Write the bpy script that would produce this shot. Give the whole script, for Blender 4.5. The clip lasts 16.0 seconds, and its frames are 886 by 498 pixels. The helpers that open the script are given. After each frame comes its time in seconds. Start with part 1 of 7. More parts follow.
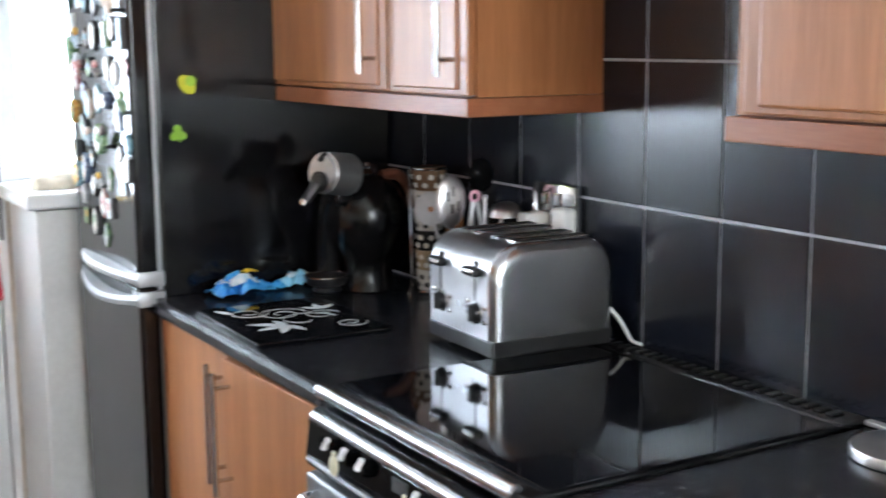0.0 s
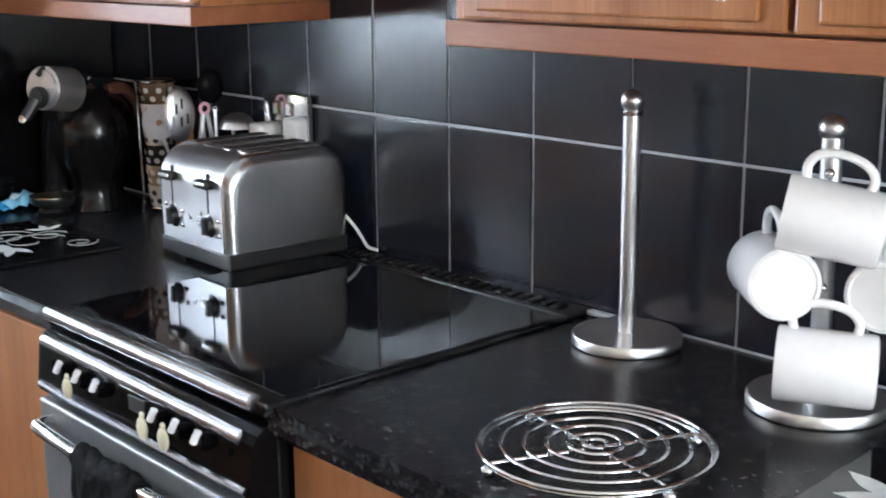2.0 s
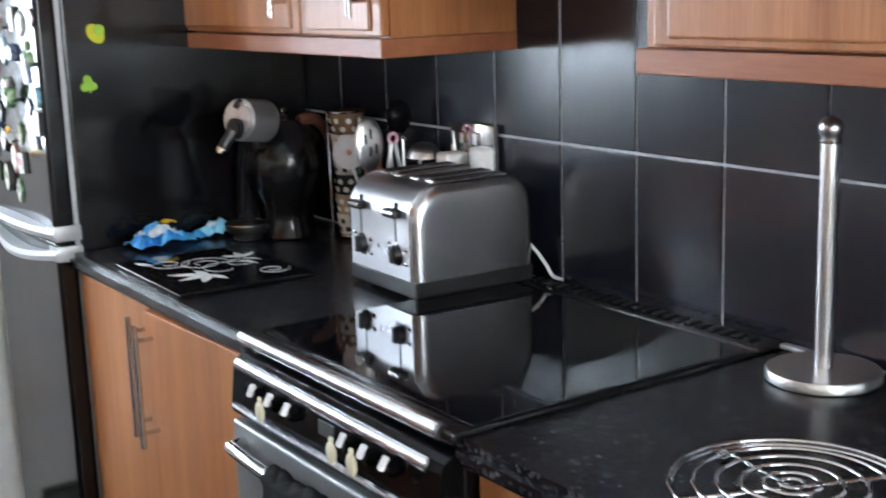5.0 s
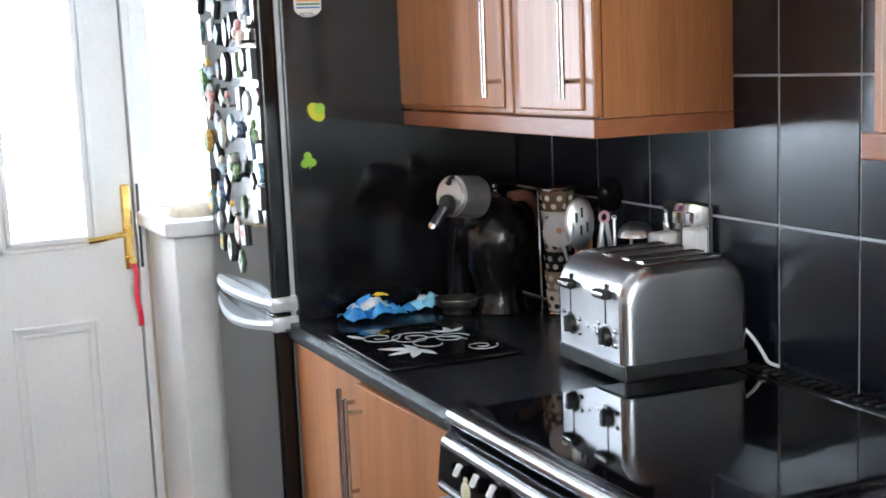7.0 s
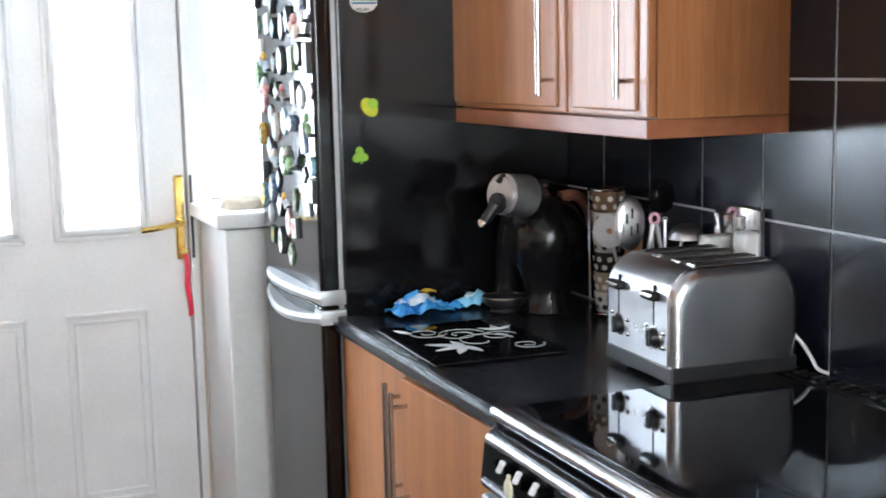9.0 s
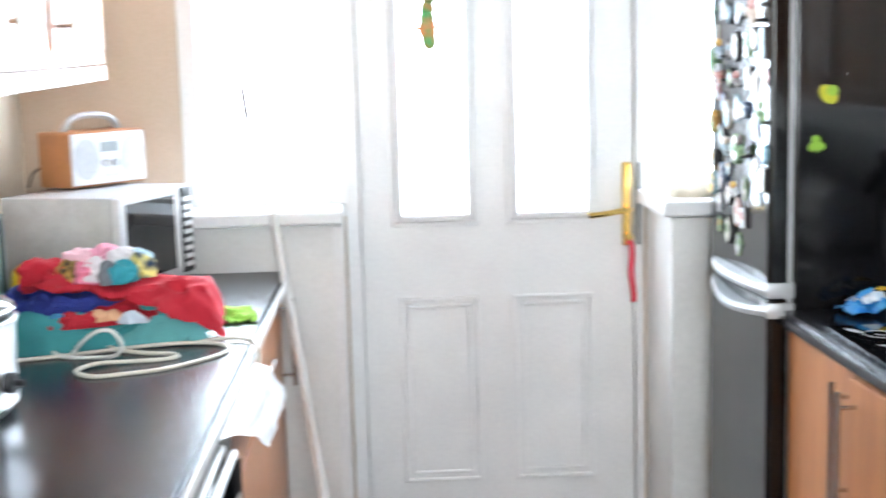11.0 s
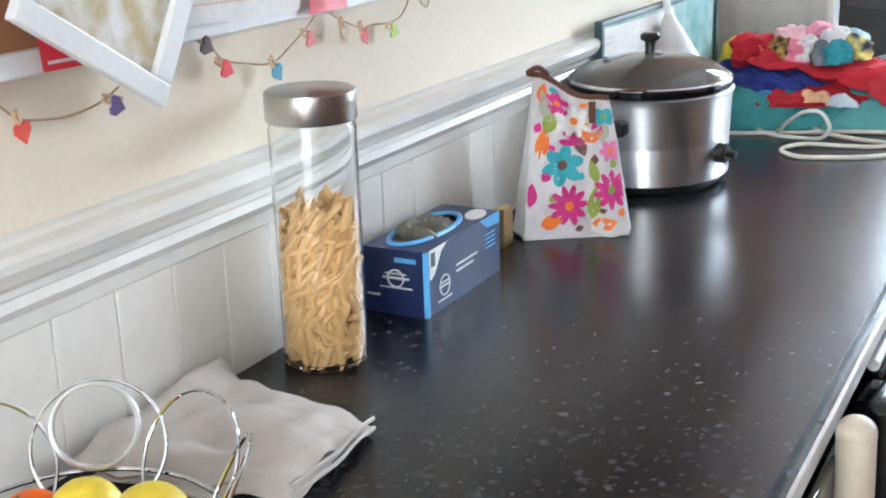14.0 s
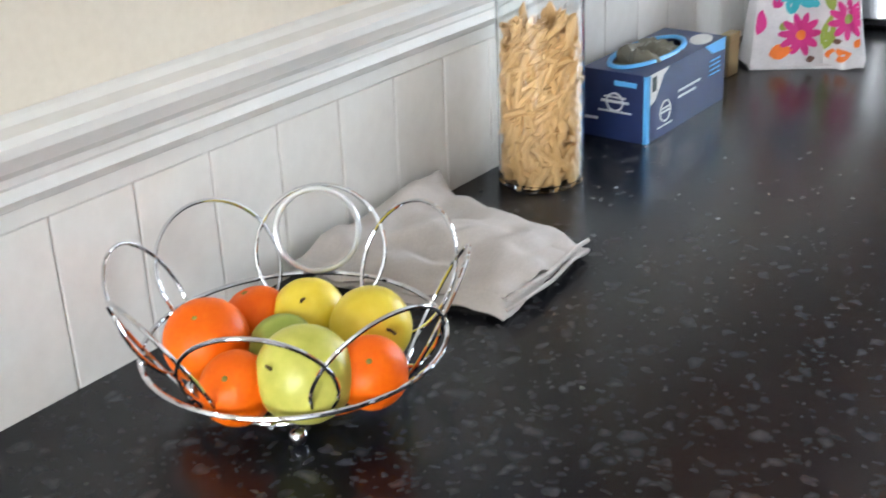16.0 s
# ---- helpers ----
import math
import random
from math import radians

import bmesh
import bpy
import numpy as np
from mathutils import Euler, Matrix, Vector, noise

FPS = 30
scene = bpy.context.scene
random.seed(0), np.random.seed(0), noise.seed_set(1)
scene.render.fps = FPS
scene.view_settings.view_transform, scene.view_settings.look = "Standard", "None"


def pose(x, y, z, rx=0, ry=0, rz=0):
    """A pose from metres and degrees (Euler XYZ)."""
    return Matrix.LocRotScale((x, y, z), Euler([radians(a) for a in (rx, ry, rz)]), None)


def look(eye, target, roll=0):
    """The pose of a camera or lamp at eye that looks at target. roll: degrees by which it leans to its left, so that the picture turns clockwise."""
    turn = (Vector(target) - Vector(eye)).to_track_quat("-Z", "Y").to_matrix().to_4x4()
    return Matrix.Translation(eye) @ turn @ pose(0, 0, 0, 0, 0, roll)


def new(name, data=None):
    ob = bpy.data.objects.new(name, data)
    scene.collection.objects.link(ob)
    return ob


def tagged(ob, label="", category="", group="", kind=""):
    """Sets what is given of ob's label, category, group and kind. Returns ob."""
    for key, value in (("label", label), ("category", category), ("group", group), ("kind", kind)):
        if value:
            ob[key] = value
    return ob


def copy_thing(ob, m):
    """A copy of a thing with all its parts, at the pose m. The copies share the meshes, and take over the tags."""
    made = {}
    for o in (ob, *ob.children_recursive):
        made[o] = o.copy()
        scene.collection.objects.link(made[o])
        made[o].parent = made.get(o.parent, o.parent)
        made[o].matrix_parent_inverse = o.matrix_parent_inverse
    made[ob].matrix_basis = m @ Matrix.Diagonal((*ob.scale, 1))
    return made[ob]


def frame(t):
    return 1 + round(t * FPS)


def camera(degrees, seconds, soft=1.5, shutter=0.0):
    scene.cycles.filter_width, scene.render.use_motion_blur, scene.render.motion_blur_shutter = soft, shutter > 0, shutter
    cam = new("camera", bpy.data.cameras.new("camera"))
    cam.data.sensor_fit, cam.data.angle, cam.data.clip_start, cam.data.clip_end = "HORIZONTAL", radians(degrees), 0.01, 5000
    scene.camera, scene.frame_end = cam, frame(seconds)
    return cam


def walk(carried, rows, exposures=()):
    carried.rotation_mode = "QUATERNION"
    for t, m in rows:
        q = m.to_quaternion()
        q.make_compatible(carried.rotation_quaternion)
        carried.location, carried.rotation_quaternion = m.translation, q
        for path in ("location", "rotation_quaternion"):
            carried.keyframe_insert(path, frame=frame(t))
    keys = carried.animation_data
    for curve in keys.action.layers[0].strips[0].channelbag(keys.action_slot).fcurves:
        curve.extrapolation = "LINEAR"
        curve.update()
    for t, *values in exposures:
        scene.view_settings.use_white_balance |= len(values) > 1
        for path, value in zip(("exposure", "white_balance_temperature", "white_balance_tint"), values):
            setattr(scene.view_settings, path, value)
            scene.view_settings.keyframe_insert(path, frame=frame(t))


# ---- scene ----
cam = camera(38.74, 16.0, soft=1.7, shutter=0.5)
# seconds, eye, yaw, pitch, roll
PATH = [
    (0.0, 0.000, 0.000, 1.471, -30.70, -9.40, -0.42),
    (0.5, -0.006, -0.008, 1.471, -35.35, -9.53, -0.45),
    (1.0, 0.004, -0.011, 1.469, -37.10, -10.60, -0.58),
    (1.5, 0.003, -0.013, 1.467, -39.63, -12.03, -0.52),
    (2.0, 0.012, -0.018, 1.463, -42.40, -13.40, -0.53),
    (2.5, 0.014, -0.018, 1.462, -43.44, -13.90, -0.56),
    (3.0, 0.015, -0.019, 1.460, -43.52, -13.91, -0.60),
    (3.5, 0.014, -0.017, 1.462, -43.26, -13.84, -0.70),
    (4.0, 0.008, -0.013, 1.464, -40.67, -13.65, -1.12),
    (4.5, 0.005, -0.010, 1.464, -37.63, -13.43, -1.83),
    (5.0, 0.007, -0.007, 1.464, -34.08, -11.95, -1.87),
    (5.2, 0.007, -0.006, 1.466, -32.95, -11.18, -2.01),
    (7.3, 0.010, 0.006, 1.486, -24.38, -8.48, -2.39),
    (7.5, 0.009, 0.004, 1.484, -24.48, -8.39, -2.32),
    (8.0, 0.010, 0.006, 1.484, -24.53, -8.42, -1.34),
    (8.2, 0.009, 0.005, 1.484, -24.37, -8.50, -1.22),
    (10.3, 0.007, 0.001, 1.470, -11.74, -8.34, -1.62),
    (10.5, 0.007, 0.004, 1.470, -9.05, -8.36, -1.65),
    (11.0, -0.003, 0.004, 1.465, -2.35, -8.34, -1.56),
    (11.5, -0.027, 0.012, 1.471, 4.66, -8.77, -1.63),
    (12.0, -0.040, 0.012, 1.462, 10.72, -11.02, -1.73),
    (12.5, -0.059, 0.018, 1.447, 16.32, -14.04, -1.93),
    (13.0, -0.072, 0.018, 1.445, 21.51, -14.88, -2.00),
    (13.5, -0.083, 0.017, 1.444, 25.73, -15.71, -1.95),
    (14.0, -0.086, 0.017, 1.443, 28.03, -16.99, -1.97),
    (14.5, -0.090, 0.019, 1.441, 29.27, -18.81, -2.07),
    (15.0, -0.096, 0.021, 1.429, 31.71, -21.70, -2.39),
    (15.5, -0.103, 0.019, 1.429, 35.19, -23.10, -2.45),
    (16.0, -0.107, 0.016, 1.427, 38.02, -24.26, -2.61),
]
walk(cam, [(t, pose(x, y, z, 90 + p, 0, w) @ pose(0, 0, 0, 0, 0, r)) for t, x, y, z, w, p, r in PATH],
     exposures=[(0, 0.05), (8.2, 0.05), (10.4, 0.28), (11.4, 0.26), (12.6, 0.02), (16, -0.04)])

# ---- light ----
world = bpy.data.worlds.new("sky")
scene.world = world
world.use_nodes = True
wt = world.node_tree
sky = wt.nodes.new("ShaderNodeTexSky")
sky.sky_type, sky.sun_disc = "NISHITA", False
sky.sun_elevation, sky.sun_rotation = radians(48), radians(15)
wt.nodes["Background"].inputs["Strength"].default_value = 0.12
wt.links.new(sky.outputs[0], wt.nodes["Background"].inputs[0])
sun = new("sun", bpy.data.lights.new("sun", "SUN"))
sun.data.energy, sun.data.angle, sun.data.color = 1.2, radians(12), (1, 0.95, 0.88)
sun.matrix_world = look((0.5, 9, 10), (0.2, 0, 0))


def window_light(name, x0, x1, z0, z1, y, radiance, facing, colour):
    """Skylight standing in a window's opening, facing along -y (-1) or +y (+1)."""
    d = bpy.data.lights.new(name, "AREA")
    d.shape, d.size, d.size_y = "RECTANGLE", x1 - x0, z1 - z0
    d.energy, d.color = radiance * math.pi * (x1 - x0) * (z1 - z0), colour
    ob = new(name, d)
    c = Vector(((x0 + x1) / 2, y, (z0 + z1) / 2))
    ob.matrix_world = look(c, c + Vector((0, facing, 0)))
    return ob


DAY, BACK = 27.0, 12.0
COOL, WARM = (0.79, 0.93, 1.10), (0.90, 0.962, 1.03)
window_light("skylight_left", -0.56, -0.16, 1.15, 2.06, 3.74, DAY, -1, COOL)
window_light("skylight_pane_a", 0.03, 0.225, 1.03, 1.85, 3.72, DAY, -1, COOL)
window_light("skylight_pane_b", 0.365, 0.57, 1.03, 1.85, 3.72, DAY, -1, COOL)
window_light("skylight_right", 0.78, 1.37, 1.12, 2.06, 3.74, DAY, -1, COOL)
window_light("skylight_back", -0.55, 1.15, 0.95, 2.15, -2.72, BACK, 1, WARM)


# ---- materials ----
def node(m, kind, **values):
    n = m.node_tree.nodes.new(kind)
    for key, value in values.items():
        n.inputs[key].default_value = value
    return n


def mat(name, dark, light=None, scale=8.0, rough=0.5, metal=0.0, bump=0.0, fine=90.0, stretch=(1, 1, 1), coat=0.0, spread=0.12, detail=6.0, **more):
    """A surface of two close colours, varied at a coarse and a fine scale, with its grain as relief."""
    m = bpy.data.materials.new(name)
    m.use_nodes = True
    t, b = m.node_tree, m.node_tree.nodes["Principled BSDF"]
    light = light or tuple(min(1.0, c * 1.12 + 0.004) for c in dark)
    co = t.nodes.new("ShaderNodeTexCoord")
    mp = t.nodes.new("ShaderNodeMapping")
    mp.inputs["Scale"].default_value = stretch
    t.links.new(co.outputs["Object"], mp.inputs[0])
    big, small = node(m, "ShaderNodeTexNoise", Scale=scale, Detail=detail, Roughness=0.6), node(m, "ShaderNodeTexNoise", Scale=fine, Detail=4.0)
    for n in (big, small):
        t.links.new(mp.outputs[0], n.inputs["Vector"])
    mixed = node(m, "ShaderNodeMix", Factor=0.35)
    t.links.new(big.outputs["Fac"], mixed.inputs["A"])
    t.links.new(small.outputs["Fac"], mixed.inputs["B"])
    ramp = t.nodes.new("ShaderNodeValToRGB")
    ramp.color_ramp.elements[0].position, ramp.color_ramp.elements[1].position = 0.36, 0.64
    ramp.color_ramp.elements[0].color, ramp.color_ramp.elements[1].color = (*dark, 1), (*light, 1)
    t.links.new(mixed.outputs["Result"], ramp.inputs[0])
    t.links.new(ramp.outputs[0], b.inputs["Base Color"])
    rg = node(m, "ShaderNodeMapRange")
    rg.inputs["To Min"].default_value, rg.inputs["To Max"].default_value = max(0.02, rough - spread * rough * 1.5), min(1, rough + spread * rough * 1.5)
    t.links.new(big.outputs["Fac"], rg.inputs["Value"])
    t.links.new(rg.outputs[0], b.inputs["Roughness"])
    b.inputs["Metallic"].default_value = metal
    b.inputs["Coat Weight"].default_value = coat
    b.inputs["Coat Roughness"].default_value = 0.12
    if bump:
        bp = node(m, "ShaderNodeBump", Strength=bump, Distance=0.002)
        t.links.new(mixed.outputs["Result"], bp.inputs["Height"])
        t.links.new(bp.outputs[0], b.inputs["Normal"])
    for key, value in more.items():
        b.inputs[key.replace("_", " ")].default_value = value
    m["ramp"] = ramp.name
    return m


def per_piece(m, low=0.85, high=1.15):
    """Lets each piece of a set differ a little in tone."""
    t = m.node_tree
    ramp = t.nodes[m["ramp"]]
    info, rg = t.nodes.new("ShaderNodeObjectInfo"), t.nodes.new("ShaderNodeMapRange")
    rg.inputs["To Min"].default_value, rg.inputs["To Max"].default_value = low, high
    mul = t.nodes.new("ShaderNodeVectorMath")
    mul.operation = "SCALE"
    t.links.new(info.outputs["Random"], rg.inputs["Value"])
    t.links.new(ramp.outputs[0], mul.inputs[0])
    t.links.new(rg.outputs[0], mul.inputs["Scale"])
    t.links.new(mul.outputs[0], t.nodes["Principled BSDF"].inputs["Base Color"])
    return m


def worktop_material(name, base):
    """Dark laminate with pale mineral flecks of two sizes."""
    m = mat(name, base, tuple(c * 2.0 for c in base), scale=22, rough=0.25, bump=0.0, fine=260, spread=0.0, IOR=1.40)
    t = m.node_tree
    b, ramp = t.nodes["Principled BSDF"], t.nodes[m["ramp"]]
    co = t.nodes.new("ShaderNodeTexCoord")
    last = ramp.outputs[0]
    for scale, stretch, edge, tone, turn in ((30, (1, 1.2, 1), 0.05, (0.050, 0.051, 0.054), 0.5), (52, (1.2, 1, 1), 0.06, (0.060, 0.061, 0.064), 2.0), (100, (1, 1.3, 1), 0.07, (0.046, 0.046, 0.048), 1.1)):
        mp = t.nodes.new("ShaderNodeMapping")
        mp.inputs["Scale"].default_value, mp.inputs["Rotation"].default_value = stretch, (0, 0, turn)
        wob = node(m, "ShaderNodeTexNoise", Scale=45.0, Detail=3.0)
        add = node(m, "ShaderNodeMix", Factor=0.022)
        add.data_type = "RGBA"
        v = node(m, "ShaderNodeTexVoronoi", Scale=scale, Randomness=1.0)
        v.voronoi_dimensions = "3D"
        t.links.new(co.outputs["Object"], wob.inputs["Vector"])
        t.links.new(co.outputs["Object"], add.inputs["A"])
        t.links.new(wob.outputs["Color"], add.inputs["B"])
        t.links.new(add.outputs["Result"], mp.inputs[0])
        t.links.new(mp.outputs[0], v.inputs["Vector"])
        near = t.nodes.new("ShaderNodeMapRange")
        near.inputs["From Min"].default_value, near.inputs["From Max"].default_value = edge * 1.4, edge * 6.4
        near.inputs["To Min"].default_value, near.inputs["To Max"].default_value = 1, 0
        t.links.new(v.outputs["Distance"], near.inputs["Value"])
        few = t.nodes.new("ShaderNodeMath")
        few.operation = "GREATER_THAN"
        few.inputs[1].default_value = 0.40
        sep = t.nodes.new("ShaderNodeSeparateColor")
        t.links.new(v.outputs["Color"], sep.inputs[0])
        t.links.new(sep.outputs[0], few.inputs[0])
        both = t.nodes.new("ShaderNodeMath")
        both.operation = "MULTIPLY"
        t.links.new(near.outputs[0], both.inputs[0])
        t.links.new(few.outputs[0], both.inputs[1])
        blend = t.nodes.new("ShaderNodeMix")
        blend.data_type = "RGBA"
        blend.inputs["B"].default_value = (*tone, 1)
        t.links.new(both.outputs[0], blend.inputs["Factor"])
        t.links.new(last, blend.inputs["A"])
        last = blend.outputs["Result"]
    t.links.new(last, b.inputs["Base Color"])
    return m


def clear_glass(name, tint=(1, 1, 1), rough=0.0):
    m = mat(name, tint, tint, rough=0.02)
    b = m.node_tree.nodes["Principled BSDF"]
    for l in list(b.inputs["Base Color"].links) + list(b.inputs["Roughness"].links):
        m.node_tree.links.remove(l)
    b.inputs["Base Color"].default_value, b.inputs["Roughness"].default_value = (*tint, 1), rough
    b.inputs["Transmission Weight"].default_value, b.inputs["IOR"].default_value = 1.0, 1.45
    return m


WOOD = mat("cherry_wood", (0.30, 0.108, 0.038), (0.47, 0.200, 0.080), scale=2.0, rough=0.34, bump=0.05, fine=44, stretch=(8, 8, 0.35), spread=0.1)
WOOD_SIDE = mat("cherry_wood_trim", (0.25, 0.08, 0.032), (0.34, 0.125, 0.055), scale=3.0, rough=0.4, bump=0.05, fine=34, stretch=(7, 0.55, 7))
TILE = per_piece(mat("black_tile", (0.0090, 0.0112, 0.0190), (0.0098, 0.0122, 0.0205), scale=2, rough=0.20, bump=0.0, fine=12, spread=0.02, detail=1.0, IOR=1.56), 0.85, 1.2)


def riven(m, scale, depth):
    """Uneven, slate-like surface that differs from piece to piece."""
    t = m.node_tree
    co, info = t.nodes.new("ShaderNodeTexCoord"), t.nodes.new("ShaderNodeObjectInfo")
    far = t.nodes.new("ShaderNodeVectorMath")
    far.operation = "MULTIPLY_ADD"
    far.inputs[1].default_value = (31.0, 17.0, 23.0)
    t.links.new(info.outputs["Random"], far.inputs[0])
    t.links.new(co.outputs["Object"], far.inputs[2])
    n = node(m, "ShaderNodeTexNoise", Scale=scale, Detail=1.0, Roughness=0.4)
    t.links.new(far.outputs[0], n.inputs["Vector"])
    bp = node(m, "ShaderNodeBump", Strength=1.0, Distance=depth)
    t.links.new(n.outputs["Fac"], bp.inputs["Height"])
    t.links.new(bp.outputs[0], t.nodes["Principled BSDF"].inputs["Normal"])


riven(TILE, 5.0, 0.0016)
GROUT = mat("pale_grout", (0.40, 0.41, 0.44), (0.54, 0.55, 0.58), scale=20, rough=0.7, bump=0.2)
TOP = worktop_material("black_worktop", (0.0046, 0.0050, 0.0070))
GLOSS = mat("black_gloss", (0.004, 0.004, 0.0045), (0.006, 0.006, 0.0065), rough=0.09, scale=5, spread=0.4)
HOBGLASS = mat("hob_glass", (0.004, 0.004, 0.005), (0.006, 0.006, 0.007), rough=0.035, scale=14, spread=0.5)
FRIDGE = mat("fridge_black", (0.0035, 0.0035, 0.004), (0.005, 0.005, 0.0055), rough=0.12, scale=4, spread=0.2, bump=0.008, fine=120)
ENAMEL = mat("black_enamel", (0.005, 0.005, 0.0055), (0.008, 0.008, 0.0085), rough=0.2, scale=9)
RUBBER = mat("black_plastic", (0.008, 0.008, 0.0085), (0.013, 0.013, 0.0135), rough=0.4, scale=20)
STEEL = mat("brushed_steel", (0.66, 0.66, 0.67), (0.78, 0.78, 0.79), scale=2, rough=0.32, metal=1.0, fine=40, stretch=(1, 1, 8), spread=0.05)
STEEL_H = mat("brushed_steel_across", (0.60, 0.60, 0.62), (0.72, 0.72, 0.74), scale=2, rough=0.28, metal=1.0, fine=60, stretch=(1, 8, 8), spread=0.06)
CHROME = mat("chrome", (0.68, 0.68, 0.69), (0.76, 0.76, 0.77), rough=0.07, metal=1.0, scale=10)
SATIN = mat("satin_nickel", (0.5, 0.49, 0.47), (0.62, 0.61, 0.59), rough=0.25, metal=1.0, scale=12)
SILVER = mat("silver_paint", (0.42, 0.43, 0.44), (0.5, 0.51, 0.52), rough=0.36, metal=0.35, scale=9)
GREYDOOR = mat("grey_oven_door", (0.17, 0.18, 0.19), (0.23, 0.24, 0.25), rough=0.33, metal=0.3, scale=5)
BRASS = mat("brass", (0.72, 0.46, 0.12), (0.85, 0.6, 0.2), rough=0.2, metal=1.0, scale=14)
UPVC = mat("white_upvc", (0.70, 0.70, 0.70), (0.80, 0.80, 0.79), rough=0.32, scale=3, bump=0.02)
WHITEPAINT = mat("white_paint", (0.68, 0.68, 0.66), (0.78, 0.78, 0.76), rough=0.42, scale=4, bump=0.06, fine=70)
PANELPAINT = mat("warm_white_paint", (0.74, 0.715, 0.66), (0.83, 0.805, 0.75), rough=0.42, scale=4, bump=0.06, fine=70)
PLASTER = mat("cream_plaster", (0.70, 0.62, 0.49), (0.78, 0.70, 0.57), rough=0.75, scale=2.2, bump=0.16, fine=110)
BEIGE = mat("beige_plaster", (0.50, 0.41, 0.31), (0.58, 0.48, 0.38), rough=0.75, scale=2.5, bump=0.16, fine=110)
CEIL = mat("ceiling_paint", (0.74, 0.73, 0.70), (0.8, 0.79, 0.77), rough=0.8, scale=3, bump=0.1)
FLOOR = mat("dark_vinyl", (0.024, 0.024, 0.026), (0.05, 0.05, 0.054), rough=0.4, scale=10, bump=0.05)
MUG = mat("white_glaze", (0.84, 0.84, 0.85), (0.89, 0.89, 0.90), rough=0.12, scale=6, coat=0.3)
PLUG = mat("white_plastic", (0.72, 0.72, 0.71), (0.8, 0.8, 0.79), rough=0.35, scale=12)
CLEARPL = clear_glass("clear_plastic", (0.95, 0.97, 0.97), 0.08)
GLASS = clear_glass("jar_glass", (0.97, 0.985, 0.98))
LIDGLASS = clear_glass("lid_glass", (0.60, 0.59, 0.56), 0.06)
LIDGLASS.node_tree.nodes["Principled BSDF"].inputs["Transmission Weight"].default_value = 0.85
PASTA = mat("dry_pasta", (0.56, 0.32, 0.115), (0.76, 0.49, 0.225), rough=0.5, scale=30, bump=0.1, fine=220)
CORK = mat("cork", (0.26, 0.11, 0.05), (0.36, 0.17, 0.08), rough=0.85, scale=40, bump=0.3, fine=300)
TWINE = mat("jute_twine", (0.33, 0.21, 0.11), (0.46, 0.31, 0.18), rough=0.9, scale=120, bump=0.3)
PEGWOOD = mat("pale_wood", (0.52, 0.34, 0.19), (0.62, 0.43, 0.26), rough=0.6, scale=30, bump=0.1)
LINEN = mat("linen", (0.50, 0.455, 0.415), (0.61, 0.56, 0.52), rough=0.9, scale=14, bump=0.35, fine=420)
CREAMTAB = mat("cream_rubber", (0.62, 0.58, 0.40), (0.70, 0.66, 0.48), rough=0.5, scale=40)


def plain(name, colour, rough=0.5, **more):
    return mat(name, tuple(c * 0.9 for c in colour), tuple(min(1, c * 1.08) for c in colour), rough=rough, scale=more.pop("scale", 18), **more)


PAPER = plain("white_paper", (0.76, 0.75, 0.72), 0.7)
RED, BLUE, TEAL = plain("red_cloth", (0.44, 0.009, 0.022), 0.85, bump=0.25, fine=300), plain("blue_cloth", (0.02, 0.035, 0.22), 0.85, bump=0.25, fine=300), plain("teal_cloth", (0.045, 0.28, 0.29), 0.88, bump=0.3, fine=260)
PINK, LIME, YELLOW = plain("pink_cloth", (0.68, 0.2, 0.3), 0.85, bump=0.2), plain("lime_cloth", (0.32, 0.62, 0.08), 0.85, bump=0.2), plain("yellow_cloth", (0.75, 0.5, 0.03), 0.8, bump=0.2)
NAVYBOX, SKYBLUE = plain("navy_card", (0.011, 0.024, 0.098), 0.4), plain("sky_blue_card", (0.10, 0.42, 0.78), 0.4)
REDPL, ORANGE = plain("red_plastic", (0.50, 0.012, 0.016), 0.3), mat("orange_peel", (0.86, 0.115, 0.002), (0.93, 0.165, 0.003), rough=0.45, Specular_IOR_Level=0.25, scale=10, bump=0.35, fine=240)
LEMON = mat("yellow_peel", (0.76, 0.56, 0.03), (0.84, 0.66, 0.08), rough=0.4, scale=12, bump=0.12, fine=120)
GREENPEEL = mat("green_yellow_peel", (0.48, 0.48, 0.07), (0.66, 0.62, 0.14), rough=0.38, scale=9, bump=0.1, fine=120)
STALK = plain("dark_stalk", (0.09, 0.05, 0.02), 0.8)
MITT = plain("charcoal_fabric", (0.010, 0.0105, 0.0115), 0.9, bump=0.4, fine=200, Specular_IOR_Level=0.1)
RAILSTEEL = mat("rail_steel", (0.40, 0.40, 0.42), (0.52, 0.52, 0.54), scale=2, rough=0.24, metal=1.0, fine=60, stretch=(8, 0.6, 8), spread=0.08)
FASCIA = mat("fascia_black", (0.0035, 0.0035, 0.004), (0.005, 0.005, 0.0055), rough=0.13, scale=6, spread=0.2, Specular_IOR_Level=0.08)
BRIGHTSTEEL = mat("polished_brushed_steel", (0.80, 0.80, 0.81), (0.90, 0.90, 0.91), scale=2, rough=0.31, metal=1.0, fine=50, stretch=(0.4, 0.4, 8), spread=0.06, Anisotropic=0.8, Anisotropic_Rotation=0.25)
tang = BRIGHTSTEEL.node_tree.nodes.new("ShaderNodeTangent")
tang.direction_type, tang.axis = "RADIAL", "Z"
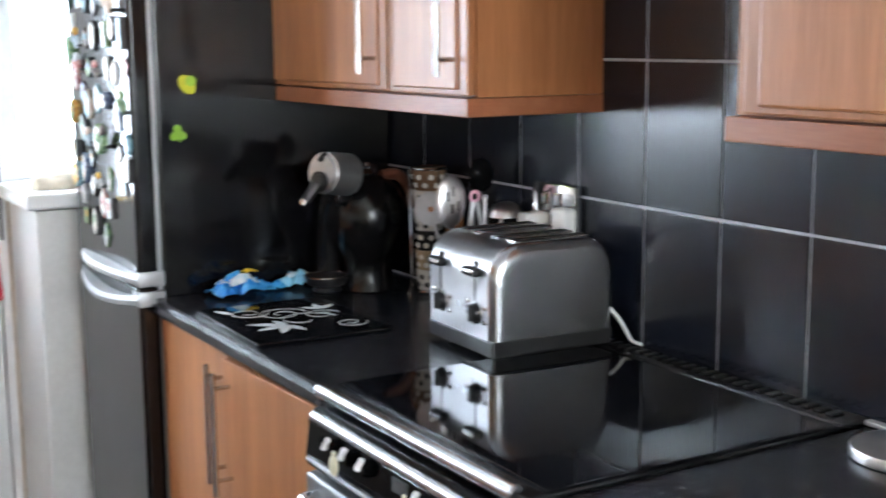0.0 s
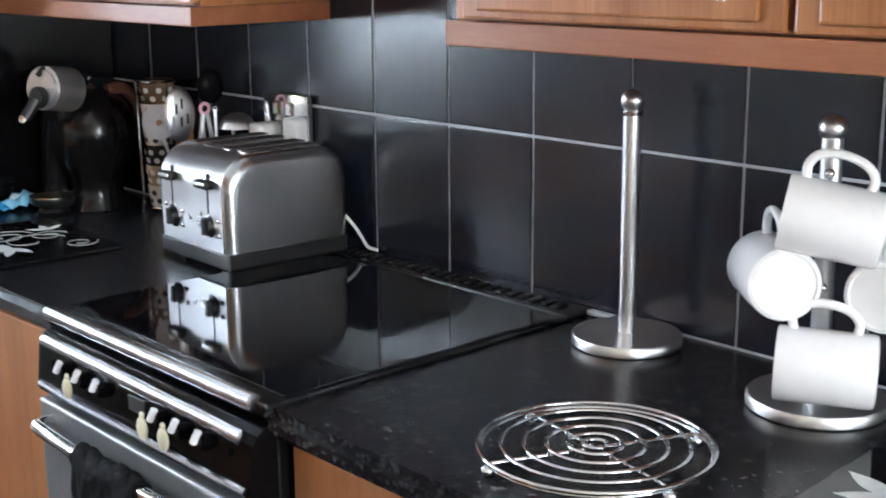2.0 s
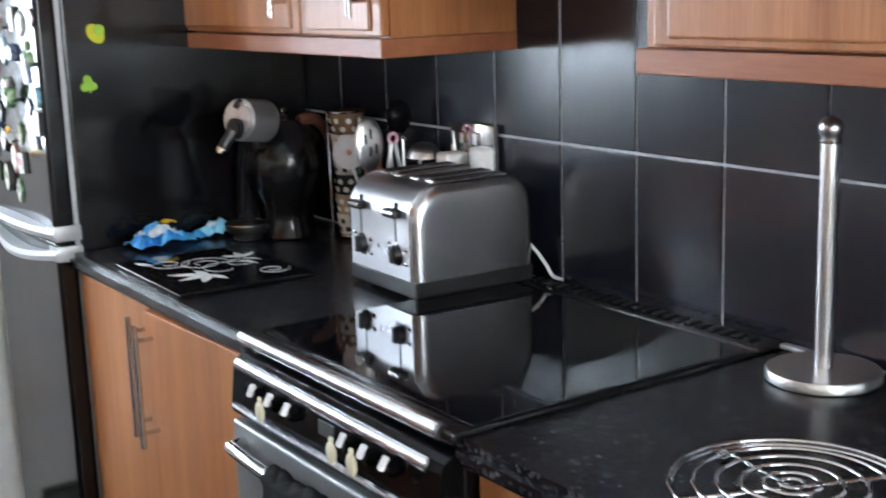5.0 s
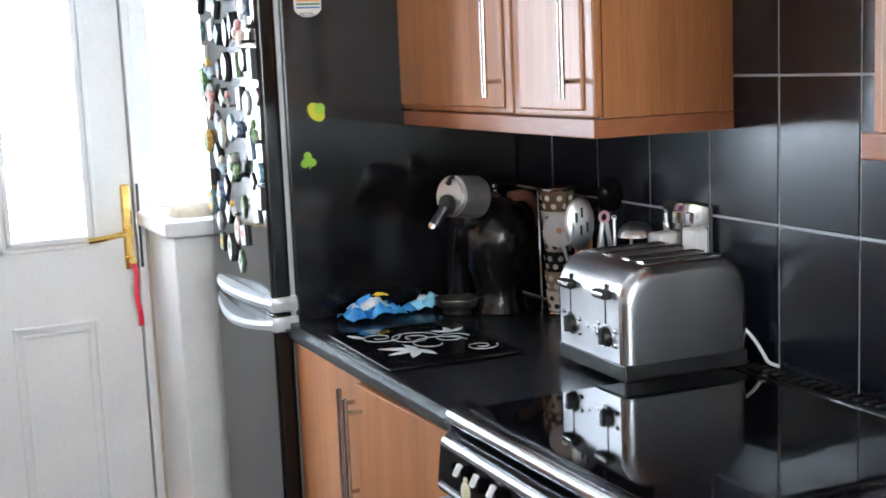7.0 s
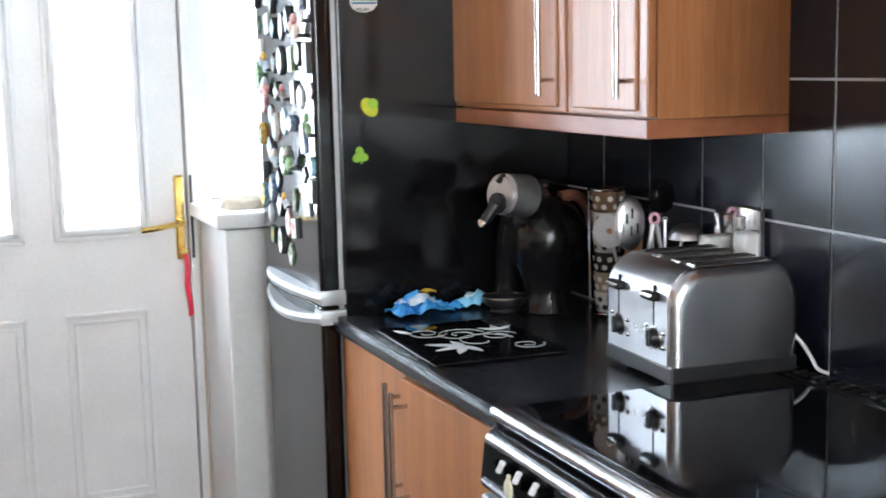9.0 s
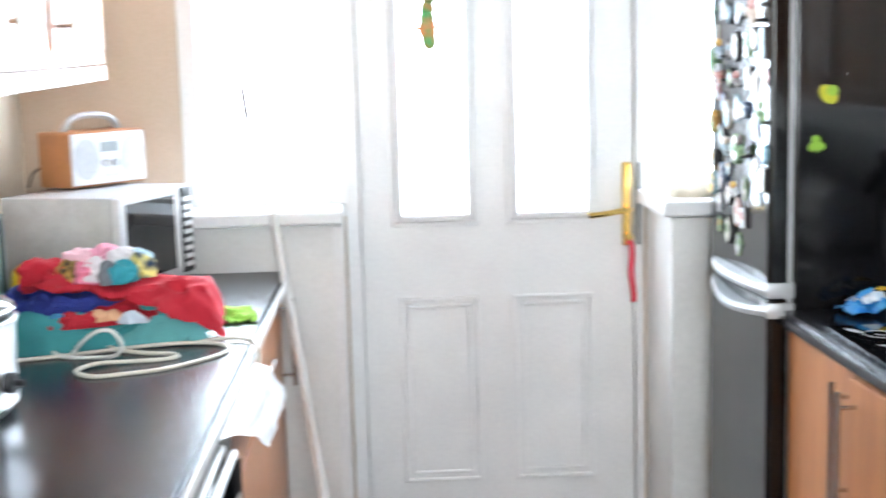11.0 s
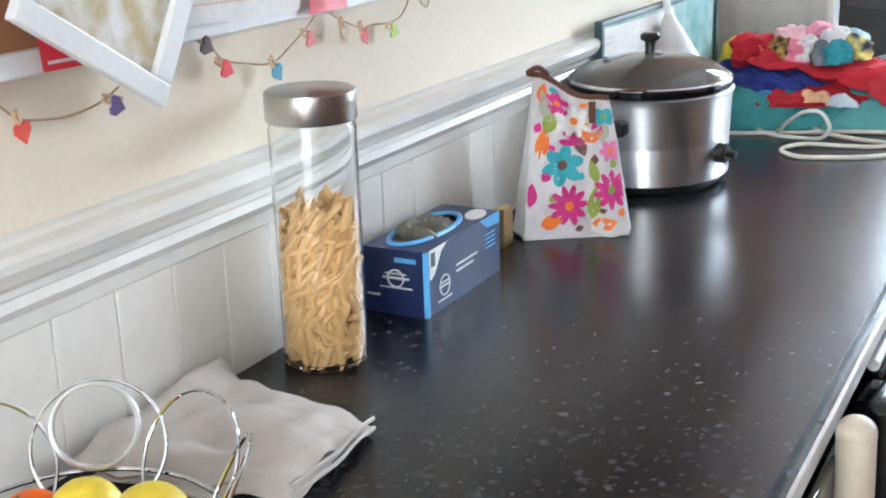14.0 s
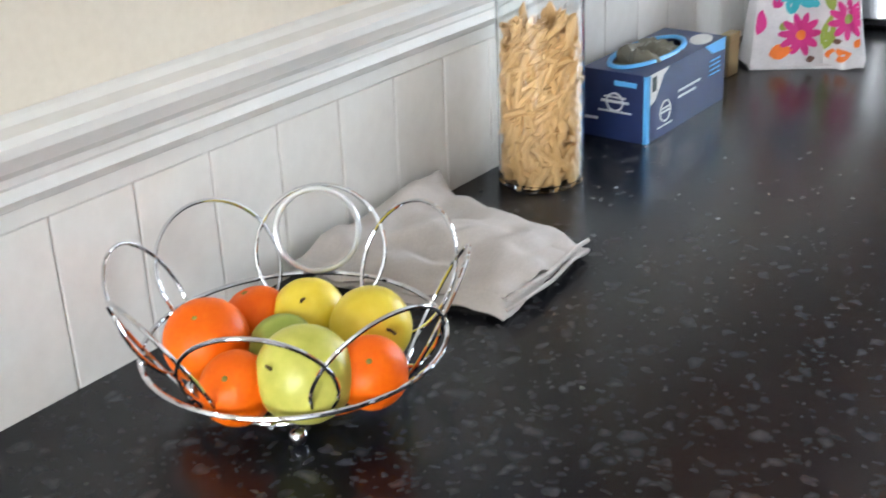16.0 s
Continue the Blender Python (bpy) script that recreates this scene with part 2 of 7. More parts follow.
BRIGHTSTEEL.node_tree.links.new(tang.outputs[0], BRIGHTSTEEL.node_tree.nodes["Principled BSDF"].inputs["Tangent"])
DULLSTEEL = mat("scuffed_steel", (0.49, 0.495, 0.515), (0.53, 0.535, 0.555), scale=5, rough=0.26, metal=1.0, fine=30, stretch=(1, 1, 0.4), spread=0.06, detail=1.5)
INKWHITE = plain("white_print", (0.66, 0.68, 0.68), 0.3)
GOLD = plain("gold_tin", (0.55, 0.42, 0.2), 0.35, metal=0.8)
BROWN = plain("brown_trim", (0.12, 0.04, 0.02), 0.6)
CASE = plain("walnut_case", (0.36, 0.15, 0.055), 0.45)


# ---- mesh helpers ----
def part(name, bm, material, parent, label="", smooth=False):
    me = bpy.data.meshes.new(name)
    bmesh.ops.recalc_face_normals(bm, faces=bm.faces)
    bm.to_mesh(me)
    bm.free()
    me.materials.append(material)
    if smooth:
        me.shade_smooth()
        me.set_sharp_from_angle(angle=radians(38))
    ob = new(name, me)
    if smooth == "flat":
        wn = ob.modifiers.new("weighted", "WEIGHTED_NORMAL")
        wn.keep_sharp, wn.weight = True, 90
    ob.parent = parent
    if label:
        ob["label"] = label
    return ob


def thing(name, at, label="", category="", group="", kind="", turn=0.0):
    ob = new(name)
    ob.empty_display_size = 0.05
    ob.matrix_world = pose(*at, 0, 0, turn)
    return tagged(ob, label, category, group, kind)


def single(name, bm, material, label="", category="", group="", kind="", smooth=False):
    return tagged(part(name, bm, material, None, "", smooth), label, category, group, kind)


def boxed(x0, x1, y0, y1, z0, z1, bevel=0.0, seg=2, bm=None):
    out = bmesh.new() if bm is None else bm
    made = bmesh.ops.create_cube(out, size=1)["verts"]
    for v in made:
        v.co = ((x0 + x1) / 2 + v.co.x * (x1 - x0), (y0 + y1) / 2 + v.co.y * (y1 - y0), (z0 + z1) / 2 + v.co.z * (z1 - z0))
    if bevel:
        edges = list({e for v in made for e in v.link_edges})
        bmesh.ops.bevel(out, geom=edges, offset=bevel, segments=seg, affect="EDGES", profile=0.6)
    return out


def rod(a, b, r, r2=None, seg=20, bm=None, bevel=0.0):
    out = bmesh.new() if bm is None else bm
    a, b = Vector(a), Vector(b)
    d = b - a
    m = Matrix.Translation((a + b) / 2) @ d.to_track_quat("Z", "Y").to_matrix().to_4x4()
    made = bmesh.ops.create_cone(out, cap_ends=True, segments=seg, radius1=r, radius2=r if r2 is None else r2, depth=d.length, matrix=m)["verts"]
    if bevel:
        caps = [e for e in {e for v in made for e in v.link_edges} if any(len(f.verts) > 4 for f in e.link_faces)]
        bmesh.ops.bevel(out, geom=caps, offset=bevel, segments=2, affect="EDGES")
    return out


def ball(c, r, bm=None, seg=20, stretch=(1, 1, 1), m=None):
    out = bmesh.new() if bm is None else bm
    bmesh.ops.create_uvsphere(out, u_segments=seg, v_segments=max(6, seg // 2 + 2), radius=r,
                              matrix=Matrix.Translation(c) @ (m or Matrix.Identity(4)) @ Matrix.Diagonal((*stretch, 1)))
    return out


def lathe(profile, seg=40, at=(0, 0, 0), oval=(1, 1), bm=None):
    """Turns a profile of (radius, height) round the upright axis."""
    out = bmesh.new() if bm is None else bm
    rings = []
    for r, z in profile:
        if r < 1e-6:
            rings.append([out.verts.new((at[0], at[1], at[2] + z))])
        else:
            rings.append([out.verts.new((at[0] + oval[0] * r * math.cos(2 * math.pi * k / seg), at[1] + oval[1] * r * math.sin(2 * math.pi * k / seg), at[2] + z)) for k in range(seg)])
    for a, b in zip(rings, rings[1:]):
        for k in range(seg):
            n = (k + 1) % seg
            if len(a) == 1 and len(b) == 1:
                continue
            if len(a) == 1:
                out.faces.new((a[0], b[k], b[n]))
            elif len(b) == 1:
                out.faces.new((a[k], a[n], b[0]))
            else:
                out.faces.new((a[k], a[n], b[n], b[k]))
    return out


def tube(points, r, closed=False, seg=8, bm=None, smooth_steps=0):
    """A round wire along points, rounded through them where smooth_steps is set."""
    out = bmesh.new() if bm is None else bm
    pts = [Vector(p) for p in points]
    if smooth_steps:
        n, fine = len(pts), []
        for k in range(n if closed else n - 1):
            p0, p1, p2, p3 = [pts[(k + j) % n] if closed else pts[min(max(k + j, 0), n - 1)] for j in (-1, 0, 1, 2)]
            for s in range(smooth_steps):
                t = s / smooth_steps
                fine.append(0.5 * (2 * p1 + (p2 - p0) * t + (2 * p0 - 5 * p1 + 4 * p2 - p3) * t * t + (3 * p1 - p0 - 3 * p2 + p3) * t ** 3))
        if not closed:
            fine.append(pts[-1])
        pts = fine
    n, rings, side = len(pts), [], None
    for k in range(n):
        d = (pts[(k + 1) % n] - pts[k - 1] if closed else pts[min(k + 1, n - 1)] - pts[max(k - 1, 0)]).normalized()
        side = d.orthogonal() if side is None else side - d * side.dot(d)
        side.normalize()
        up = d.cross(side)
        rings.append([out.verts.new(pts[k] + r * (math.cos(2 * math.pi * j / seg) * side + math.sin(2 * math.pi * j / seg) * up)) for j in range(seg)])
    if closed:
        shift = min(range(seg), key=lambda s: (rings[0][s].co - rings[-1][0].co).length)
        rings.append(rings[0][shift:] + rings[0][:shift])
    for a, b in zip(rings, rings[1:]):
        for j in range(seg):
            out.faces.new((a[j], a[(j + 1) % seg], b[(j + 1) % seg], b[j]))
    if not closed:
        out.faces.new(rings[0][::-1])
        out.faces.new(rings[-1])
    return out


def circle(c, r, normal, n=40):
    c, q = Vector(c), Vector(normal).to_track_quat("Z", "Y")
    return [c + q @ Vector((r * math.cos(2 * math.pi * k / n), r * math.sin(2 * math.pi * k / n), 0)) for k in range(n)]


def prism(outline, origin, ex, ey, depth, bm=None, bevel=0.0):
    """A flat shape with thickness: outline in the plane of ex and ey, raised along their normal."""
    out = bmesh.new() if bm is None else bm
    o, ex, ey = Vector(origin), Vector(ex), Vector(ey)
    n = ex.cross(ey).normalized() * depth
    low = [out.verts.new(o + u * ex + v * ey) for u, v in outline]
    high = [out.verts.new(o + u * ex + v * ey + n) for u, v in outline]
    out.faces.new(low[::-1])
    top = out.faces.new(high)
    for k in range(len(low)):
        out.faces.new((low[k], low[(k + 1) % len(low)], high[(k + 1) % len(low)], high[k]))
    if bevel:
        bmesh.ops.bevel(out, geom=list(top.edges), offset=bevel, segments=1, affect="EDGES")
    return out


def ellipse(a, b, n=20, turn=0.0, at=(0, 0)):
    c, s = math.cos(turn), math.sin(turn)
    pts = [(a * math.cos(2 * math.pi * k / n), b * math.sin(2 * math.pi * k / n)) for k in range(n)]
    return [(at[0] + x * c - y * s, at[1] + x * s + y * c) for x, y in pts]


def sheet(f, nu, nv, thick=0.0, bm=None):
    """A surface f(u, v) over the unit square, given thickness."""
    out = bmesh.new() if bm is None else bm
    grid = [[out.verts.new(f(i / nu, j / nv)) for j in range(nv + 1)] for i in range(nu + 1)]
    faces = [out.faces.new((grid[i][j], grid[i + 1][j], grid[i + 1][j + 1], grid[i][j + 1])) for i in range(nu) for j in range(nv)]
    if thick:
        bmesh.ops.recalc_face_normals(out, faces=faces)
        bmesh.ops.solidify(out, geom=faces, thickness=thick)
    return out


def bars(parent, origin, ex, ey, rows, material, depth=0.0006, name="print"):
    """Small printed bars: rows of (u, v, width, height)."""
    out = bmesh.new()
    for u, v, w, h in rows:
        prism([(u, v), (u + w, v), (u + w, v + h), (u, v + h)], origin, ex, ey, depth, bm=out)
    return part(name, out, material, parent)

# ---- the room ----
XR, XL, YD, TOPZ = 1.458, -0.91, 3.62, 0.91
YB = -2.6


def structure(name, bm, material, label="", smooth=False):
    return single(name, bm, material, label, kind="structure", smooth=smooth)


structure("floor", boxed(-1.3, 1.7, YB - 0.2, YD + 0.2, -0.08, 0), FLOOR, "dark grey vinyl kitchen floor")
structure("ceiling", boxed(-1.3, 1.7, YB - 0.2, YD + 0.2, 2.4, 2.5), CEIL, "plain off-white kitchen ceiling")
structure("ground", boxed(-60, 60, -60, 60, -0.35, -0.25), FLOOR, "paved ground outside the house")
HAZE = bpy.data.materials.new("bright_sky")
HAZE.use_nodes = True
hz = HAZE.node_tree.nodes["Principled BSDF"]
hz.inputs["Base Color"].default_value = (0.8, 0.8, 0.8, 1)
hz.inputs["Emission Color"].default_value, hz.inputs["Emission Strength"].default_value = (0.9, 0.96, 1.0, 1), 2.2
structure("backdrop", boxed(-7, 7, 7.0, 7.05, -0.25, 6.0), HAZE, "bright overcast sky outside the back door")

# right-hand wall, behind the tiles
wall_right = structure("wall_right", boxed(XR - 0.0022, XR + 0.16, YB, YD + 0.12, 0, 2.4), GROUT, "grey grouted wall behind black kitchen tiles")

# left-hand wall bends outwards beyond the panelling
def left_wall():
    bm = bmesh.new()
    plan = [(XL, YB), (XL, 2.2), (-1.037, YD), (-1.25, YD), (-1.25, YB)]
    prism(plan, (0, 0, 0), (1, 0, 0), (0, 1, 0), 2.4, bm=bm)
    return bm


wall_left = structure("wall_left", left_wall(), PLASTER, "cream painted plaster wall above white panelling")

# end wall with window, door and window
def end_wall():
    bm = bmesh.new()
    y0, y1 = YD, YD + 0.12
    boxed(-1.25, -0.589, y0, y1, 0, 2.4, bm=bm)
    boxed(-0.589, -0.13, y0, y1, 0, 1.04, bm=bm)
    boxed(-0.589, 1.62, y0, y1, 2.1, 2.4, bm=bm)
    boxed(0.735, 1.42, y0, y1, 0, 1.05, bm=bm)
    boxed(1.42, 1.62, y0, y1, 0, 2.1, bm=bm)
    return bm


structure("wall_end", end_wall(), BEIGE, "beige plaster end wall with door and windows")


def back_wall():
    bm = bmesh.new()
    y0, y1 = YB - 0.12, YB
    boxed(-1.25, -0.6, y0, y1, 0, 2.4, bm=bm)
    boxed(1.2, 1.62, y0, y1, 0, 2.4, bm=bm)
    boxed(-0.6, 1.2, y0, y1, 0, 0.9, bm=bm)
    boxed(-0.6, 1.2, y0, y1, 2.2, 2.4, bm=bm)
    return bm


structure("wall_back", back_wall(), PLASTER, "cream plaster wall with a wide window")

# low walls that carry the sills, beside the door
structure("wall_low_left", boxed(-1.02, -0.1365, 3.47, YD - 0.002, 0, 1.035, 0.004), WHITEPAINT, "white painted low wall under the window")
structure("wall_low_right", boxed(0.74, 1.44, 3.29, YD - 0.002, 0, 1.045, 0.006), WHITEPAINT, "white painted low wall beside the door")
structure("trim_corner_bead", boxed(-0.165, -0.136, 3.462, 3.4695, 0, 1.03, 0.003), UPVC, "white corner bead on the low wall")


def window_unit(name, x0, x1, z0, z1, y, label):
    w = thing(name, ((x0 + x1) / 2, y, z0), label, "window", kind="structure")
    a, h = (x1 - x0) / 2, z1 - z0
    bm = bmesh.new()
    boxed(-a, -a + 0.05, -0.03, 0.03, 0, h, 0.004, bm=bm)
    boxed(a - 0.05, a, -0.03, 0.03, 0, h, 0.004, bm=bm)
    boxed(-a + 0.05, a - 0.05, -0.03, 0.03, 0, 0.05, 0.004, bm=bm)
    boxed(-a + 0.05, a - 0.05, -0.03, 0.03, h - 0.05, h, 0.004, bm=bm)
    frame_ob = part("window_frame", bm, UPVC, w)
    pane = part("pane", boxed(-a + 0.045, a - 0.045, 0.004, 0.010, 0.045, h - 0.045), GLASS, w)
    pane.visible_shadow = False
    return w


window_1 = window_unit("window_1", -0.589, -0.13, 1.04, 2.1, YD + 0.05, "white framed window with bright daylight outside")
window_2 = window_unit("window_2", 0.735, 1.42, 1.05, 2.1, YD + 0.05, "white framed window behind the fridge")
window_3 = window_unit("window_3", -0.6, 1.2, 0.9, 2.2, YB - 0.06, "wide white framed window")
part("window_sill", boxed(-0.43, 0.225, -0.245, -0.02, 0.0, 0.036, 0.008), UPVC, window_1, "white sill board on the low wall")
part("window_sill", boxed(-0.365, 0.36, -0.405, -0.02, 0.0, 0.042, 0.008), UPVC, window_2, "white sill board on the low wall")
part("window_stay", rod((-0.049, -0.075, 0.375), (-0.038, -0.08, 0.285), 0.0085), BROWN, window_1, "thin dark window stay")
part("stay_pin", ball((-0.05, -0.075, 0.40), 0.006), BROWN, window_1)

# the white back door, with its frame
door_1 = thing("door_1", (0.30, YD, 0), "white panelled back door with two tall panes", "door", kind="structure")


def door_parts():
    w0, w1 = -0.385, 0.406
    bm = bmesh.new()
    boxed(-0.435, w0 - 0.004, 0.0, 0.10, 0, 2.1, 0.004, bm=bm)
    boxed(w1 + 0.004, 0.434, 0.0, 0.10, 0, 2.1, 0.004, bm=bm)
    boxed(w0 - 0.004, w1 + 0.004, 0.0, 0.10, 2.03, 2.1, 0.004, bm=bm)
    for a, b in ((w0 - 0.01, w0 + 0.014), (w1 - 0.014, w1 + 0.01)):
        boxed(a, b, 0.068, 0.099, 0, 2.05, bm=bm)
    boxed(w0, w1, 0.068, 0.099, 2.0, 2.05, bm=bm)
    part("door_frame", bm, UPVC, door_1)
    panes = ((-0.268, -0.078), (0.068, 0.27))
    zs, zt = 1.033, 1.85
    bm = bmesh.new()
    y0, y1 = 0.022, 0.066
    cuts = [w0, panes[0][0], panes[0][1], panes[1][0], panes[1][1], w1]
    for k in range(0, 6, 2):
        boxed(cuts[k], cuts[k + 1], y0, y1, zs, zt, bm=bm)
    boxed(w0, w1, y0, y1, 0.012, zs, bm=bm)
    boxed(w0, w1, y0, y1, zt, 2.025, bm=bm)
    part("door_leaf", bm, UPVC, door_1)
    for a, b in panes:
        bm = bmesh.new()
        for o, d in ((0.034, 0.010), (0.014, 0.018)):
            boxed(a - o, b + o, y0 - d, y0 + 0.001, zs - o, zs - o + 0.014, 0.004, bm=bm)
            boxed(a - o, b + o, y0 - d, y0 + 0.001, zt + o - 0.014, zt + o, 0.004, bm=bm)
            boxed(a - o, a - o + 0.014, y0 - d, y0 + 0.001, zs - o, zt + o, 0.004, bm=bm)
            boxed(b + o - 0.014, b + o, y0 - d, y0 + 0.001, zs - o, zt + o, 0.004, bm=bm)
        part("pane_bead", bm, UPVC, door_1)
        p = part("pane", boxed(a - 0.004, b + 0.004, 0.040, 0.046, zs - 0.004, zt + 0.004), GLASS, door_1)
        p.visible_shadow = False
    for a, b in ((-0.284, -0.052), (0.05, 0.285)):
        bm = bmesh.new()
        for o, d in ((0.0, 0.010), (-0.022, 0.006)):
            z0, z1 = 0.229 - o, 0.79 + o
            boxed(a - o, b + o, y0 - d, y0 + 0.001, z0, z0 + 0.012, 0.004, bm=bm)
            boxed(a - o, b + o, y0 - d, y0 + 0.001, z1 - 0.012, z1, 0.004, bm=bm)
            boxed(a - o, a - o + 0.012, y0 - d, y0 + 0.001, z0, z1, 0.004, bm=bm)
            boxed(b + o - 0.012, b + o, y0 - d, y0 + 0.001, z0, z1, 0.004, bm=bm)
        part("door_panel", bm, UPVC, door_1)
    hd = part("door_handle", boxed(0.372, 0.399, 0.006, 0.022, 0.925, 1.17, 0.006), BRASS, door_1, "polished brass backplate")
    bm = rod((0.385, 0.006, 1.035), (0.385, -0.035, 1.035), 0.010)
    tube([(0.385, -0.035, 1.035), (0.365, -0.040, 1.034), (0.31, -0.042, 1.026), (0.266, -0.040, 1.022)], 0.0085, bm=bm, smooth_steps=5)
    part("lever", bm, BRASS, hd, smooth=True)
    part("lock_barrel", rod((0.385, 0.006, 0.955), (0.385, -0.004, 0.955), 0.009), BRASS, hd)
    part("threshold", boxed(w0, w1, -0.01, 0.08, 0.0, 0.012, 0.003), RUBBER, door_1)
    part("hinge_strip", boxed(0.414, 0.421, -0.006, -0.0005, 0.93, 1.17), RUBBER, door_1, "dark latch strip in the frame")


door_parts()

key = thing("door_key", (0.685, YD - 0.006, 0.955), "brass door key with a long red ribbon tag", "key")
bm = rod((0, 0, 0), (0, -0.03, 0), 0.003)
prism(ellipse(0.011, 0.011), (0, -0.032, 0), (1, 0, 0), (0, 0, 1), 0.002, bm=bm)
part("key_blade", bm, BRASS, key)
part("ribbon", sheet(lambda u, v: Vector(((u - 0.5) * 0.015 + 0.003 * math.sin(9 * v) + 0.008 * v, -0.038 - 0.004 * math.sin(3 * v + u), -0.008 - v * 0.18)), 3, 14, 0.0015), plain("red_ribbon", (0.7, 0.02, 0.06), 0.5), key, "red fabric ribbon")

ornament = bmesh.new()
for c, r, s in (((0, 0, 0.0), 0.016, (1, 0.5, 1)), ((0, 0, -0.025), 0.017, (1, 0.5, 0.9)), ((0, 0, -0.055), 0.02, (1, 0.5, 1.2)), ((0.004, 0, -0.09), 0.017, (1, 0.5, 1)), ((0.006, 0, 0.03), 0.014, (1.3, 0.5, 0.8))):
    ball((0.118 + c[0], YD - 0.016, 1.62 + c[2]), r * 1.35, bm=ornament, stretch=s, seg=14)
rod((0.118 - 0.05, YD - 0.014, 1.565), (0.118 + 0.05, YD - 0.014, 1.57), 0.003, bm=ornament)
rod((0.118, YD - 0.012, 1.64), (0.118, YD - 0.002, 1.80), 0.001, bm=ornament)
ORN = mat("painted_ornament", (0.05, 0.35, 0.10), (0.85, 0.2, 0.08), rough=0.5, scale=22, detail=0.0)
tagged(single("hanging_ornament", ornament, ORN, smooth=True), "small green and orange ornament hanging on the door pane", "ornament")

# panelling and dado rail on the left-hand wall
dado = bmesh.new()
prof = [(0, 1.066), (0.012, 1.066), (0.012, 1.080), (0.016, 1.082), (0.021, 1.090), (0.016, 1.098), (0.020, 1.102), (0.020, 1.108), (0.030, 1.116), (0.036, 1.128), (0.036, 1.136), (0.030, 1.141), (0.012, 1.143), (0.006, 1.147), (0, 1.149)]
ring = [[dado.verts.new((XL + 0.001 + d, y, z)) for d, z in prof] for y in (-1.2, 2.18)]
for k in range(len(prof) - 1):
    dado.faces.new((ring[0][k], ring[1][k], ring[1][k + 1], ring[0][k + 1]))
for r_ in ring:
    dado.faces.new(r_)
GLOSSWHITE = mat("white_gloss_paint", (0.71, 0.695, 0.65), (0.79, 0.775, 0.73), rough=0.2, scale=5, bump=0.05, fine=60)
structure("trim_dado_rail", dado, GLOSSWHITE, "glossy white moulded dado rail")
panelling = structure("panelling_board", boxed(XL + 0.0005, XL + 0.0075, -1.2, 2.17, 0.905, 1.065), plain("joint_paint", (0.74, 0.70, 0.62), 0.6), "white tongue and groove wall panelling")
plank_mesh = None
for k in range(-18, 20):
    y = 0.539 + 0.0845 * k
    if y + 0.0845 > 2.18:
        break
    if plank_mesh is None:
        ob = part("plank", boxed(0, 0.007, 0.0006, 0.0839, 0, 0.155, 0.0012, 1), PANELPAINT, panelling)
        plank_mesh = ob.data
    else:
        ob = new("plank", plank_mesh)
        ob.parent = panelling
    ob.location = (XL + 0.003, y, 0.909)

# worktops
def worktop(name, x0, x1, y0, y1, front, label):
    t = thing(name, ((x0 + x1) / 2, (y0 + y1) / 2, TOPZ - 0.038), label, "worktop")
    cx, cy = (x0 + x1) / 2, (y0 + y1) / 2
    s = 0.03 if front == x0 else -0.03
    lo, hi = sorted((front + s, x1 if front == x0 else x0))
    part("slab", boxed(lo - cx, hi - cx, y0 - cy, y1 - cy, 0, 0.038), TOP, t)
    lo, hi = sorted((front, front + s))
    bm = boxed(lo - cx, hi - cx, y0 - cy, y1 - cy, 0, 0.038)
    front -= cx
    edges = [e for e in bm.edges if all(abs(v.co.x - front) < 1e-5 for v in e.verts) and abs(e.verts[0].co.z - e.verts[1].co.z) < 1e-5]
    bmesh.ops.bevel(bm, geom=edges, offset=0.012, segments=4, affect="EDGES")
    part("rounded_edge", bm, TOP, t, smooth=True)
    return t


worktop("worktop", 0.842, XR - 0.0005, 1.815, 2.685, 0.842, "black flecked laminate worktop beside the fridge")
worktop("worktop", 0.838, XR - 0.0005, -1.2, 1.208, 0.838, "black flecked laminate worktop with steel stands on it")
worktop("worktop", XL + 0.001, -0.293, -1.2, 3.462, -0.293, "long black flecked laminate worktop under the panelling")
structure("trim_worktop_strip", boxed(-0.2935, -0.289, -1.2, 3.46, 0.879, 0.9), plain("pale_edging", (0.66, 0.65, 0.62), 0.3), "bright metal edging strip under the worktop edge")
structure("trim_upstand", boxed(XR - 0.022, XR - 0.006, 1.165, 1.80, TOPZ + 0.0005, TOPZ + 0.008, 0.002), SILVER, "thin pale sealing strip along the tiles")

# ---- base units ----
def bar_handle(parent, x, y, z0, z1, out, vertical=True):
    """A round bar on two posts, standing off along x by out."""
    h = part("handle", rod((x + out, y, z0), (x + out, y, z1), 0.006, bevel=0.001), SATIN, parent, "brushed steel bar handle", True)
    for z in (z0 + 0.03, z1 - 0.03):
        part("post", rod((x, y, z), (x + out, y, z), 0.0045, seg=12), SATIN, h, smooth=True)
    return h


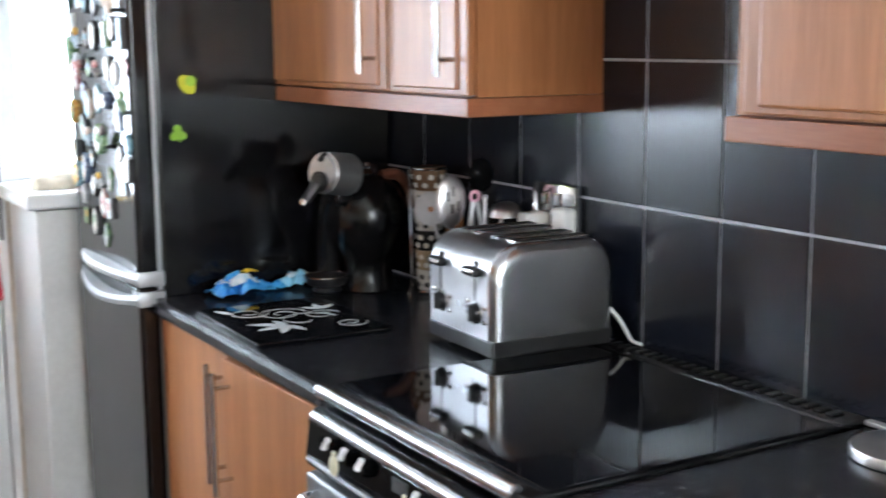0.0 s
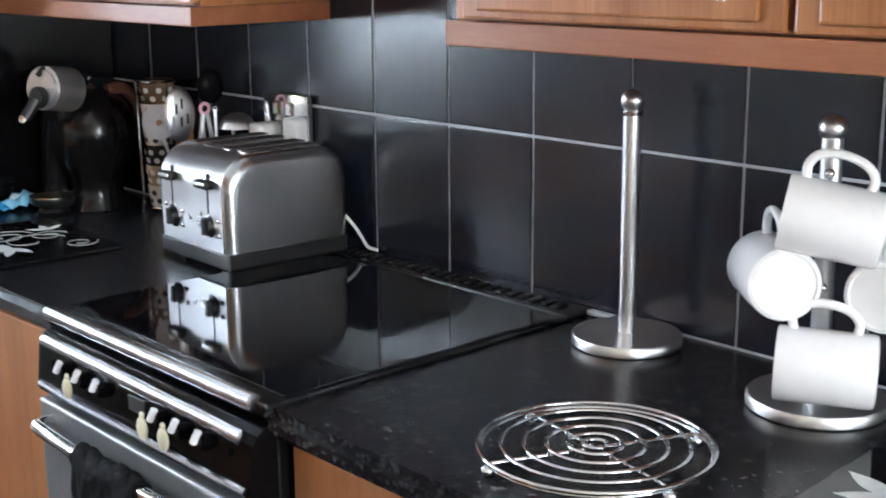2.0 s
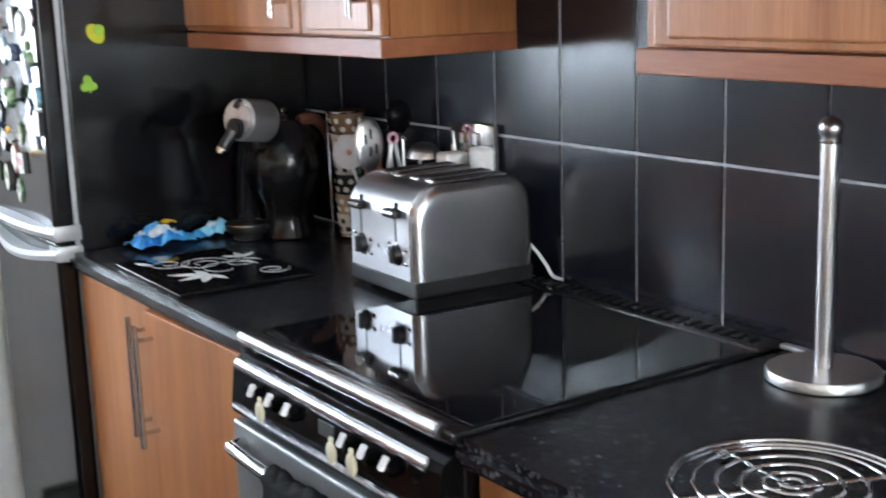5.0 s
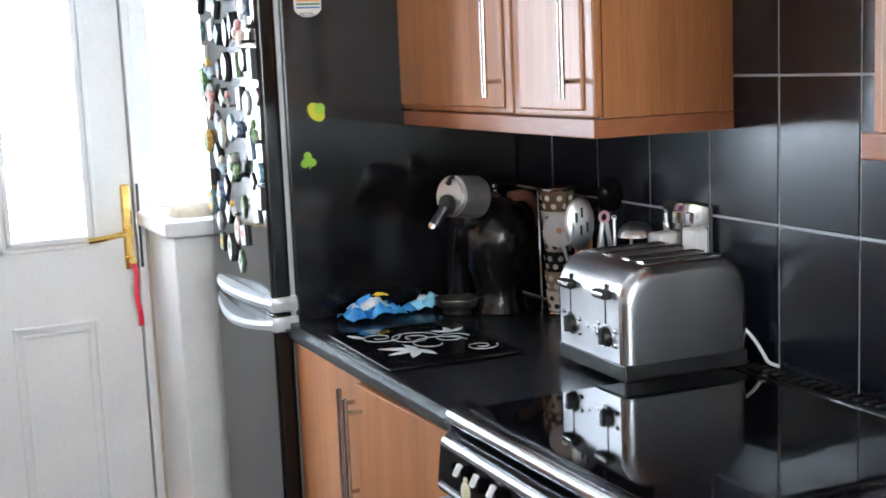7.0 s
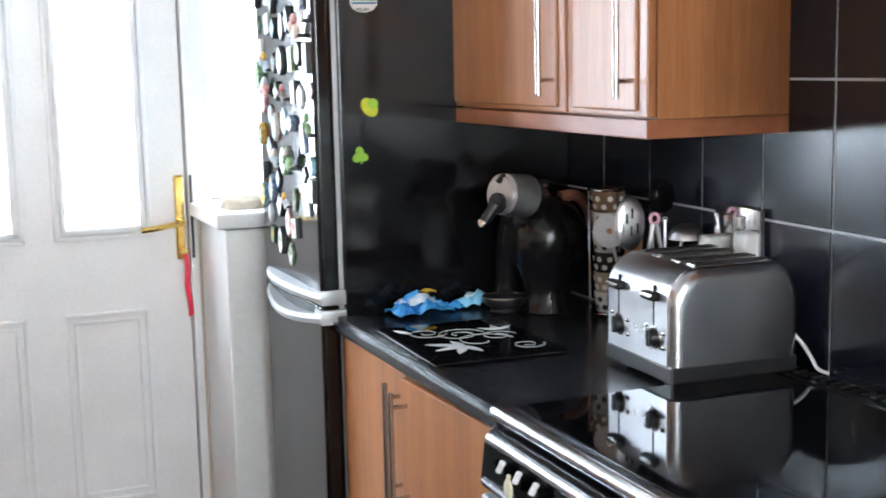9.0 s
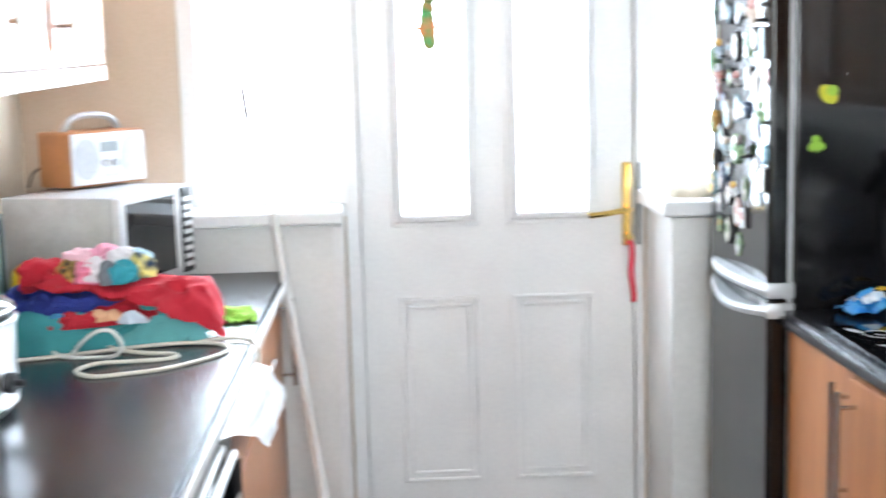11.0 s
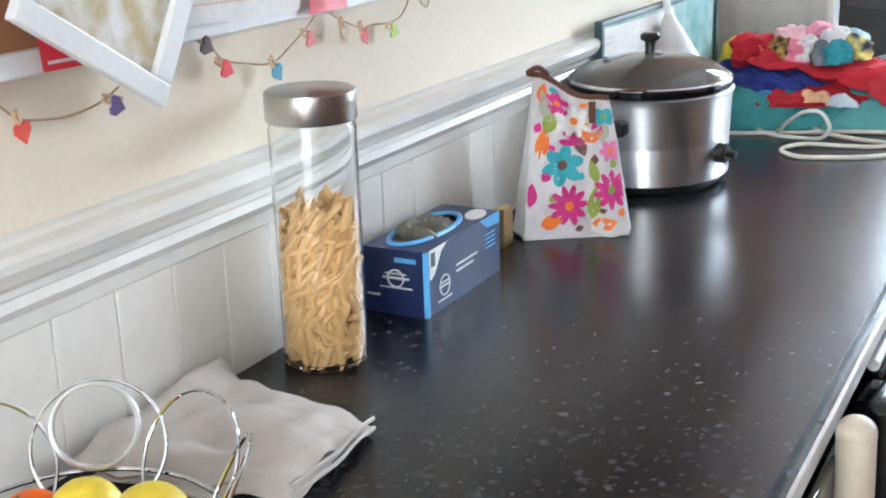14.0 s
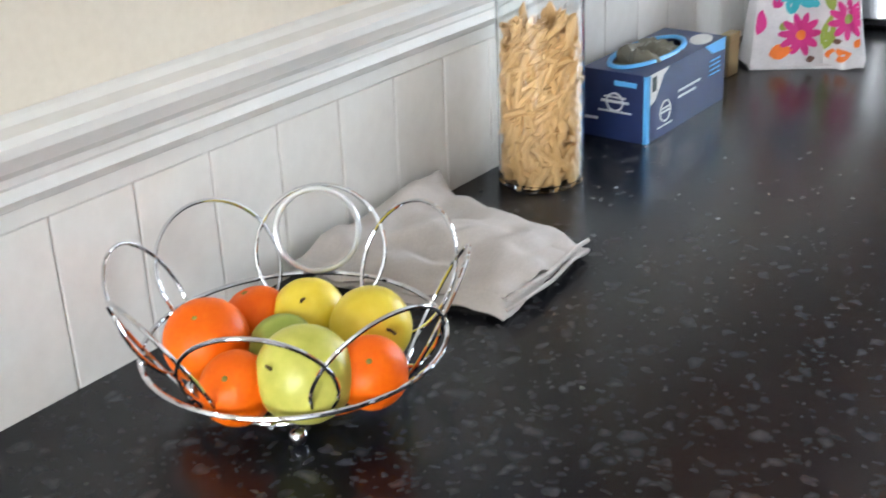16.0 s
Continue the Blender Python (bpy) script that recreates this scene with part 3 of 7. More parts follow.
def base_unit(y0, y1, doors, x_front, x_back, label, ajar=None):
    u = thing("base_cabinet", ((x_front + x_back) / 2, (y0 + y1) / 2, 0), label, "cabinet", "fitted base cabinets")
    ox, oy = (x_front + x_back) / 2, (y0 + y1) / 2
    s = 1 if x_back > x_front else -1
    f = x_front - ox
    lo, hi = sorted((f + s * 0.022, x_back - ox))
    part("body", boxed(lo, hi, y0 - oy, y1 - oy, 0.12, 0.870), WOOD_SIDE, u)
    lo, hi = sorted((f + s * 0.06, x_back - ox))
    part("plinth", boxed(lo, hi, y0 - oy, y1 - oy, 0, 0.12), RUBBER, u)
    for a, b, side, turn in doors:
        hinge = b if side == "low" else a
        bm = boxed(0, 0.02, a - hinge + 0.0015, b - hinge - 0.0015, 0.125, 0.864, 0.003)
        d = part("door", bm, WOOD, u, "cherry wood door")
        d.matrix_local = Matrix.Translation((f if s > 0 else f - 0.02, hinge - oy, 0)) @ Matrix.Rotation(radians(turn), 4, "Z")
        hy = (a if side == "low" else b) - hinge + (0.035 if side == "low" else -0.035)
        bar_handle(d, 0 if s > 0 else 0.02, hy, 0.60, 0.845, -0.035 * s)
    return u


base_unit(1.83, 2.685, [(2.275, 2.683, "low", 0), (1.832, 2.272, "high", 2.2)], 0.862, XR - 0.01, "cherry wood base cabinet with one door ajar")
base_unit(0.55, 1.20, [(0.56, 1.195, "low", 0)], 0.862, XR - 0.01, "cherry wood base cabinet beside the cooker")
base_unit(-0.6, 0.548, [(-0.59, -0.03, "high", 0), (-0.02, 0.54, "low", 0)], 0.862, XR - 0.01, "cherry wood base cabinet with two doors")
lu = base_unit(2.25, 3.455, [(2.83, 3.44, "high", 0)], -0.315, -0.98 + 0.1, "cherry wood base cabinet with drawers")
for z0, z1 in ((0.70, 0.862), (0.42, 0.69), (0.13, 0.41)):
    d = part("drawer_front", boxed(0.268, 0.288, -0.595, -0.03, z0 + 0.002, z1 - 0.002, 0.003), WOOD, lu, "cherry wood drawer front")
    zc = (z0 + z1) / 2 + 0.03
    if z0 > 0.6:
        part("handle", rod((0.321, -0.30, zc), (0.321, -0.05, zc), 0.006), SATIN, d, "brushed steel bar handle", True)
base_unit(-1.0, 0.60, [(-0.99, -0.2, "high", 0), (-0.19, 0.59, "low", 0)], -0.315, XL + 0.01, "cherry wood base cabinet under the long worktop")


# ---- wall units ----
def wall_unit(name, m, length, depth, doors, label, z_top=0.72, top=None):
    """Local axes: x from the front to the back, y along the wall, z up from the pelmet's lower edge."""
    u = new(name)
    u.matrix_world = m
    tagged(u, label, "cabinet", "fitted wall cabinets")
    part("body", boxed(0.021, depth, 0.001, length - 0.001, 0.034, z_top), WOOD, u)
    part("pelmet", boxed(0.0, depth, 0, length, 0, 0.033, 0.002), WOOD_SIDE, u, "cherry wood pelmet strip")
    for a, b, hy in doors:
        d = part("door", boxed(0.002, 0.020, a + 0.002, b - 0.002, 0.037, z_top - 0.003, 0.003), WOOD, u, "cherry wood door")
        part("raised_panel", boxed(-0.004, 0.003, a + 0.032, b - 0.032, 0.030 + 0.037 - 0.02, z_top - 0.035, 0.004), WOOD, d)
        if hy is not None:
            bar_handle(d, -0.003, hy, 0.07, 0.30, -0.035)
    return u


wall_unit("wall_cabinet", pose(1.158, 1.865, 1.338), 0.90, XR - 1.159, [(0.0, 0.291, 0.04), (0.294, 0.87, 0.335)], "cherry wood wall cabinet beside the fridge")
wall_unit("wall_cabinet", pose(1.158, -0.30, 1.338), 1.529, XR - 1.159, [(0.52, 1.005, None), (1.012, 1.50, 1.065), (0.02, 0.515, None)], "cherry wood wall cabinet over the worktop")
# the left-hand unit hangs a little out of true
m_left = pose(-0.60, 1.54, 1.424, 0.9, 0, 3.0)
left_unit = new("wall_cabinet")
left_unit.matrix_world = m_left
tagged(left_unit, "cherry wood wall cabinet with pale glare on its doors", "cabinet", "fitted wall cabinets")
part("body", boxed(-0.30, -0.021, 0.001, 1.62, 0.036, 0.72), WOOD, left_unit)
part("pelmet", boxed(-0.30, 0, 0, 1.62, 0, 0.036, 0.002), WOOD_SIDE, left_unit, "cherry wood pelmet strip")
for a, b, hy in ((0.01, 0.50, 0.45), (0.505, 0.95, 0.56), (0.955, 1.61, 1.02)):
    d = part("door", boxed(-0.020, -0.002, a + 0.002, b - 0.002, 0.039, 0.715, 0.003), WOOD, left_unit, "cherry wood door")
    part("raised_panel", boxed(-0.003, 0.004, a + 0.03, b - 0.03, 0.07, 0.69, 0.004), WOOD, d)
    bar_handle(d, 0.003, hy, 0.09, 0.32, 0.035)

# ---- fridge freezer ----
fridge = thing("fridge_freezer", (1.13, 2.94, 0), "glossy black fridge freezer covered in magnets", "fridge")
fx0, fy0, fy1 = -0.26, -0.247, 0.245
part("body", boxed(fx0 + 0.005, 0.32, fy0, fy1, 0.03, 1.80, 0.006), FRIDGE, fridge)
part("seal", boxed(fx0 - 0.006, fx0 + 0.005, fy0 + 0.01, fy1 - 0.01, 0.1, 1.78), SILVER, fridge, "grey door seal")
ud = part("upper_door", boxed(fx0 - 0.052, fx0 - 0.006, fy0, fy1, 0.945, 1.80, 0.012, 3), FRIDGE, fridge, "glossy black upper door", "flat")
ld = part("lower_door", boxed(fx0 - 0.052, fx0 - 0.006, fy0, fy1, 0.06, 0.935, 0.012, 3), FRIDGE, fridge, "glossy black lower door", "flat")
part("plinth", boxed(fx0 + 0.02, 0.3, fy0 + 0.01, fy1 - 0.01, 0, 0.06), RUBBER, fridge)


def curved_grip(z, lift, door):
    bm = bmesh.new()
    rows = []
    n = 16
    for k in range(n + 1):
        t = k / n
        y = fy0 - 0.004 + t * (fy1 - fy0 - 0.03)
        out = fx0 - 0.053 - 0.034 * math.sin(math.pi * min(1, t * 1.0)) ** 0.8
        zz = z + lift * math.sin(math.pi * t)
        hgt = 0.011
        rows.append([bm.verts.new(c) for c in ((fx0 - 0.050, y, zz - hgt), (out, y, zz - hgt), (out - 0.004, y, zz), (out, y, zz + hgt), (fx0 - 0.050, y, zz + hgt))])
    for a, b in zip(rows, rows[1:]):
        for j in range(4):
            bm.faces.new((a[j], a[j + 1], b[j + 1], b[j]))
    bm.faces.new(rows[0])
    bm.faces.new(rows[-1])
    boxed(fx0 - 0.054, fx0 + 0.006, fy0 - 0.006, fy0 + 0.05, z - 0.017, z + 0.017, 0.004, bm=bm)
    return part("handle", bm, SILVER, door, "curved silver handle", True)


curved_grip(0.953, 0.004, ud)
curved_grip(0.908, -0.018, ld)

# ---- cooker ----
cooker = thing("cooker", (1.14, 1.51, 0), "black freestanding electric cooker with a glass hob", "cooker")
cx0, cw = -0.30, 0.297
part("body", boxed(cx0 + 0.012, 0.315, -cw, cw, 0.02, 0.90, 0.004), ENAMEL, cooker, "black enamel oven body")
part("hob_surround", boxed(cx0 - 0.004, 0.245, -cw - 0.001, cw + 0.001, 0.902, 0.917, 0.004), ENAMEL, cooker)
hob = part("hob_glass", boxed(cx0 + 0.03, 0.222, -cw + 0.004, cw - 0.004, 0.9172, 0.9205, 0.001), HOBGLASS, cooker, "black ceramic hob glass")
part("front_rail", rod((cx0 + 0.000, -cw + 0.026, 0.912), (cx0 + 0.000, cw + 0.002, 0.912), 0.0125, bevel=0.003), RAILSTEEL, cooker, "polished steel front rail", True)
part("rear_vent", boxed(0.250, 0.312, -cw, cw, 0.902, 0.919, 0.004), ENAMEL, cooker, "black slotted rear vent")
for k in range(22):
    y = -0.26 + k * 0.0247
    part("vent_slot", boxed(0.268, 0.296, y, y + 0.014, 0.9185, 0.9225, 0.0015, 1), RUBBER, cooker)
GRIP = plain("bright_grip", (0.80, 0.80, 0.81), 0.3)
# fascia leans back slightly under a bright bullnose
bm = bmesh.new()
sec = [(cx0 + 0.012, 0.890), (cx0 - 0.004, 0.888), (cx0 - 0.016, 0.880), (cx0 - 0.022, 0.868), (cx0 - 0.030, 0.800), (cx0 - 0.026, 0.792), (cx0 + 0.012, 0.792)]
ends = [[bm.verts.new((x, y, z)) for x, z in sec] for y in (-cw, cw)]
for k in range(len(sec)):
    n = (k + 1) % len(sec)
    bm.faces.new((ends[0][k], ends[0][n], ends[1][n], ends[1][k]))
bm.faces.new(ends[0])
bm.faces.new(ends[1][::-1])
fascia = part("control_fascia", bm, FASCIA, cooker, "glossy black control fascia")
part("bullnose", rod((cx0 - 0.013, -cw + 0.030, 0.868), (cx0 - 0.013, cw - 0.006, 0.872), 0.0125, bevel=0.003), RAILSTEEL, fascia, "bright steel bullnose trim", True)
part("lower_trim", tube([(cx0 - 0.029, -cw + 0.012, 0.806), (cx0 - 0.034, -0.15, 0.808), (cx0 - 0.036, 0, 0.810), (cx0 - 0.034, 0.15, 0.808), (cx0 - 0.029, cw - 0.012, 0.806)], 0.006, smooth_steps=6), RAILSTEEL, fascia, "curved bright steel trim", True)
part("clock_display", boxed(cx0 - 0.0265, cx0 - 0.018, -0.034, 0.010, 0.836, 0.858, 0.001), plain("grey_display", (0.09, 0.10, 0.10), 0.2), fascia, "small grey clock display")
for y, tab in ((0.198, False), (0.140, True), (0.084, False), (-0.080, True), (-0.135, True), (-0.190, False), (0.243, False), (-0.243, False)):
    small = abs(y) > 0.22
    r = 0.006 if small else 0.0135
    kz = 0.846
    kn = part("knob", rod((cx0 - 0.022, y, kz), (cx0 - (0.030 if small else 0.038), y, kz + 0.002), r, r * 0.9, bevel=0.002), FASCIA, fascia, "black control knob", True)
    if not small:
        part("grip", rod((cx0 - 0.043, y + 0.003, kz + 0.000), (cx0 - 0.036, y - 0.002, kz + 0.018), 0.0050, seg=10, bevel=0.001), GRIP, kn, "bright chrome grip", True)
    if tab:
        part("tab", ball((cx0 - 0.046, y + 0.018, kz - 0.013), 0.0125, stretch=(0.42, 1, 1.35), seg=20), CREAMTAB, kn, "cream rubber pull tab", True)
        part("tab_tip", ball((cx0 - 0.046, y + 0.017, kz + 0.006), 0.0052, stretch=(0.6, 1, 1), seg=10), CREAMTAB, kn, smooth=True)
od = part("oven_door", boxed(cx0 - 0.032, cx0 + 0.010, -cw + 0.002, cw - 0.002, 0.20, 0.782, 0.008, 3), GREYDOOR, cooker, "satin grey oven door", "flat")
part("door_window", boxed(cx0 - 0.0345, cx0 - 0.031, -0.20, 0.20, 0.30, 0.62, 0.001), HOBGLASS, od)
hp = [(cx0 - 0.032, 0.25, 0.752), (cx0 - 0.052, 0.247, 0.754), (cx0 - 0.062, 0.22, 0.753), (cx0 - 0.066, 0.0, 0.750), (cx0 - 0.062, -0.22, 0.753), (cx0 - 0.052, -0.247, 0.754), (cx0 - 0.032, -0.25, 0.752)]
part("handle", tube(hp, 0.011, smooth_steps=6, seg=12), CHROME, od, "curved chrome handle", True)


def mitt_surface(u, v):
    ang = (v - 0.5) * 2
    y = 0.004 + (0.5 - u) * 0.165
    wav = 0.003 * math.sin(9 * u + 3 * v) + 0.0042 * (abs(math.sin(13 * (u + 2.2 * v))) ** 0.6 * abs(math.sin(13 * (u - 2.2 * v))) ** 0.6 - 0.5)
    if abs(ang) < 0.22:
        a = ang / 0.22 * math.pi / 2
        return Vector((cx0 - 0.066 + 0.020 * math.sin(a) * -1, y, 0.750 + 0.02 * math.cos(a) + wav))
    drop = (abs(ang) - 0.22) * 0.42
    return Vector((cx0 - 0.066 - math.copysign(0.021, ang) - (0.004 * drop / 0.3 if ang > 0 else 0) + wav, y, 0.750 - drop))


mitt = single("oven_mitt", sheet(mitt_surface, 56, 110, 0.009), MITT, "charcoal quilted oven mitt hung over the oven handle", "oven mitt", smooth=True)
mitt.location = (1.14, 1.51, 0)

# black dishwasher under the long worktop
dw = thing("dishwasher", (-0.60, 0.93, 0), "black dishwasher built in under the worktop", "dishwasher")
part("body", boxed(-0.29, 0.285, -0.325, 0.325, 0.02, 0.868), ENAMEL, dw)
part("door", boxed(0.286, 0.318, -0.322, 0.322, 0.10, 0.74, 0.008, 3), GLOSS, dw, "glossy black door", "flat")
part("control_strip", boxed(0.286, 0.318, -0.322, 0.322, 0.745, 0.862, 0.008, 3), GLOSS, dw, "glossy black control strip", "flat")
part("handle", rod((0.335, -0.2, 0.80), (0.335, 0.2, 0.80), 0.008), RUBBER, dw, smooth=True)

# tall black appliance front in the next bay
fz = thing("freezer", (-0.60, 1.75, 0), "black under-counter freezer behind the folded chair", "freezer")
part("body", boxed(-0.29, 0.270, -0.485, 0.485, 0.02, 0.868), ENAMEL, fz)
part("door", boxed(0.271, 0.294, -0.483, 0.483, 0.08, 0.862, 0.006, 3), FASCIA, fz, "black door", "flat")

# ---- things on the right-hand worktop ----
def toaster():
    t = thing("toaster", (1.2985, 1.9115, 0.9105), "four-slice brushed steel toaster with black knobs", "toaster", turn=-2.5)
    hx, hy, h0, h1, r = 0.129, 0.124, 0.040, 0.209, 0.062
    # section seen from the end: upright front, rounded shoulders
    sec = [(-hx, h0), (-hx, h1 - r)]
    sec += [(-hx + r - r * math.cos(a), h1 - r + r * math.sin(a)) for a in [math.pi / 2 * k / 8 for k in range(1, 9)]]
    sec += [(hx - r + r * math.sin(a), h1 - r + r * math.cos(a)) for a in [math.pi / 2 * k / 8 for k in range(0, 9)]]
    sec += [(hx, h0)]
    def shell(y0, y1, grow=0.0):
        bm = bmesh.new()
        ends = [[bm.verts.new((x * (1 + grow), y, z if z <= h0 else z + grow * 0.1)) for x, z in sec] for y in (y0, y1)]
        for k in range(len(sec)):
            n = (k + 1) % len(sec)
            bm.faces.new((ends[0][k], ends[0][n], ends[1][n], ends[1][k]))
        bm.faces.new(ends[0])
        bm.faces.new(ends[1][::-1])
        return bm
    body = part("body", shell(-hy + 0.0171, hy - 0.0171), STEEL_H, t, "brushed steel shell", "flat")
    # domed end panels with a rolled edge
    for s in (-1, 1):
        bm = bmesh.new()
        rings = []
        for q in [0, 0.008, 0.024, 0.05, 0.085, 0.13, 0.19, 0.3, 0.45, 0.65, 0.85]:
            d = q * hx
            roll = 0.017 - 0.017 * math.sqrt(max(0.0, 1 - (1 - min(d, 0.017) / 0.017) ** 2))
            y = s * (hy - roll + 0.004 * (1 - (1 - q) ** 2))
            rings.append([bm.verts.new((x * (1 - q), y, h0 + (z - h0) * (1 - q))) for x, z in sec])
        for p, q in zip(rings, rings[1:]):
            for k in range(len(sec) - 1):
                bm.faces.new((p[k], p[k + 1], q[k + 1], q[k]))
        bm.faces.new(rings[-1])
        part("end_panel", bm, DULLSTEEL, t, "curved steel end panel", True)
    part("base", boxed(-hx + 0.002, hx - 0.002, -hy + 0.003, hy - 0.003, 0.009, 0.0395, 0.004), RUBBER, t, "dark grey plastic base")
    for x in (-0.1, 0.1):
        for y in (-0.07, 0.07):
            part("foot", rod((x, y, 0.0), (x, y, 0.017), 0.011, seg=14), RUBBER, t)
    for y in (-0.086, -0.034, 0.034, 0.086):
        s = part("slot_rim", boxed(-0.072, 0.088, y - 0.0135, y + 0.0135, h1 - 0.001, h1 + 0.003, 0.002), CHROME, t)
        part("slot", boxed(-0.066, 0.082, y - 0.009, y + 0.009, h1 + 0.0012, h1 + 0.0036), RUBBER, s)
        part("crumb_wire", rod((-0.06, y, h1 + 0.0045), (0.075, y, h1 + 0.0045), 0.001, seg=6), CHROME, s)
    for y in (0.066, -0.062):
        part("lever_track", boxed(-hx - 0.0008, -hx + 0.004, y - 0.002, y + 0.002, 0.10, 0.175), RUBBER, t)
        lv = part("lever", boxed(-hx - 0.016, -hx + 0.002, y - 0.023, y + 0.023, 0.150, 0.166, 0.006, 3), RUBBER, t, "black lever", True)
        part("lever_cap", boxed(-hx - 0.0175, -hx - 0.012, y - 0.018, y + 0.020, 0.1545, 0.1625, 0.002), CHROME, lv)
        kz, ky = 0.084, y - 0.005
        part("bezel", rod((-hx + 0.001, ky, kz), (-hx - 0.003, ky, kz), 0.021, bevel=0.001), CHROME, t, smooth=True)
        kn = part("knob", rod((-hx - 0.003, ky, kz), (-hx - 0.012, ky, kz), 0.0175, 0.0155, bevel=0.002), RUBBER, t, "black browning knob", True)
        part("grip", boxed(-hx - 0.017, -hx - 0.010, ky - 0.0045, ky + 0.0045, kz - 0.015, kz + 0.015, 0.002), RUBBER, kn)
        for dy, dz in ((-0.030, 0.012), (-0.030, -0.014), (0.028, 0.018)):
            b = part("button", ball((-hx - 0.001, ky + dy, kz + dz), 0.0058, stretch=(0.6, 1.2, 0.8), seg=12), CHROME, t, smooth=True)
    return t


toaster()
cord = tube([(1.418, 1.800, 0.990), (1.427, 1.778, 0.968), (1.436, 1.765, 0.945), (1.442, 1.755, 0.927), (1.446, 1.732, 0.924)], 0.0033, smooth_steps=5)
single("power_cord", cord, PLUG, "white power cord running behind the toaster", "cord", smooth=True)


def towel_stand():
    t = thing("kitchen_roll_holder", (1.372, 1.082, TOPZ), "bare brushed steel kitchen roll holder", "kitchen roll holder")
    part("base", lathe([(0, 0), (0.076, 0), (0.079, 0.002), (0.079, 0.013), (0.077, 0.016), (0, 0.018)], 56), STEEL, t, "heavy round steel base", True)
    part("pole", rod((0, 0, 0.017), (0, 0, 0.328), 0.0125, seg=28), STEEL, t, "upright steel tube", True)
    part("collar", lathe([(0.0135, 0.328), (0.0145, 0.330), (0.0145, 0.334), (0.009, 0.337), (0, 0.337)], 28), CHROME, t, smooth=True)
    part("finial", ball((0, 0, 0.348), 0.0165, seg=28), STEEL, t, "polished ball finial", True)


towel_stand()

TREE = Vector((1.340, 0.756, TOPZ))
AWAY, SIDE = Vector((0.875, 0.484, 0)), Vector((0.484, -0.875, 0))


def mug_tree():
    t = thing("mug_tree", TREE, "brushed steel mug tree hung with white mugs", "mug tree")
    part("base", lathe([(0, 0), (0.083, 0), (0.086, 0.002), (0.086, 0.013), (0.084, 0.016), (0, 0.018)], 56), STEEL, t, "heavy round steel base", True)
    part("pole", rod((0, 0, 0.017), (0, 0, 0.333), 0.0125, seg=28), STEEL, t, "upright steel tube", True)
    part("finial", ball((0, 0, 0.345), 0.0165, seg=28), STEEL, t, "polished ball finial", True)
    for d, z in ((-AWAY, 0.30), (-AWAY, 0.165), (-SIDE, 0.265), (SIDE, 0.265), (AWAY, 0.30), (AWAY, 0.165)):
        a = d * 0.012 + Vector((0, 0, z - 0.012))
        b = d * (0.034 if abs(d.dot(SIDE)) > 0.5 else 0.055) + Vector((0, 0, z))
        arm = part("arm", rod(a, b, 0.0035, seg=12), CHROME, t, "steel hook arm", True)
        part("tip", ball(b, 0.006, seg=12), CHROME, arm, smooth=True)


mug_tree()


def mug():
    t = thing("mug", (0, 0, 0), "plain white glazed mug hanging on the mug tree", "mug", "mugs on the mug tree")
    prof = [(0, 0.002), (0.036, 0.002), (0.038, 0), (0.0425, 0.0015), (0.0440, 0.005), (0.0445, 0.05), (0.0448, 0.098), (0.0438, 0.1005), (0.0425, 0.099), (0.0415, 0.05), (0.040, 0.010), (0, 0.007)]
    part("cup", lathe([(r, z * 1.14) for r, z in prof], 48), MUG, t, smooth=True)
    part("handle", tube([(0.041, 0, 0.096), (0.058, 0, 0.099), (0.073, 0, 0.088), (0.077, 0, 0.062), (0.070, 0, 0.036), (0.056, 0, 0.024), (0.041, 0, 0.026)], 0.0056, smooth_steps=5, seg=12), MUG, t, smooth=True)
    return t


def mug_pose(centre, axis, up):
    z = Vector(axis).normalized()
    x = (Vector(up) - z * Vector(up).dot(z)).normalized()
    y = z.cross(x)
    m = Matrix((x, y, z)).transposed().to_4x4()
    return Matrix.Translation(Vector(centre) - z * 0.057) @ m


UP = Vector((0, 0, 1))
first_mug = mug()
mugs = [(TREE - AWAY * 0.062 + SIDE * 0.008 + UP * 0.246, -SIDE + 0.17 * UP, UP),
        (TREE - AWAY * 0.064 + SIDE * 0.010 + UP * 0.072, -SIDE + 0.02 * UP, UP),
        (TREE - SIDE * 0.058 - AWAY * 0.022 + UP * 0.168, AWAY * 0.95 - SIDE * 0.30 - UP * 0.04, UP),
        (TREE + SIDE * 0.080 - AWAY * 0.02 + UP * 0.168, AWAY * 0.9 + SIDE * 0.25 + UP * 0.1, UP)]
first_mug.matrix_world = mug_pose(*mugs[0])
for c, a, u in mugs[1:]:
    copy_thing(first_mug, mug_pose(c, a, u))


def trivet():
    t = thing("trivet", (1.010, 0.829, TOPZ), "round chrome wire trivet of concentric rings", "trivet", turn=0)
    for r, z in ((0.130, 0.0215), (0.127, 0.0165), (0.104, 0.0215), (0.079, 0.0215), (0.054, 0.0215), (0.030, 0.0215), (0.013, 0.0215)):
        part("ring", tube(circle((0, 0, z), r, UP, 64), 0.0027, closed=True, seg=10), CHROME, t, smooth=True)
    for a in (math.radians(156), math.radians(258)):
        d = Vector((math.cos(a), math.sin(a), 0))
        part("cross_bar", rod(-d * 0.128 + UP * 0.0165, d * 0.128 + UP * 0.0165, 0.0026, seg=10), CHROME, t, smooth=True)
        for s in (-1, 1):
            part("foot", ball(d * 0.126 * s + UP * 0.0082, 0.0082, seg=16), CHROME, t, smooth=True)


trivet()


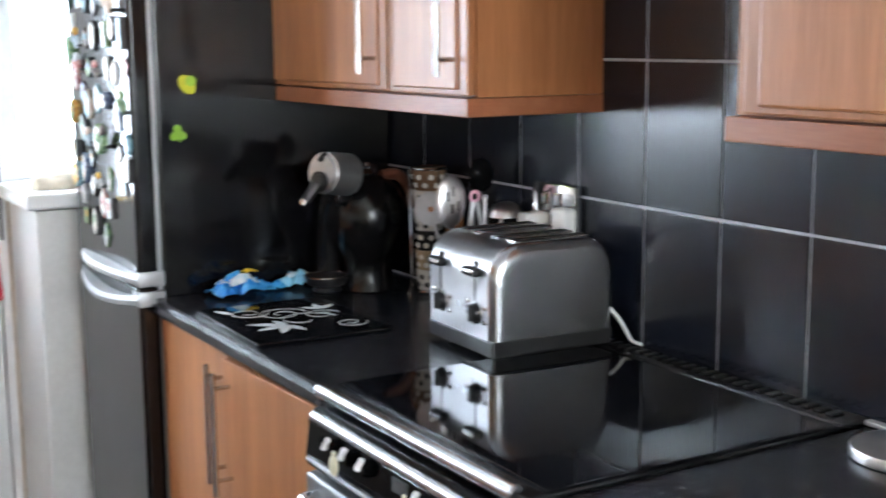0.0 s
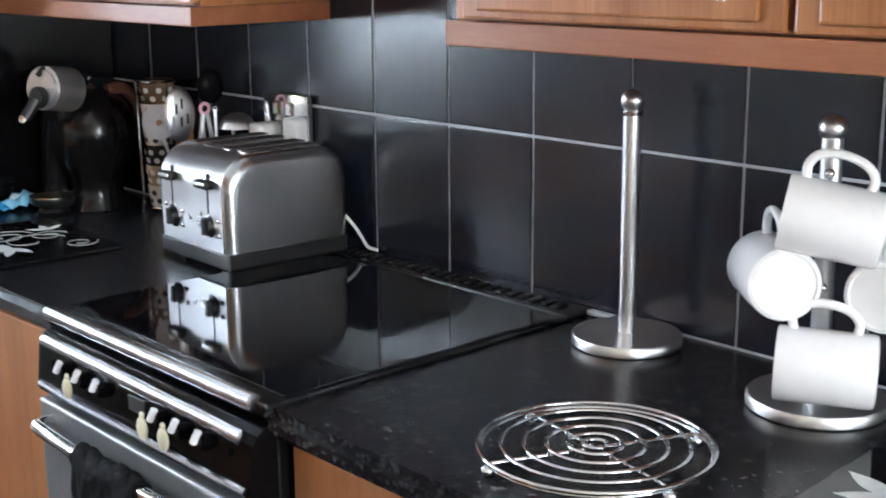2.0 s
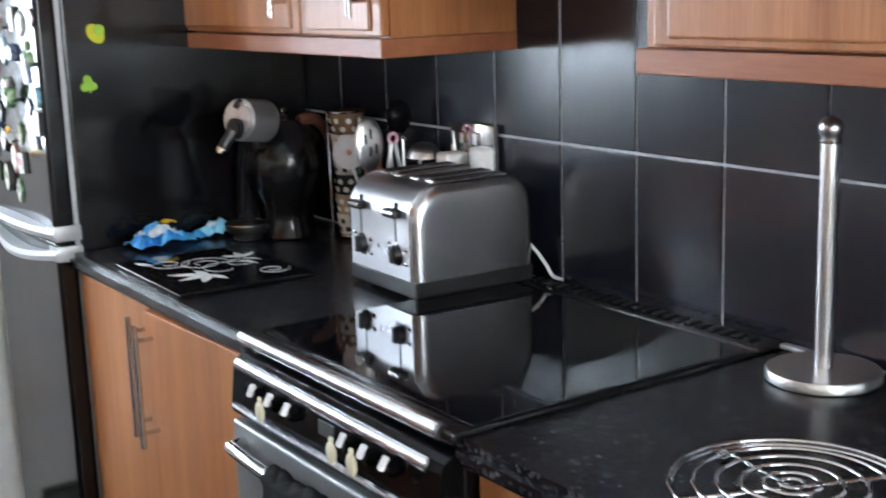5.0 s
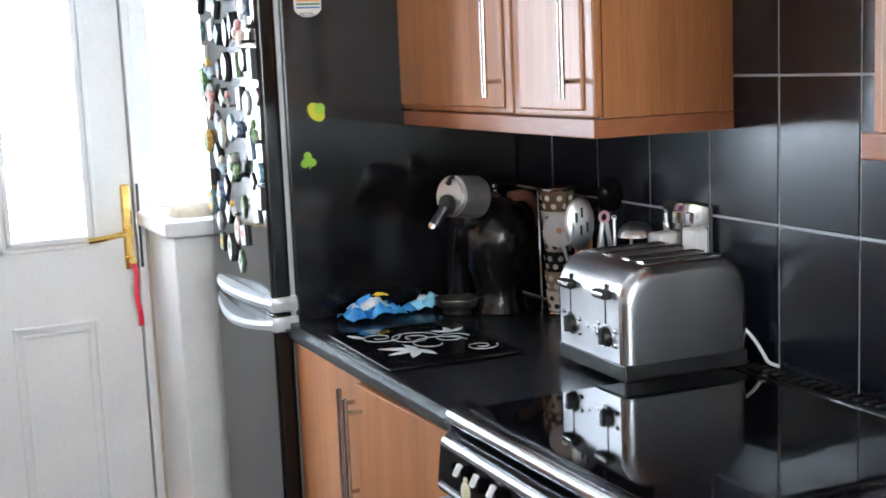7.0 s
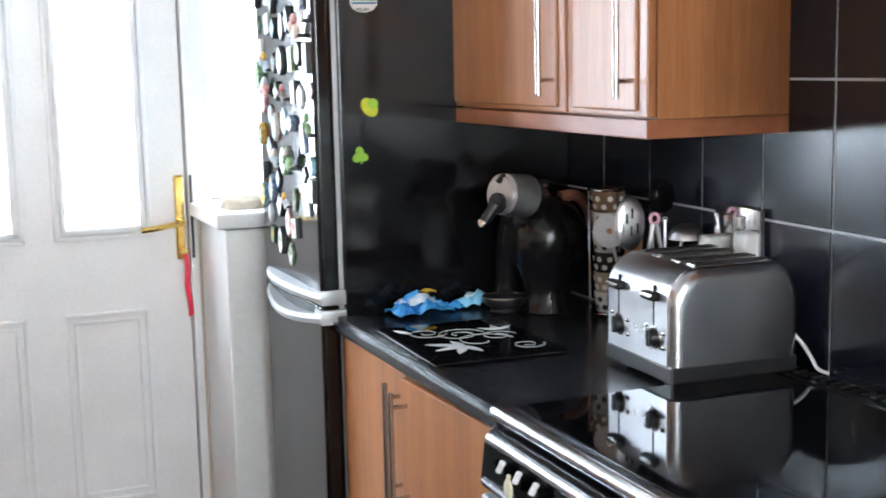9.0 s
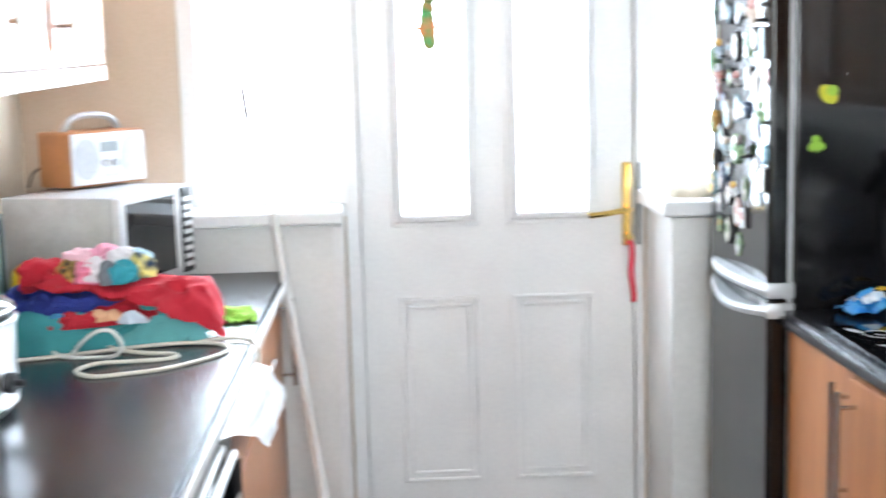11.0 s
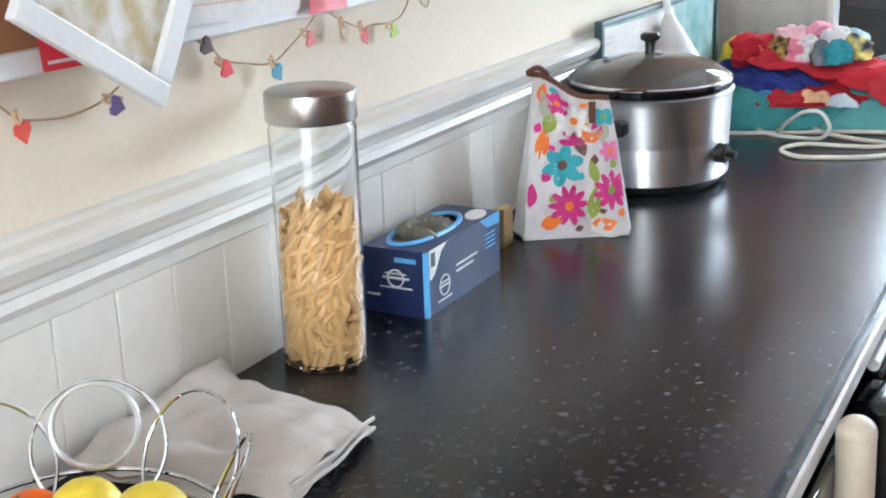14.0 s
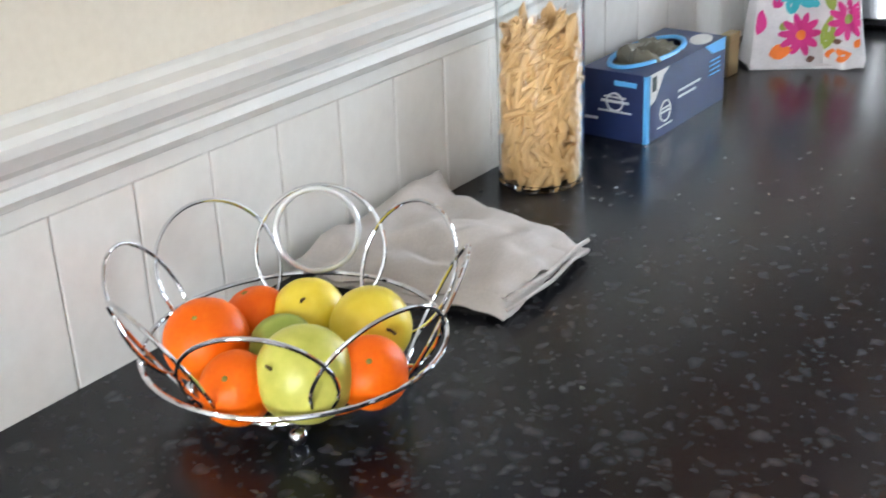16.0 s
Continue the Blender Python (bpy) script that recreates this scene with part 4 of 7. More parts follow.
def leaf_outline(l, w, n=9):
    up = [(l * k / n, w * math.sin(math.pi * (k / n) ** 0.8)) for k in range(n + 1)]
    return up + [(u, -v) for u, v in up[-2:0:-1]]


def saver(at, turn, w, d, label, leaves, spirals):
    t = thing("worktop_saver", at, label, "chopping board", "worktop savers", turn=turn)
    slab = part("glass_slab", boxed(-w / 2, w / 2, -d / 2, d / 2, 0.003, 0.008, 0.0015), HOBGLASS, t, "black glass slab")
    for x in (-w / 2 + 0.03, w / 2 - 0.03):
        for y in (-d / 2 + 0.03, d / 2 - 0.03):
            part("foot", rod((x, y, 0), (x, y, 0.0035), 0.008, seg=12), RUBBER, t)
    for x, y, l, wd, a in leaves:
        c, s = math.cos(a), math.sin(a)
        part("leaf_print", prism(leaf_outline(l, wd * 0.8), (x, y, 0.0079), (c, s, 0), (-s, c, 0), 0.0006), INKWHITE, slab)
    for x, y, r, turns, flip in spirals:
        pts = []
        for k in range(40):
            f = k / 39
            ang = flip * f * turns * 2 * math.pi
            rr = r * (1 - 0.8 * f)
            pts.append((x + rr * math.cos(ang), y + rr * math.sin(ang), 0.0081))
        part("scroll_print", tube(pts, 0.0008, seg=4), INKWHITE, slab)
    return t


saver((1.008, 2.300, TOPZ), -1.5, 0.28, 0.355, "black glass worktop saver with white flower scrolls",
      [(-0.03, -0.05, 0.07, 0.013, 3.4), (-0.03, -0.05, 0.08, 0.014, 2.6), (-0.03, -0.05, 0.07, 0.013, 4.2), (-0.03, -0.05, 0.06, 0.011, 5.0), (-0.03, -0.05, 0.05, 0.010, 1.8),
       (0.09, 0.06, 0.05, 0.010, 0.6), (0.09, 0.06, 0.05, 0.010, 1.5), (0.09, 0.06, 0.045, 0.009, 2.4), (-0.09, 0.10, 0.05, 0.010, 2.0)],
      [(0.0, 0.05, 0.055, 1.6, 1), (-0.06, 0.09, 0.045, 1.5, -1), (0.07, 0.01, 0.040, 1.4, 1), (0.09, -0.09, 0.035, 1.5, -1), (0.02, -0.02, 0.07, 0.9, 1)])
saver((1.13, 0.445, TOPZ), 4.0, 0.28, 0.355, "black glass worktop saver with white leaf pattern",
      [(0.02, 0.10, 0.075, 0.016, 1.1), (0.03, 0.10, 0.08, 0.018, 0.3), (0.02, 0.09, 0.07, 0.016, 2.0), (0.02, 0.09, 0.07, 0.015, 3.0), (0.02, 0.08, 0.06, 0.014, 4.4)],
      [(0.10, 0.06, 0.05, 1.5, 1), (-0.06, 0.03, 0.05, 1.5, -1)])


def lump(sx, sy, h, seed, turn=0.0, amp=0.35, freq=14, power=0.5, at=(0, 0, 0), sub=5):
    """A soft heap with folds, flat underneath."""
    bm = bmesh.new()
    bmesh.ops.create_icosphere(bm, subdivisions=sub, radius=1)
    off = Vector((seed * 3.1, seed * 1.7, seed * 2.3))
    c, s = math.cos(turn), math.sin(turn)
    for v in bm.verts:
        p = v.co.copy()
        q = Vector([math.copysign(abs(k) ** power, k) for k in p])
        ww = Vector((q.x * sx, q.y * sy, max(q.z, -0.2) * h))
        fold = 1.2 * (0.35 - abs(noise.noise(ww * freq + off))) + 0.5 * (0.3 - abs(noise.noise(ww * freq * 2.2 + off))) + 0.5 * noise.noise(ww * freq * 0.6 - off)
        ww += p * fold * amp * 0.05
        ww.z = max(0.0, ww.z + 0.2 * h)
        v.co = (at[0] + ww.x * c - ww.y * s, at[1] + ww.x * s + ww.y * c, at[2] + ww.z)
    return bm


def crumpled(name, cx, cy, z0, sx, sy, h, seed, material, label, category, turn=0.0, amp=0.35, freq=14, power=0.5, group=""):
    bm = lump(sx, sy, h, seed, turn, amp, freq, power)
    ob = single(name, bm, material, label, category, group, smooth=True)
    ob.location = (cx, cy, z0)
    return ob


# opened wipes packet: blue foil with white and yellow print
wipes = thing("snack_packet", (1.075, 2.635, TOPZ), "crumpled blue and white foil packet lying open", "packet", turn=0)
FOIL = mat("blue_foil", (0.01, 0.16, 0.55), (0.08, 0.42, 0.75), rough=0.22, scale=16, bump=0.25, fine=60, coat=0.5)
FOILW = mat("clear_foil", (0.30, 0.52, 0.66), (0.84, 0.86, 0.87), rough=0.2, scale=30, bump=0.3, fine=80, coat=0.5)


def crease(x0, x1, w0, w1, h, seed, nu=9, nv=6, turn=0.0, lift=0.0):
    """A stiff foil sheet with sharp facets."""
    rg = random.Random(seed)
    jit = [[(rg.uniform(-1, 1), rg.uniform(-1, 1), rg.uniform(0, 1)) for _ in range(nv + 1)] for _ in range(nu + 1)]
    c, s_ = math.cos(turn), math.sin(turn)

    def f(u, v):
        i, j = round(u * nu), round(v * nv)
        a, b, g = jit[i][j]
        w = w0 + (w1 - w0) * u
        x, y = x0 + (x1 - x0) * u + 0.006 * a, (v - 0.5) * w + 0.005 * b
        z = 0.002 + lift + h * (0.25 + 0.75 * g) * math.sin(math.pi * (0.12 + 0.76 * v)) * (0.45 + 0.55 * math.sin(math.pi * u))
        return Vector((x * c - y * s_, x * s_ + y * c, z))
    return sheet(f, nu, nv, 0.001)


part("wrapper", crease(-0.118, 0.020, 0.070, 0.085, 0.058, 3, turn=0.22), FOIL, wipes, "bright blue foil")
part("wrapper_inside", crease(-0.098, -0.012, 0.036, 0.052, 0.038, 5, 7, 6, 0.22, 0.020), FOILW, wipes, "pale silvery foil")
part("wrapper_neck", crease(0.005, 0.070, 0.040, 0.026, 0.026, 8, 7, 5, 0.05), FOIL, wipes)
part("wrapper_end", crease(0.062, 0.132, 0.030, 0.095, 0.048, 11, 7, 6, 0.05), plain("light_blue_foil", (0.22, 0.55, 0.75), 0.25, coat=0.5), wipes, "pale blue twisted end")
part("wrapper_fold", crease(0.075, 0.128, 0.024, 0.050, 0.030, 17, 5, 5, 0.05, 0.018), FOILW, wipes, "white printed end")
part("label_patch", crease(-0.038, -0.008, 0.020, 0.022, 0.016, 14, 4, 4, 0.22, 0.046), YELLOW, wipes, "yellow printed patch")

# shallow black dish: the coffee machine's drip tray
dish = thing("tea_light_dish", (1.212, 2.560, TOPZ), "small black round drip tray with a steel rim", "dish")
part("bowl", lathe([(0, 0), (0.03, 0), (0.034, 0.003), (0.03, 0.01), (0.045, 0.018), (0.050, 0.032), (0.049, 0.036), (0, 0.037)], 40), RUBBER, dish, smooth=True)
part("rim", tube(circle((0, 0, 0.036), 0.049, UP), 0.002, closed=True), SATIN, dish, "thin steel rim", True)


# capsule coffee machine: black body, silver tilted head
HEADMETAL = mat("satin_metal", (0.46, 0.46, 0.47), (0.54, 0.54, 0.55), rough=0.33, metal=0.85, scale=8)


def coffee_machine():
    t = thing("coffee_machine", (1.305, 2.53, TOPZ), "black capsule coffee machine with a silver head", "coffee machine")
    body = lathe([(0, 0.0), (0.062, 0.0), (0.066, 0.004), (0.062, 0.016), (0.054, 0.045), (0.060, 0.078), (0.078, 0.110), (0.089, 0.145), (0.092, 0.172), (0.086, 0.205), (0.070, 0.235), (0.044, 0.258), (0.018, 0.266), (0, 0.267)], 48)
    part("body", body, ENAMEL, t, "rounded satin black body", True)
    part("top_cap", lathe([(0, 0.292), (0.006, 0.291), (0.010, 0.284), (0.006, 0.276), (0.012, 0.268), (0.020, 0.264)], 24), CHROME, t, smooth=True)
    part("column", tube([(-0.062, 0.085, 0.0), (-0.062, 0.080, 0.09), (-0.066, 0.06, 0.17), (-0.075, 0.01, 0.245)], 0.025, seg=24, smooth_steps=3), ENAMEL, t, "black column", True)
    part("bridge", boxed(-0.10, -0.03, -0.045, 0.03, 0.20, 0.262, 0.014, 3), ENAMEL, t, smooth=True)
    back, front = Vector((-0.066, -0.040, 0.270)), Vector((-0.150, -0.074, 0.282))
    axis = (front - back).normalized()
    hd = part("head", rod(back, front, 0.047, 0.045, seg=40, bevel=0.008), HEADMETAL, t, "silver brewing head", True)
    up = (UP - axis * UP.dot(axis)).normalized()
    part("lever", tube([front + up * 0.036 - axis * 0.022, front + up * 0.040 - axis * 0.006, front + up * 0.026 + axis * 0.007], 0.006, smooth_steps=4, seg=10), RUBBER, hd, "black locking lever", True)
    part("pivot", rod(front - up * 0.020 - axis * 0.003, front - up * 0.020 + axis * 0.014, 0.023, bevel=0.005), RUBBER, hd, "black round filter holder", True)
    a = front - up * 0.024 + axis * 0.010
    b = Vector((-0.190, -0.075, 0.222))
    part("spout", rod(a, b, 0.013, 0.011, bevel=0.002), RUBBER, hd, smooth=True)
    d = (b - a).normalized()
    part("spout_cap", rod(b - d * 0.004, b + d * 0.010, 0.014, 0.012, bevel=0.003), CHROME, hd, "chrome spout cap", True)
    part("back_arch", tube([(0.020, -0.03, 0.262), (0.060, -0.03, 0.262), (0.092, -0.03, 0.228), (0.102, -0.03, 0.188)], 0.013, smooth_steps=5), BROWN, t, "dark brown lever arm", True)


coffee_machine()


# stacked espresso cups in a wire rack
def cup_rack():
    t = thing("cup_rack", (1.390, 2.400, TOPZ), "chrome wire rack holding a stack of spotted cups", "cup rack")
    for k in range(3):
        a = 2 * math.pi * k / 3 + 2.6
        d = Vector((math.cos(a), math.sin(a), 0))
        part("wire", tube([d * 0.047 + UP * 0.003, d * 0.040 + UP * 0.02, d * 0.042 + UP * 0.284], 0.0022, smooth_steps=4), CHROME, t, smooth=True)
    for z, r in ((0.010, 0.030), (0.284, 0.043)):
        part("hoop", tube(circle((0, 0, z), r, UP), 0.0025, closed=True), CHROME, t, smooth=True)
    return t


cup_rack()
cup_tones = [plain("white_cup", (0.7, 0.68, 0.64), 0.25), plain("tan_cup", (0.42, 0.33, 0.22), 0.25), plain("black_cup", (0.03, 0.03, 0.03), 0.25), plain("white_cup_b", (0.72, 0.7, 0.66), 0.25), plain("cream_cup", (0.66, 0.62, 0.54), 0.25), plain("brown_cup", (0.20, 0.12, 0.07), 0.25)]
SPOTDARK, SPOTLIGHT = plain("dark_spot", (0.02, 0.02, 0.02), 0.3), plain("light_spot", (0.75, 0.72, 0.66), 0.3)
for k, tone in enumerate(cup_tones):
    c = thing("espresso_cup", (1.390, 2.400, TOPZ + 0.012 + 0.0445 * k), "small spotted espresso cup stacked in a wire rack", "cup", "stacked espresso cups")
    wide = 0.80 + 0.045 * k
    part("cup", lathe([(wide * r, z) for r, z in ((0, 0.001), (0.029, 0.001), (0.031, 0.003), (0.038, 0.046), (0.0365, 0.046), (0.029, 0.006), (0, 0.006))], 36), tone, c, smooth=True)
    for row, z in enumerate((0.013, 0.031)):
        for j in range(8):
            a = 2 * math.pi * (j + 0.5 * (row % 2)) / 8
            rr = wide * (0.031 + 0.007 * (z - 0.003) / 0.043)
            n = Vector((math.cos(a), math.sin(a), -0.17)).normalized()
            q = n.to_track_quat("Z", "Y")
            part("spot", prism(ellipse(0.0062, 0.0062, 12), Vector((rr * math.cos(a), rr * math.sin(a), z)) - n * 0.0002, q @ Vector((1, 0, 0)), q @ Vector((0, 1, 0)), 0.0006), SPOTDARK if k in (0, 3, 4) else SPOTLIGHT, c)


# utensils standing in a steel pot behind the toaster
pot = thing("utensil_pot", (1.345, 2.15, TOPZ), "steel pot full of cooking utensils behind the toaster", "utensil pot")
part("wall", lathe([(0, 0), (0.055, 0), (0.058, 0.003), (0.058, 0.15), (0.0555, 0.15), (0.0555, 0.005), (0, 0.005)], 40), STEEL, pot, smooth=True)


def utensil(name, foot, top, head, material, label, category="utensil"):
    u = thing(name, (1.345, 2.15, TOPZ + 0.006), label, category, "cooking utensils in the pot")
    part("shaft", rod(foot, top, 0.0035, seg=10), material, u, smooth=True)
    head(u, Vector(top))
    return u


def slotted(u, p):
    hd = part("spoon_bowl", ball(p + Vector((0, -0.004, 0.03)), 0.034, stretch=(1, 0.3, 1.6), seg=24), STEEL, u, "polished slotted bowl", True)
    for x, z in ((-0.012, 0.04), (0.0, 0.05), (0.012, 0.02), (-0.002, 0.015)):
        part("slot", boxed(p.x + x - 0.002, p.x + x + 0.002, p.y - 0.0155, p.y - 0.010, p.z + z - 0.008, p.z + z + 0.012, 0.001, 1), RUBBER, hd)


def wheel(u, p):
    part("blade", rod(p + Vector((-0.004, -0.012, 0)), p + Vector((-0.006, -0.0135, 0)), 0.034, seg=36), HEADMETAL, u, "round steel cutting wheel", True)
    part("hub", rod(p + Vector((-0.003, -0.012, 0)), p + Vector((-0.007, -0.018, 0)), 0.006), CHROME, u)


def tongs(u, p):
    part("ring", tube(circle(p + Vector((0, -0.01, 0.028)), 0.010, (0, 1, 0), 20), 0.0036, closed=True), plain("pale_pink_plastic", (0.66, 0.34, 0.42), 0.4), u, "pink hanging ring", True)
    bm = tube([p + Vector((-0.004, -0.01, 0.018)), p + Vector((-0.012, -0.01, -0.03)), p + Vector((-0.014, -0.01, -0.06))], 0.005, smooth_steps=4)
    tube([p + Vector((0.004, -0.01, 0.018)), p + Vector((0.014, -0.01, -0.03)), p + Vector((0.018, -0.01, -0.06))], 0.005, bm=bm, smooth_steps=4)
    part("jaw", bm, SILVER, u, smooth=True)


# black bowl that stands in for a faint shadowy reflection on the tiles
def dark_reflection_bowl(u, p):
    part("ladle_bowl", ball(p + Vector((0, 0, 0.01)), 0.03, stretch=(1, 0.5, 1.2), seg=20), FASCIA, u, "black bowl shape standing in for a dark reflection", True)


def serving_ladle(u, p):
    bowl = lathe([(0, 0.030), (0.014, 0.029), (0.026, 0.023), (0.034, 0.012), (0.037, 0.0), (0.035, 0.0), (0.032, 0.011), (0.024, 0.021), (0.013, 0.027), (0, 0.028)], 32, at=p + Vector((0, -0.01, -0.014)))
    part("ladle_bowl", bowl, STEEL, u, "upturned steel bowl", True)


def skewer_tip(u, p):
    part("ring", tube(circle(p, 0.005, (0, 1, 0), 16), 0.0012, closed=True), STEEL, u, smooth=True)


def wooden_blade(u, p):
    part("blade", boxed(p.x - 0.020, p.x + 0.020, p.y - 0.004, p.y + 0.002, p.z - 0.05, p.z + 0.04, 0.003), CASE, u, "dark worn wooden blade")


utensil("slotted_spoon", (-0.01, 0.01, 0.02), (-0.049, 0.005, 0.205), slotted, STEEL, "polished steel slotted serving spoon", "spoon")
utensil("pizza_wheel", (-0.03, 0.01, 0.03), (-0.082, 0.030, 0.222), wheel, STEEL, "round steel pizza cutter")
utensil("tongs", (0.0, -0.02, 0.02), (0.004, 0.004, 0.215), tongs, SILVER, "grey tongs with a pink ring")
# added black shape: only a dim reflection darkens the tiles here
utensil("ladle", (0.02, 0.02, 0.02), (0.052, 0.045, 0.27), dark_reflection_bowl, RUBBER, "black ladle shape standing in for a faint dark reflection on the tiles", "ladle")
utensil("serving_ladle", (0.03, -0.02, 0.02), (0.076, 0.0, 0.212), serving_ladle, STEEL, "steel serving ladle hanging its bowl over the pot", "ladle")
utensil("skewer", (0.02, -0.02, 0.02), (0.034, 0.004, 0.238), skewer_tip, STEEL, "thin steel skewer standing in the pot")
utensil("spatula", (-0.02, 0.02, 0.02), (-0.030, 0.020, 0.195), wooden_blade, PEGWOOD, "worn wooden spatula standing in the pot", "spatula")

# socket, plugs
sock = thing("wall_socket", (XR - 0.0045, 1.998, 1.143), "clear plastic double socket cover on the tiles", "socket")
part("backplate", boxed(-0.009, -0.001, -0.072, 0.072, -0.045, 0.047, 0.003), plain("smoked_plate", (0.07, 0.075, 0.085), 0.5), sock, "dark glossy faceplate")
part("cover", boxed(-0.013, -0.0095, -0.074, 0.074, -0.047, 0.049, 0.002), CLEARPL, sock, "clear plastic surround")
for y in (0.03, -0.012):
    part("switch", boxed(-0.019, -0.013, y - 0.010, y + 0.004, 0.008, 0.032, 0.002), CHROME, sock, "chrome rocker switch")
for y, w, d, lab in ((2.035, 0.044, 0.055, "white square charger plugged into the socket"), (1.950, 0.044, 0.034, "white rounded mains plug in the socket")):
    p = thing("plug", (XR - 0.013, y, 1.125), lab, "plug", "plugs in the socket")
    part("shell", boxed(-d, 0, -w / 2, w / 2, -0.026 if d < 0.05 else -0.018, 0.026 if d < 0.05 else 0.010, 0.010, 3), PLUG, p, smooth=True)
    part("cord", tube([(-d * 0.6, 0, -0.017), (-d * 0.6, 0, -0.05), (-d * 0.5, 0.005, -0.09), (-d * 0.3, 0.012, -0.13)], 0.004, smooth_steps=4), PLUG, p, smooth=True)

# ---- magnets on the fridge ----
fr_side, fr_front = 2.693, 1.13 + fx0 - 0.052
snail = thing("magnet", (0.945, fr_side - 0.0005, 1.379), "yellow and green leaf-shaped fridge magnet", "magnet", "fridge magnets")
part("shape", prism(ellipse(0.017, 0.024, 22, 0.7), (0, 0, 0), (1, 0, 0), (0, 0, 1), 0.004, bevel=0.001), plain("lime_yellow", (0.60, 0.62, 0.03), 0.4), snail)
part("spot", prism(ellipse(0.012, 0.012, 16, 0, (0.008, 0.008)), (0, -0.004, 0), (1, 0, 0), (0, 0, 1), 0.002), plain("leaf_green", (0.36, 0.6, 0.05), 0.4), snail)
clover = thing("magnet", (0.920, fr_side - 0.0005, 1.272), "green three-leaf clover fridge magnet", "magnet", "fridge magnets")
bm = bmesh.new()
for k in range(3):
    a = 2 * math.pi / 3 * k + math.pi / 2 + 0.1
    prism(ellipse(0.0105, 0.0095, 14, a, (0.0095 * math.cos(a), 0.0095 * math.sin(a))), (0, 0, 0), (1, 0, 0), (0, 0, 1), 0.003 + 0.0002 * k, bm=bm)
prism([(-0.002, 0), (0.002, 0), (0.006, -0.018), (0.002, -0.019)], (0, 0, 0), (1, 0, 0), (0, 0, 1), 0.0028, bm=bm)
part("shape", bm, plain("clover_green", (0.28, 0.55, 0.04), 0.4), clover)
city = thing("magnet", (0.938, fr_side - 0.0005, 1.618), "colourful city souvenir fridge magnet", "magnet", "fridge magnets")
rim_ = [(-0.030, 0.036), (-0.031, -0.012), (-0.024, -0.022), (-0.010, -0.029), (0.006, -0.030), (0.022, -0.025), (0.032, -0.014), (0.032, 0.036)]
part("plaque", prism(rim_, (0, 0, 0), (1, 0, 0), (0, 0, 1), 0.004, bevel=0.001), plain("souvenir_white", (0.7, 0.68, 0.62), 0.4), city)
for u0, u1, z, h, c in ((-0.026, 0.029, 0.020, 0.014, (0.08, 0.30, 0.55)), (-0.026, 0.029, 0.004, 0.006, (0.62, 0.30, 0.08)), (-0.026, 0.029, -0.004, 0.005, (0.10, 0.22, 0.10)), (-0.024, -0.008, 0.010, 0.014, (0.72, 0.66, 0.50)), (-0.004, 0.010, 0.010, 0.011, (0.55, 0.14, 0.08)), (0.013, 0.026, 0.010, 0.017, (0.75, 0.72, 0.66)), (-0.026, 0.029, -0.011, 0.004, (0.05, 0.16, 0.34))):
    part("picture_band", boxed(u0, u1, -0.0054 - 0.0002 * (h > 0.012), -0.004, z, z + h), plain("souvenir_paint", c, 0.4), city)
fc = bpy.data.curves.new("city_text", "FONT")
fc.body, fc.size, fc.align_x, fc.extrude = "HELSINKI", 0.0105, "CENTER", 0.0003
tx = new("city_text", fc)
dg = bpy.context.evaluated_depsgraph_get()
tme = bpy.data.meshes.new_from_object(tx.evaluated_get(dg))
bpy.data.objects.remove(tx)
bm = bmesh.new()
bm.from_mesh(tme)
bmesh.ops.transform(bm, matrix=pose(0.002, -0.0046, -0.0265, 90, 0, 4), verts=bm.verts)
part("lettering", bm, plain("dark_ink", (0.03, 0.03, 0.04), 0.5), city)

rng = random.Random(12)
dark_edge = plain("magnet_edge", (0.03, 0.028, 0.028), 0.4)


def printed(a, b):
    return mat("magnet_print", a, b, rough=0.3, scale=70, fine=240, detail=1.0)


faces_ = [printed(a, b) for a, b in (((0.45, 0.47, 0.50), (0.80, 0.80, 0.78)), ((0.20, 0.34, 0.42), (0.70, 0.74, 0.76)), ((0.10, 0.28, 0.36), (0.40, 0.60, 0.66)), ((0.55, 0.20, 0.03), (0.85, 0.60, 0.12)), ((0.60, 0.44, 0.34), (0.80, 0.72, 0.62)),
                                      ((0.04, 0.14, 0.06), (0.34, 0.46, 0.22)), ((0.25, 0.20, 0.15), (0.66, 0.62, 0.54)), ((0.05, 0.04, 0.05), (0.42, 0.36, 0.30)), ((0.04, 0.07, 0.18), (0.40, 0.50, 0.62)), ((0.62, 0.60, 0.52), (0.82, 0.80, 0.74)), ((0.40, 0.04, 0.05), (0.72, 0.52, 0.44)))]
pale = [faces_[k] for k in (0, 1, 4, 9, 0)]
y_cols = (2.722, 2.785, 2.855, 2.925, 2.995, 3.065, 3.135)
z_low = (1.21, 1.17, 1.09, 1.05, 1.01, 1.03, 1.10)
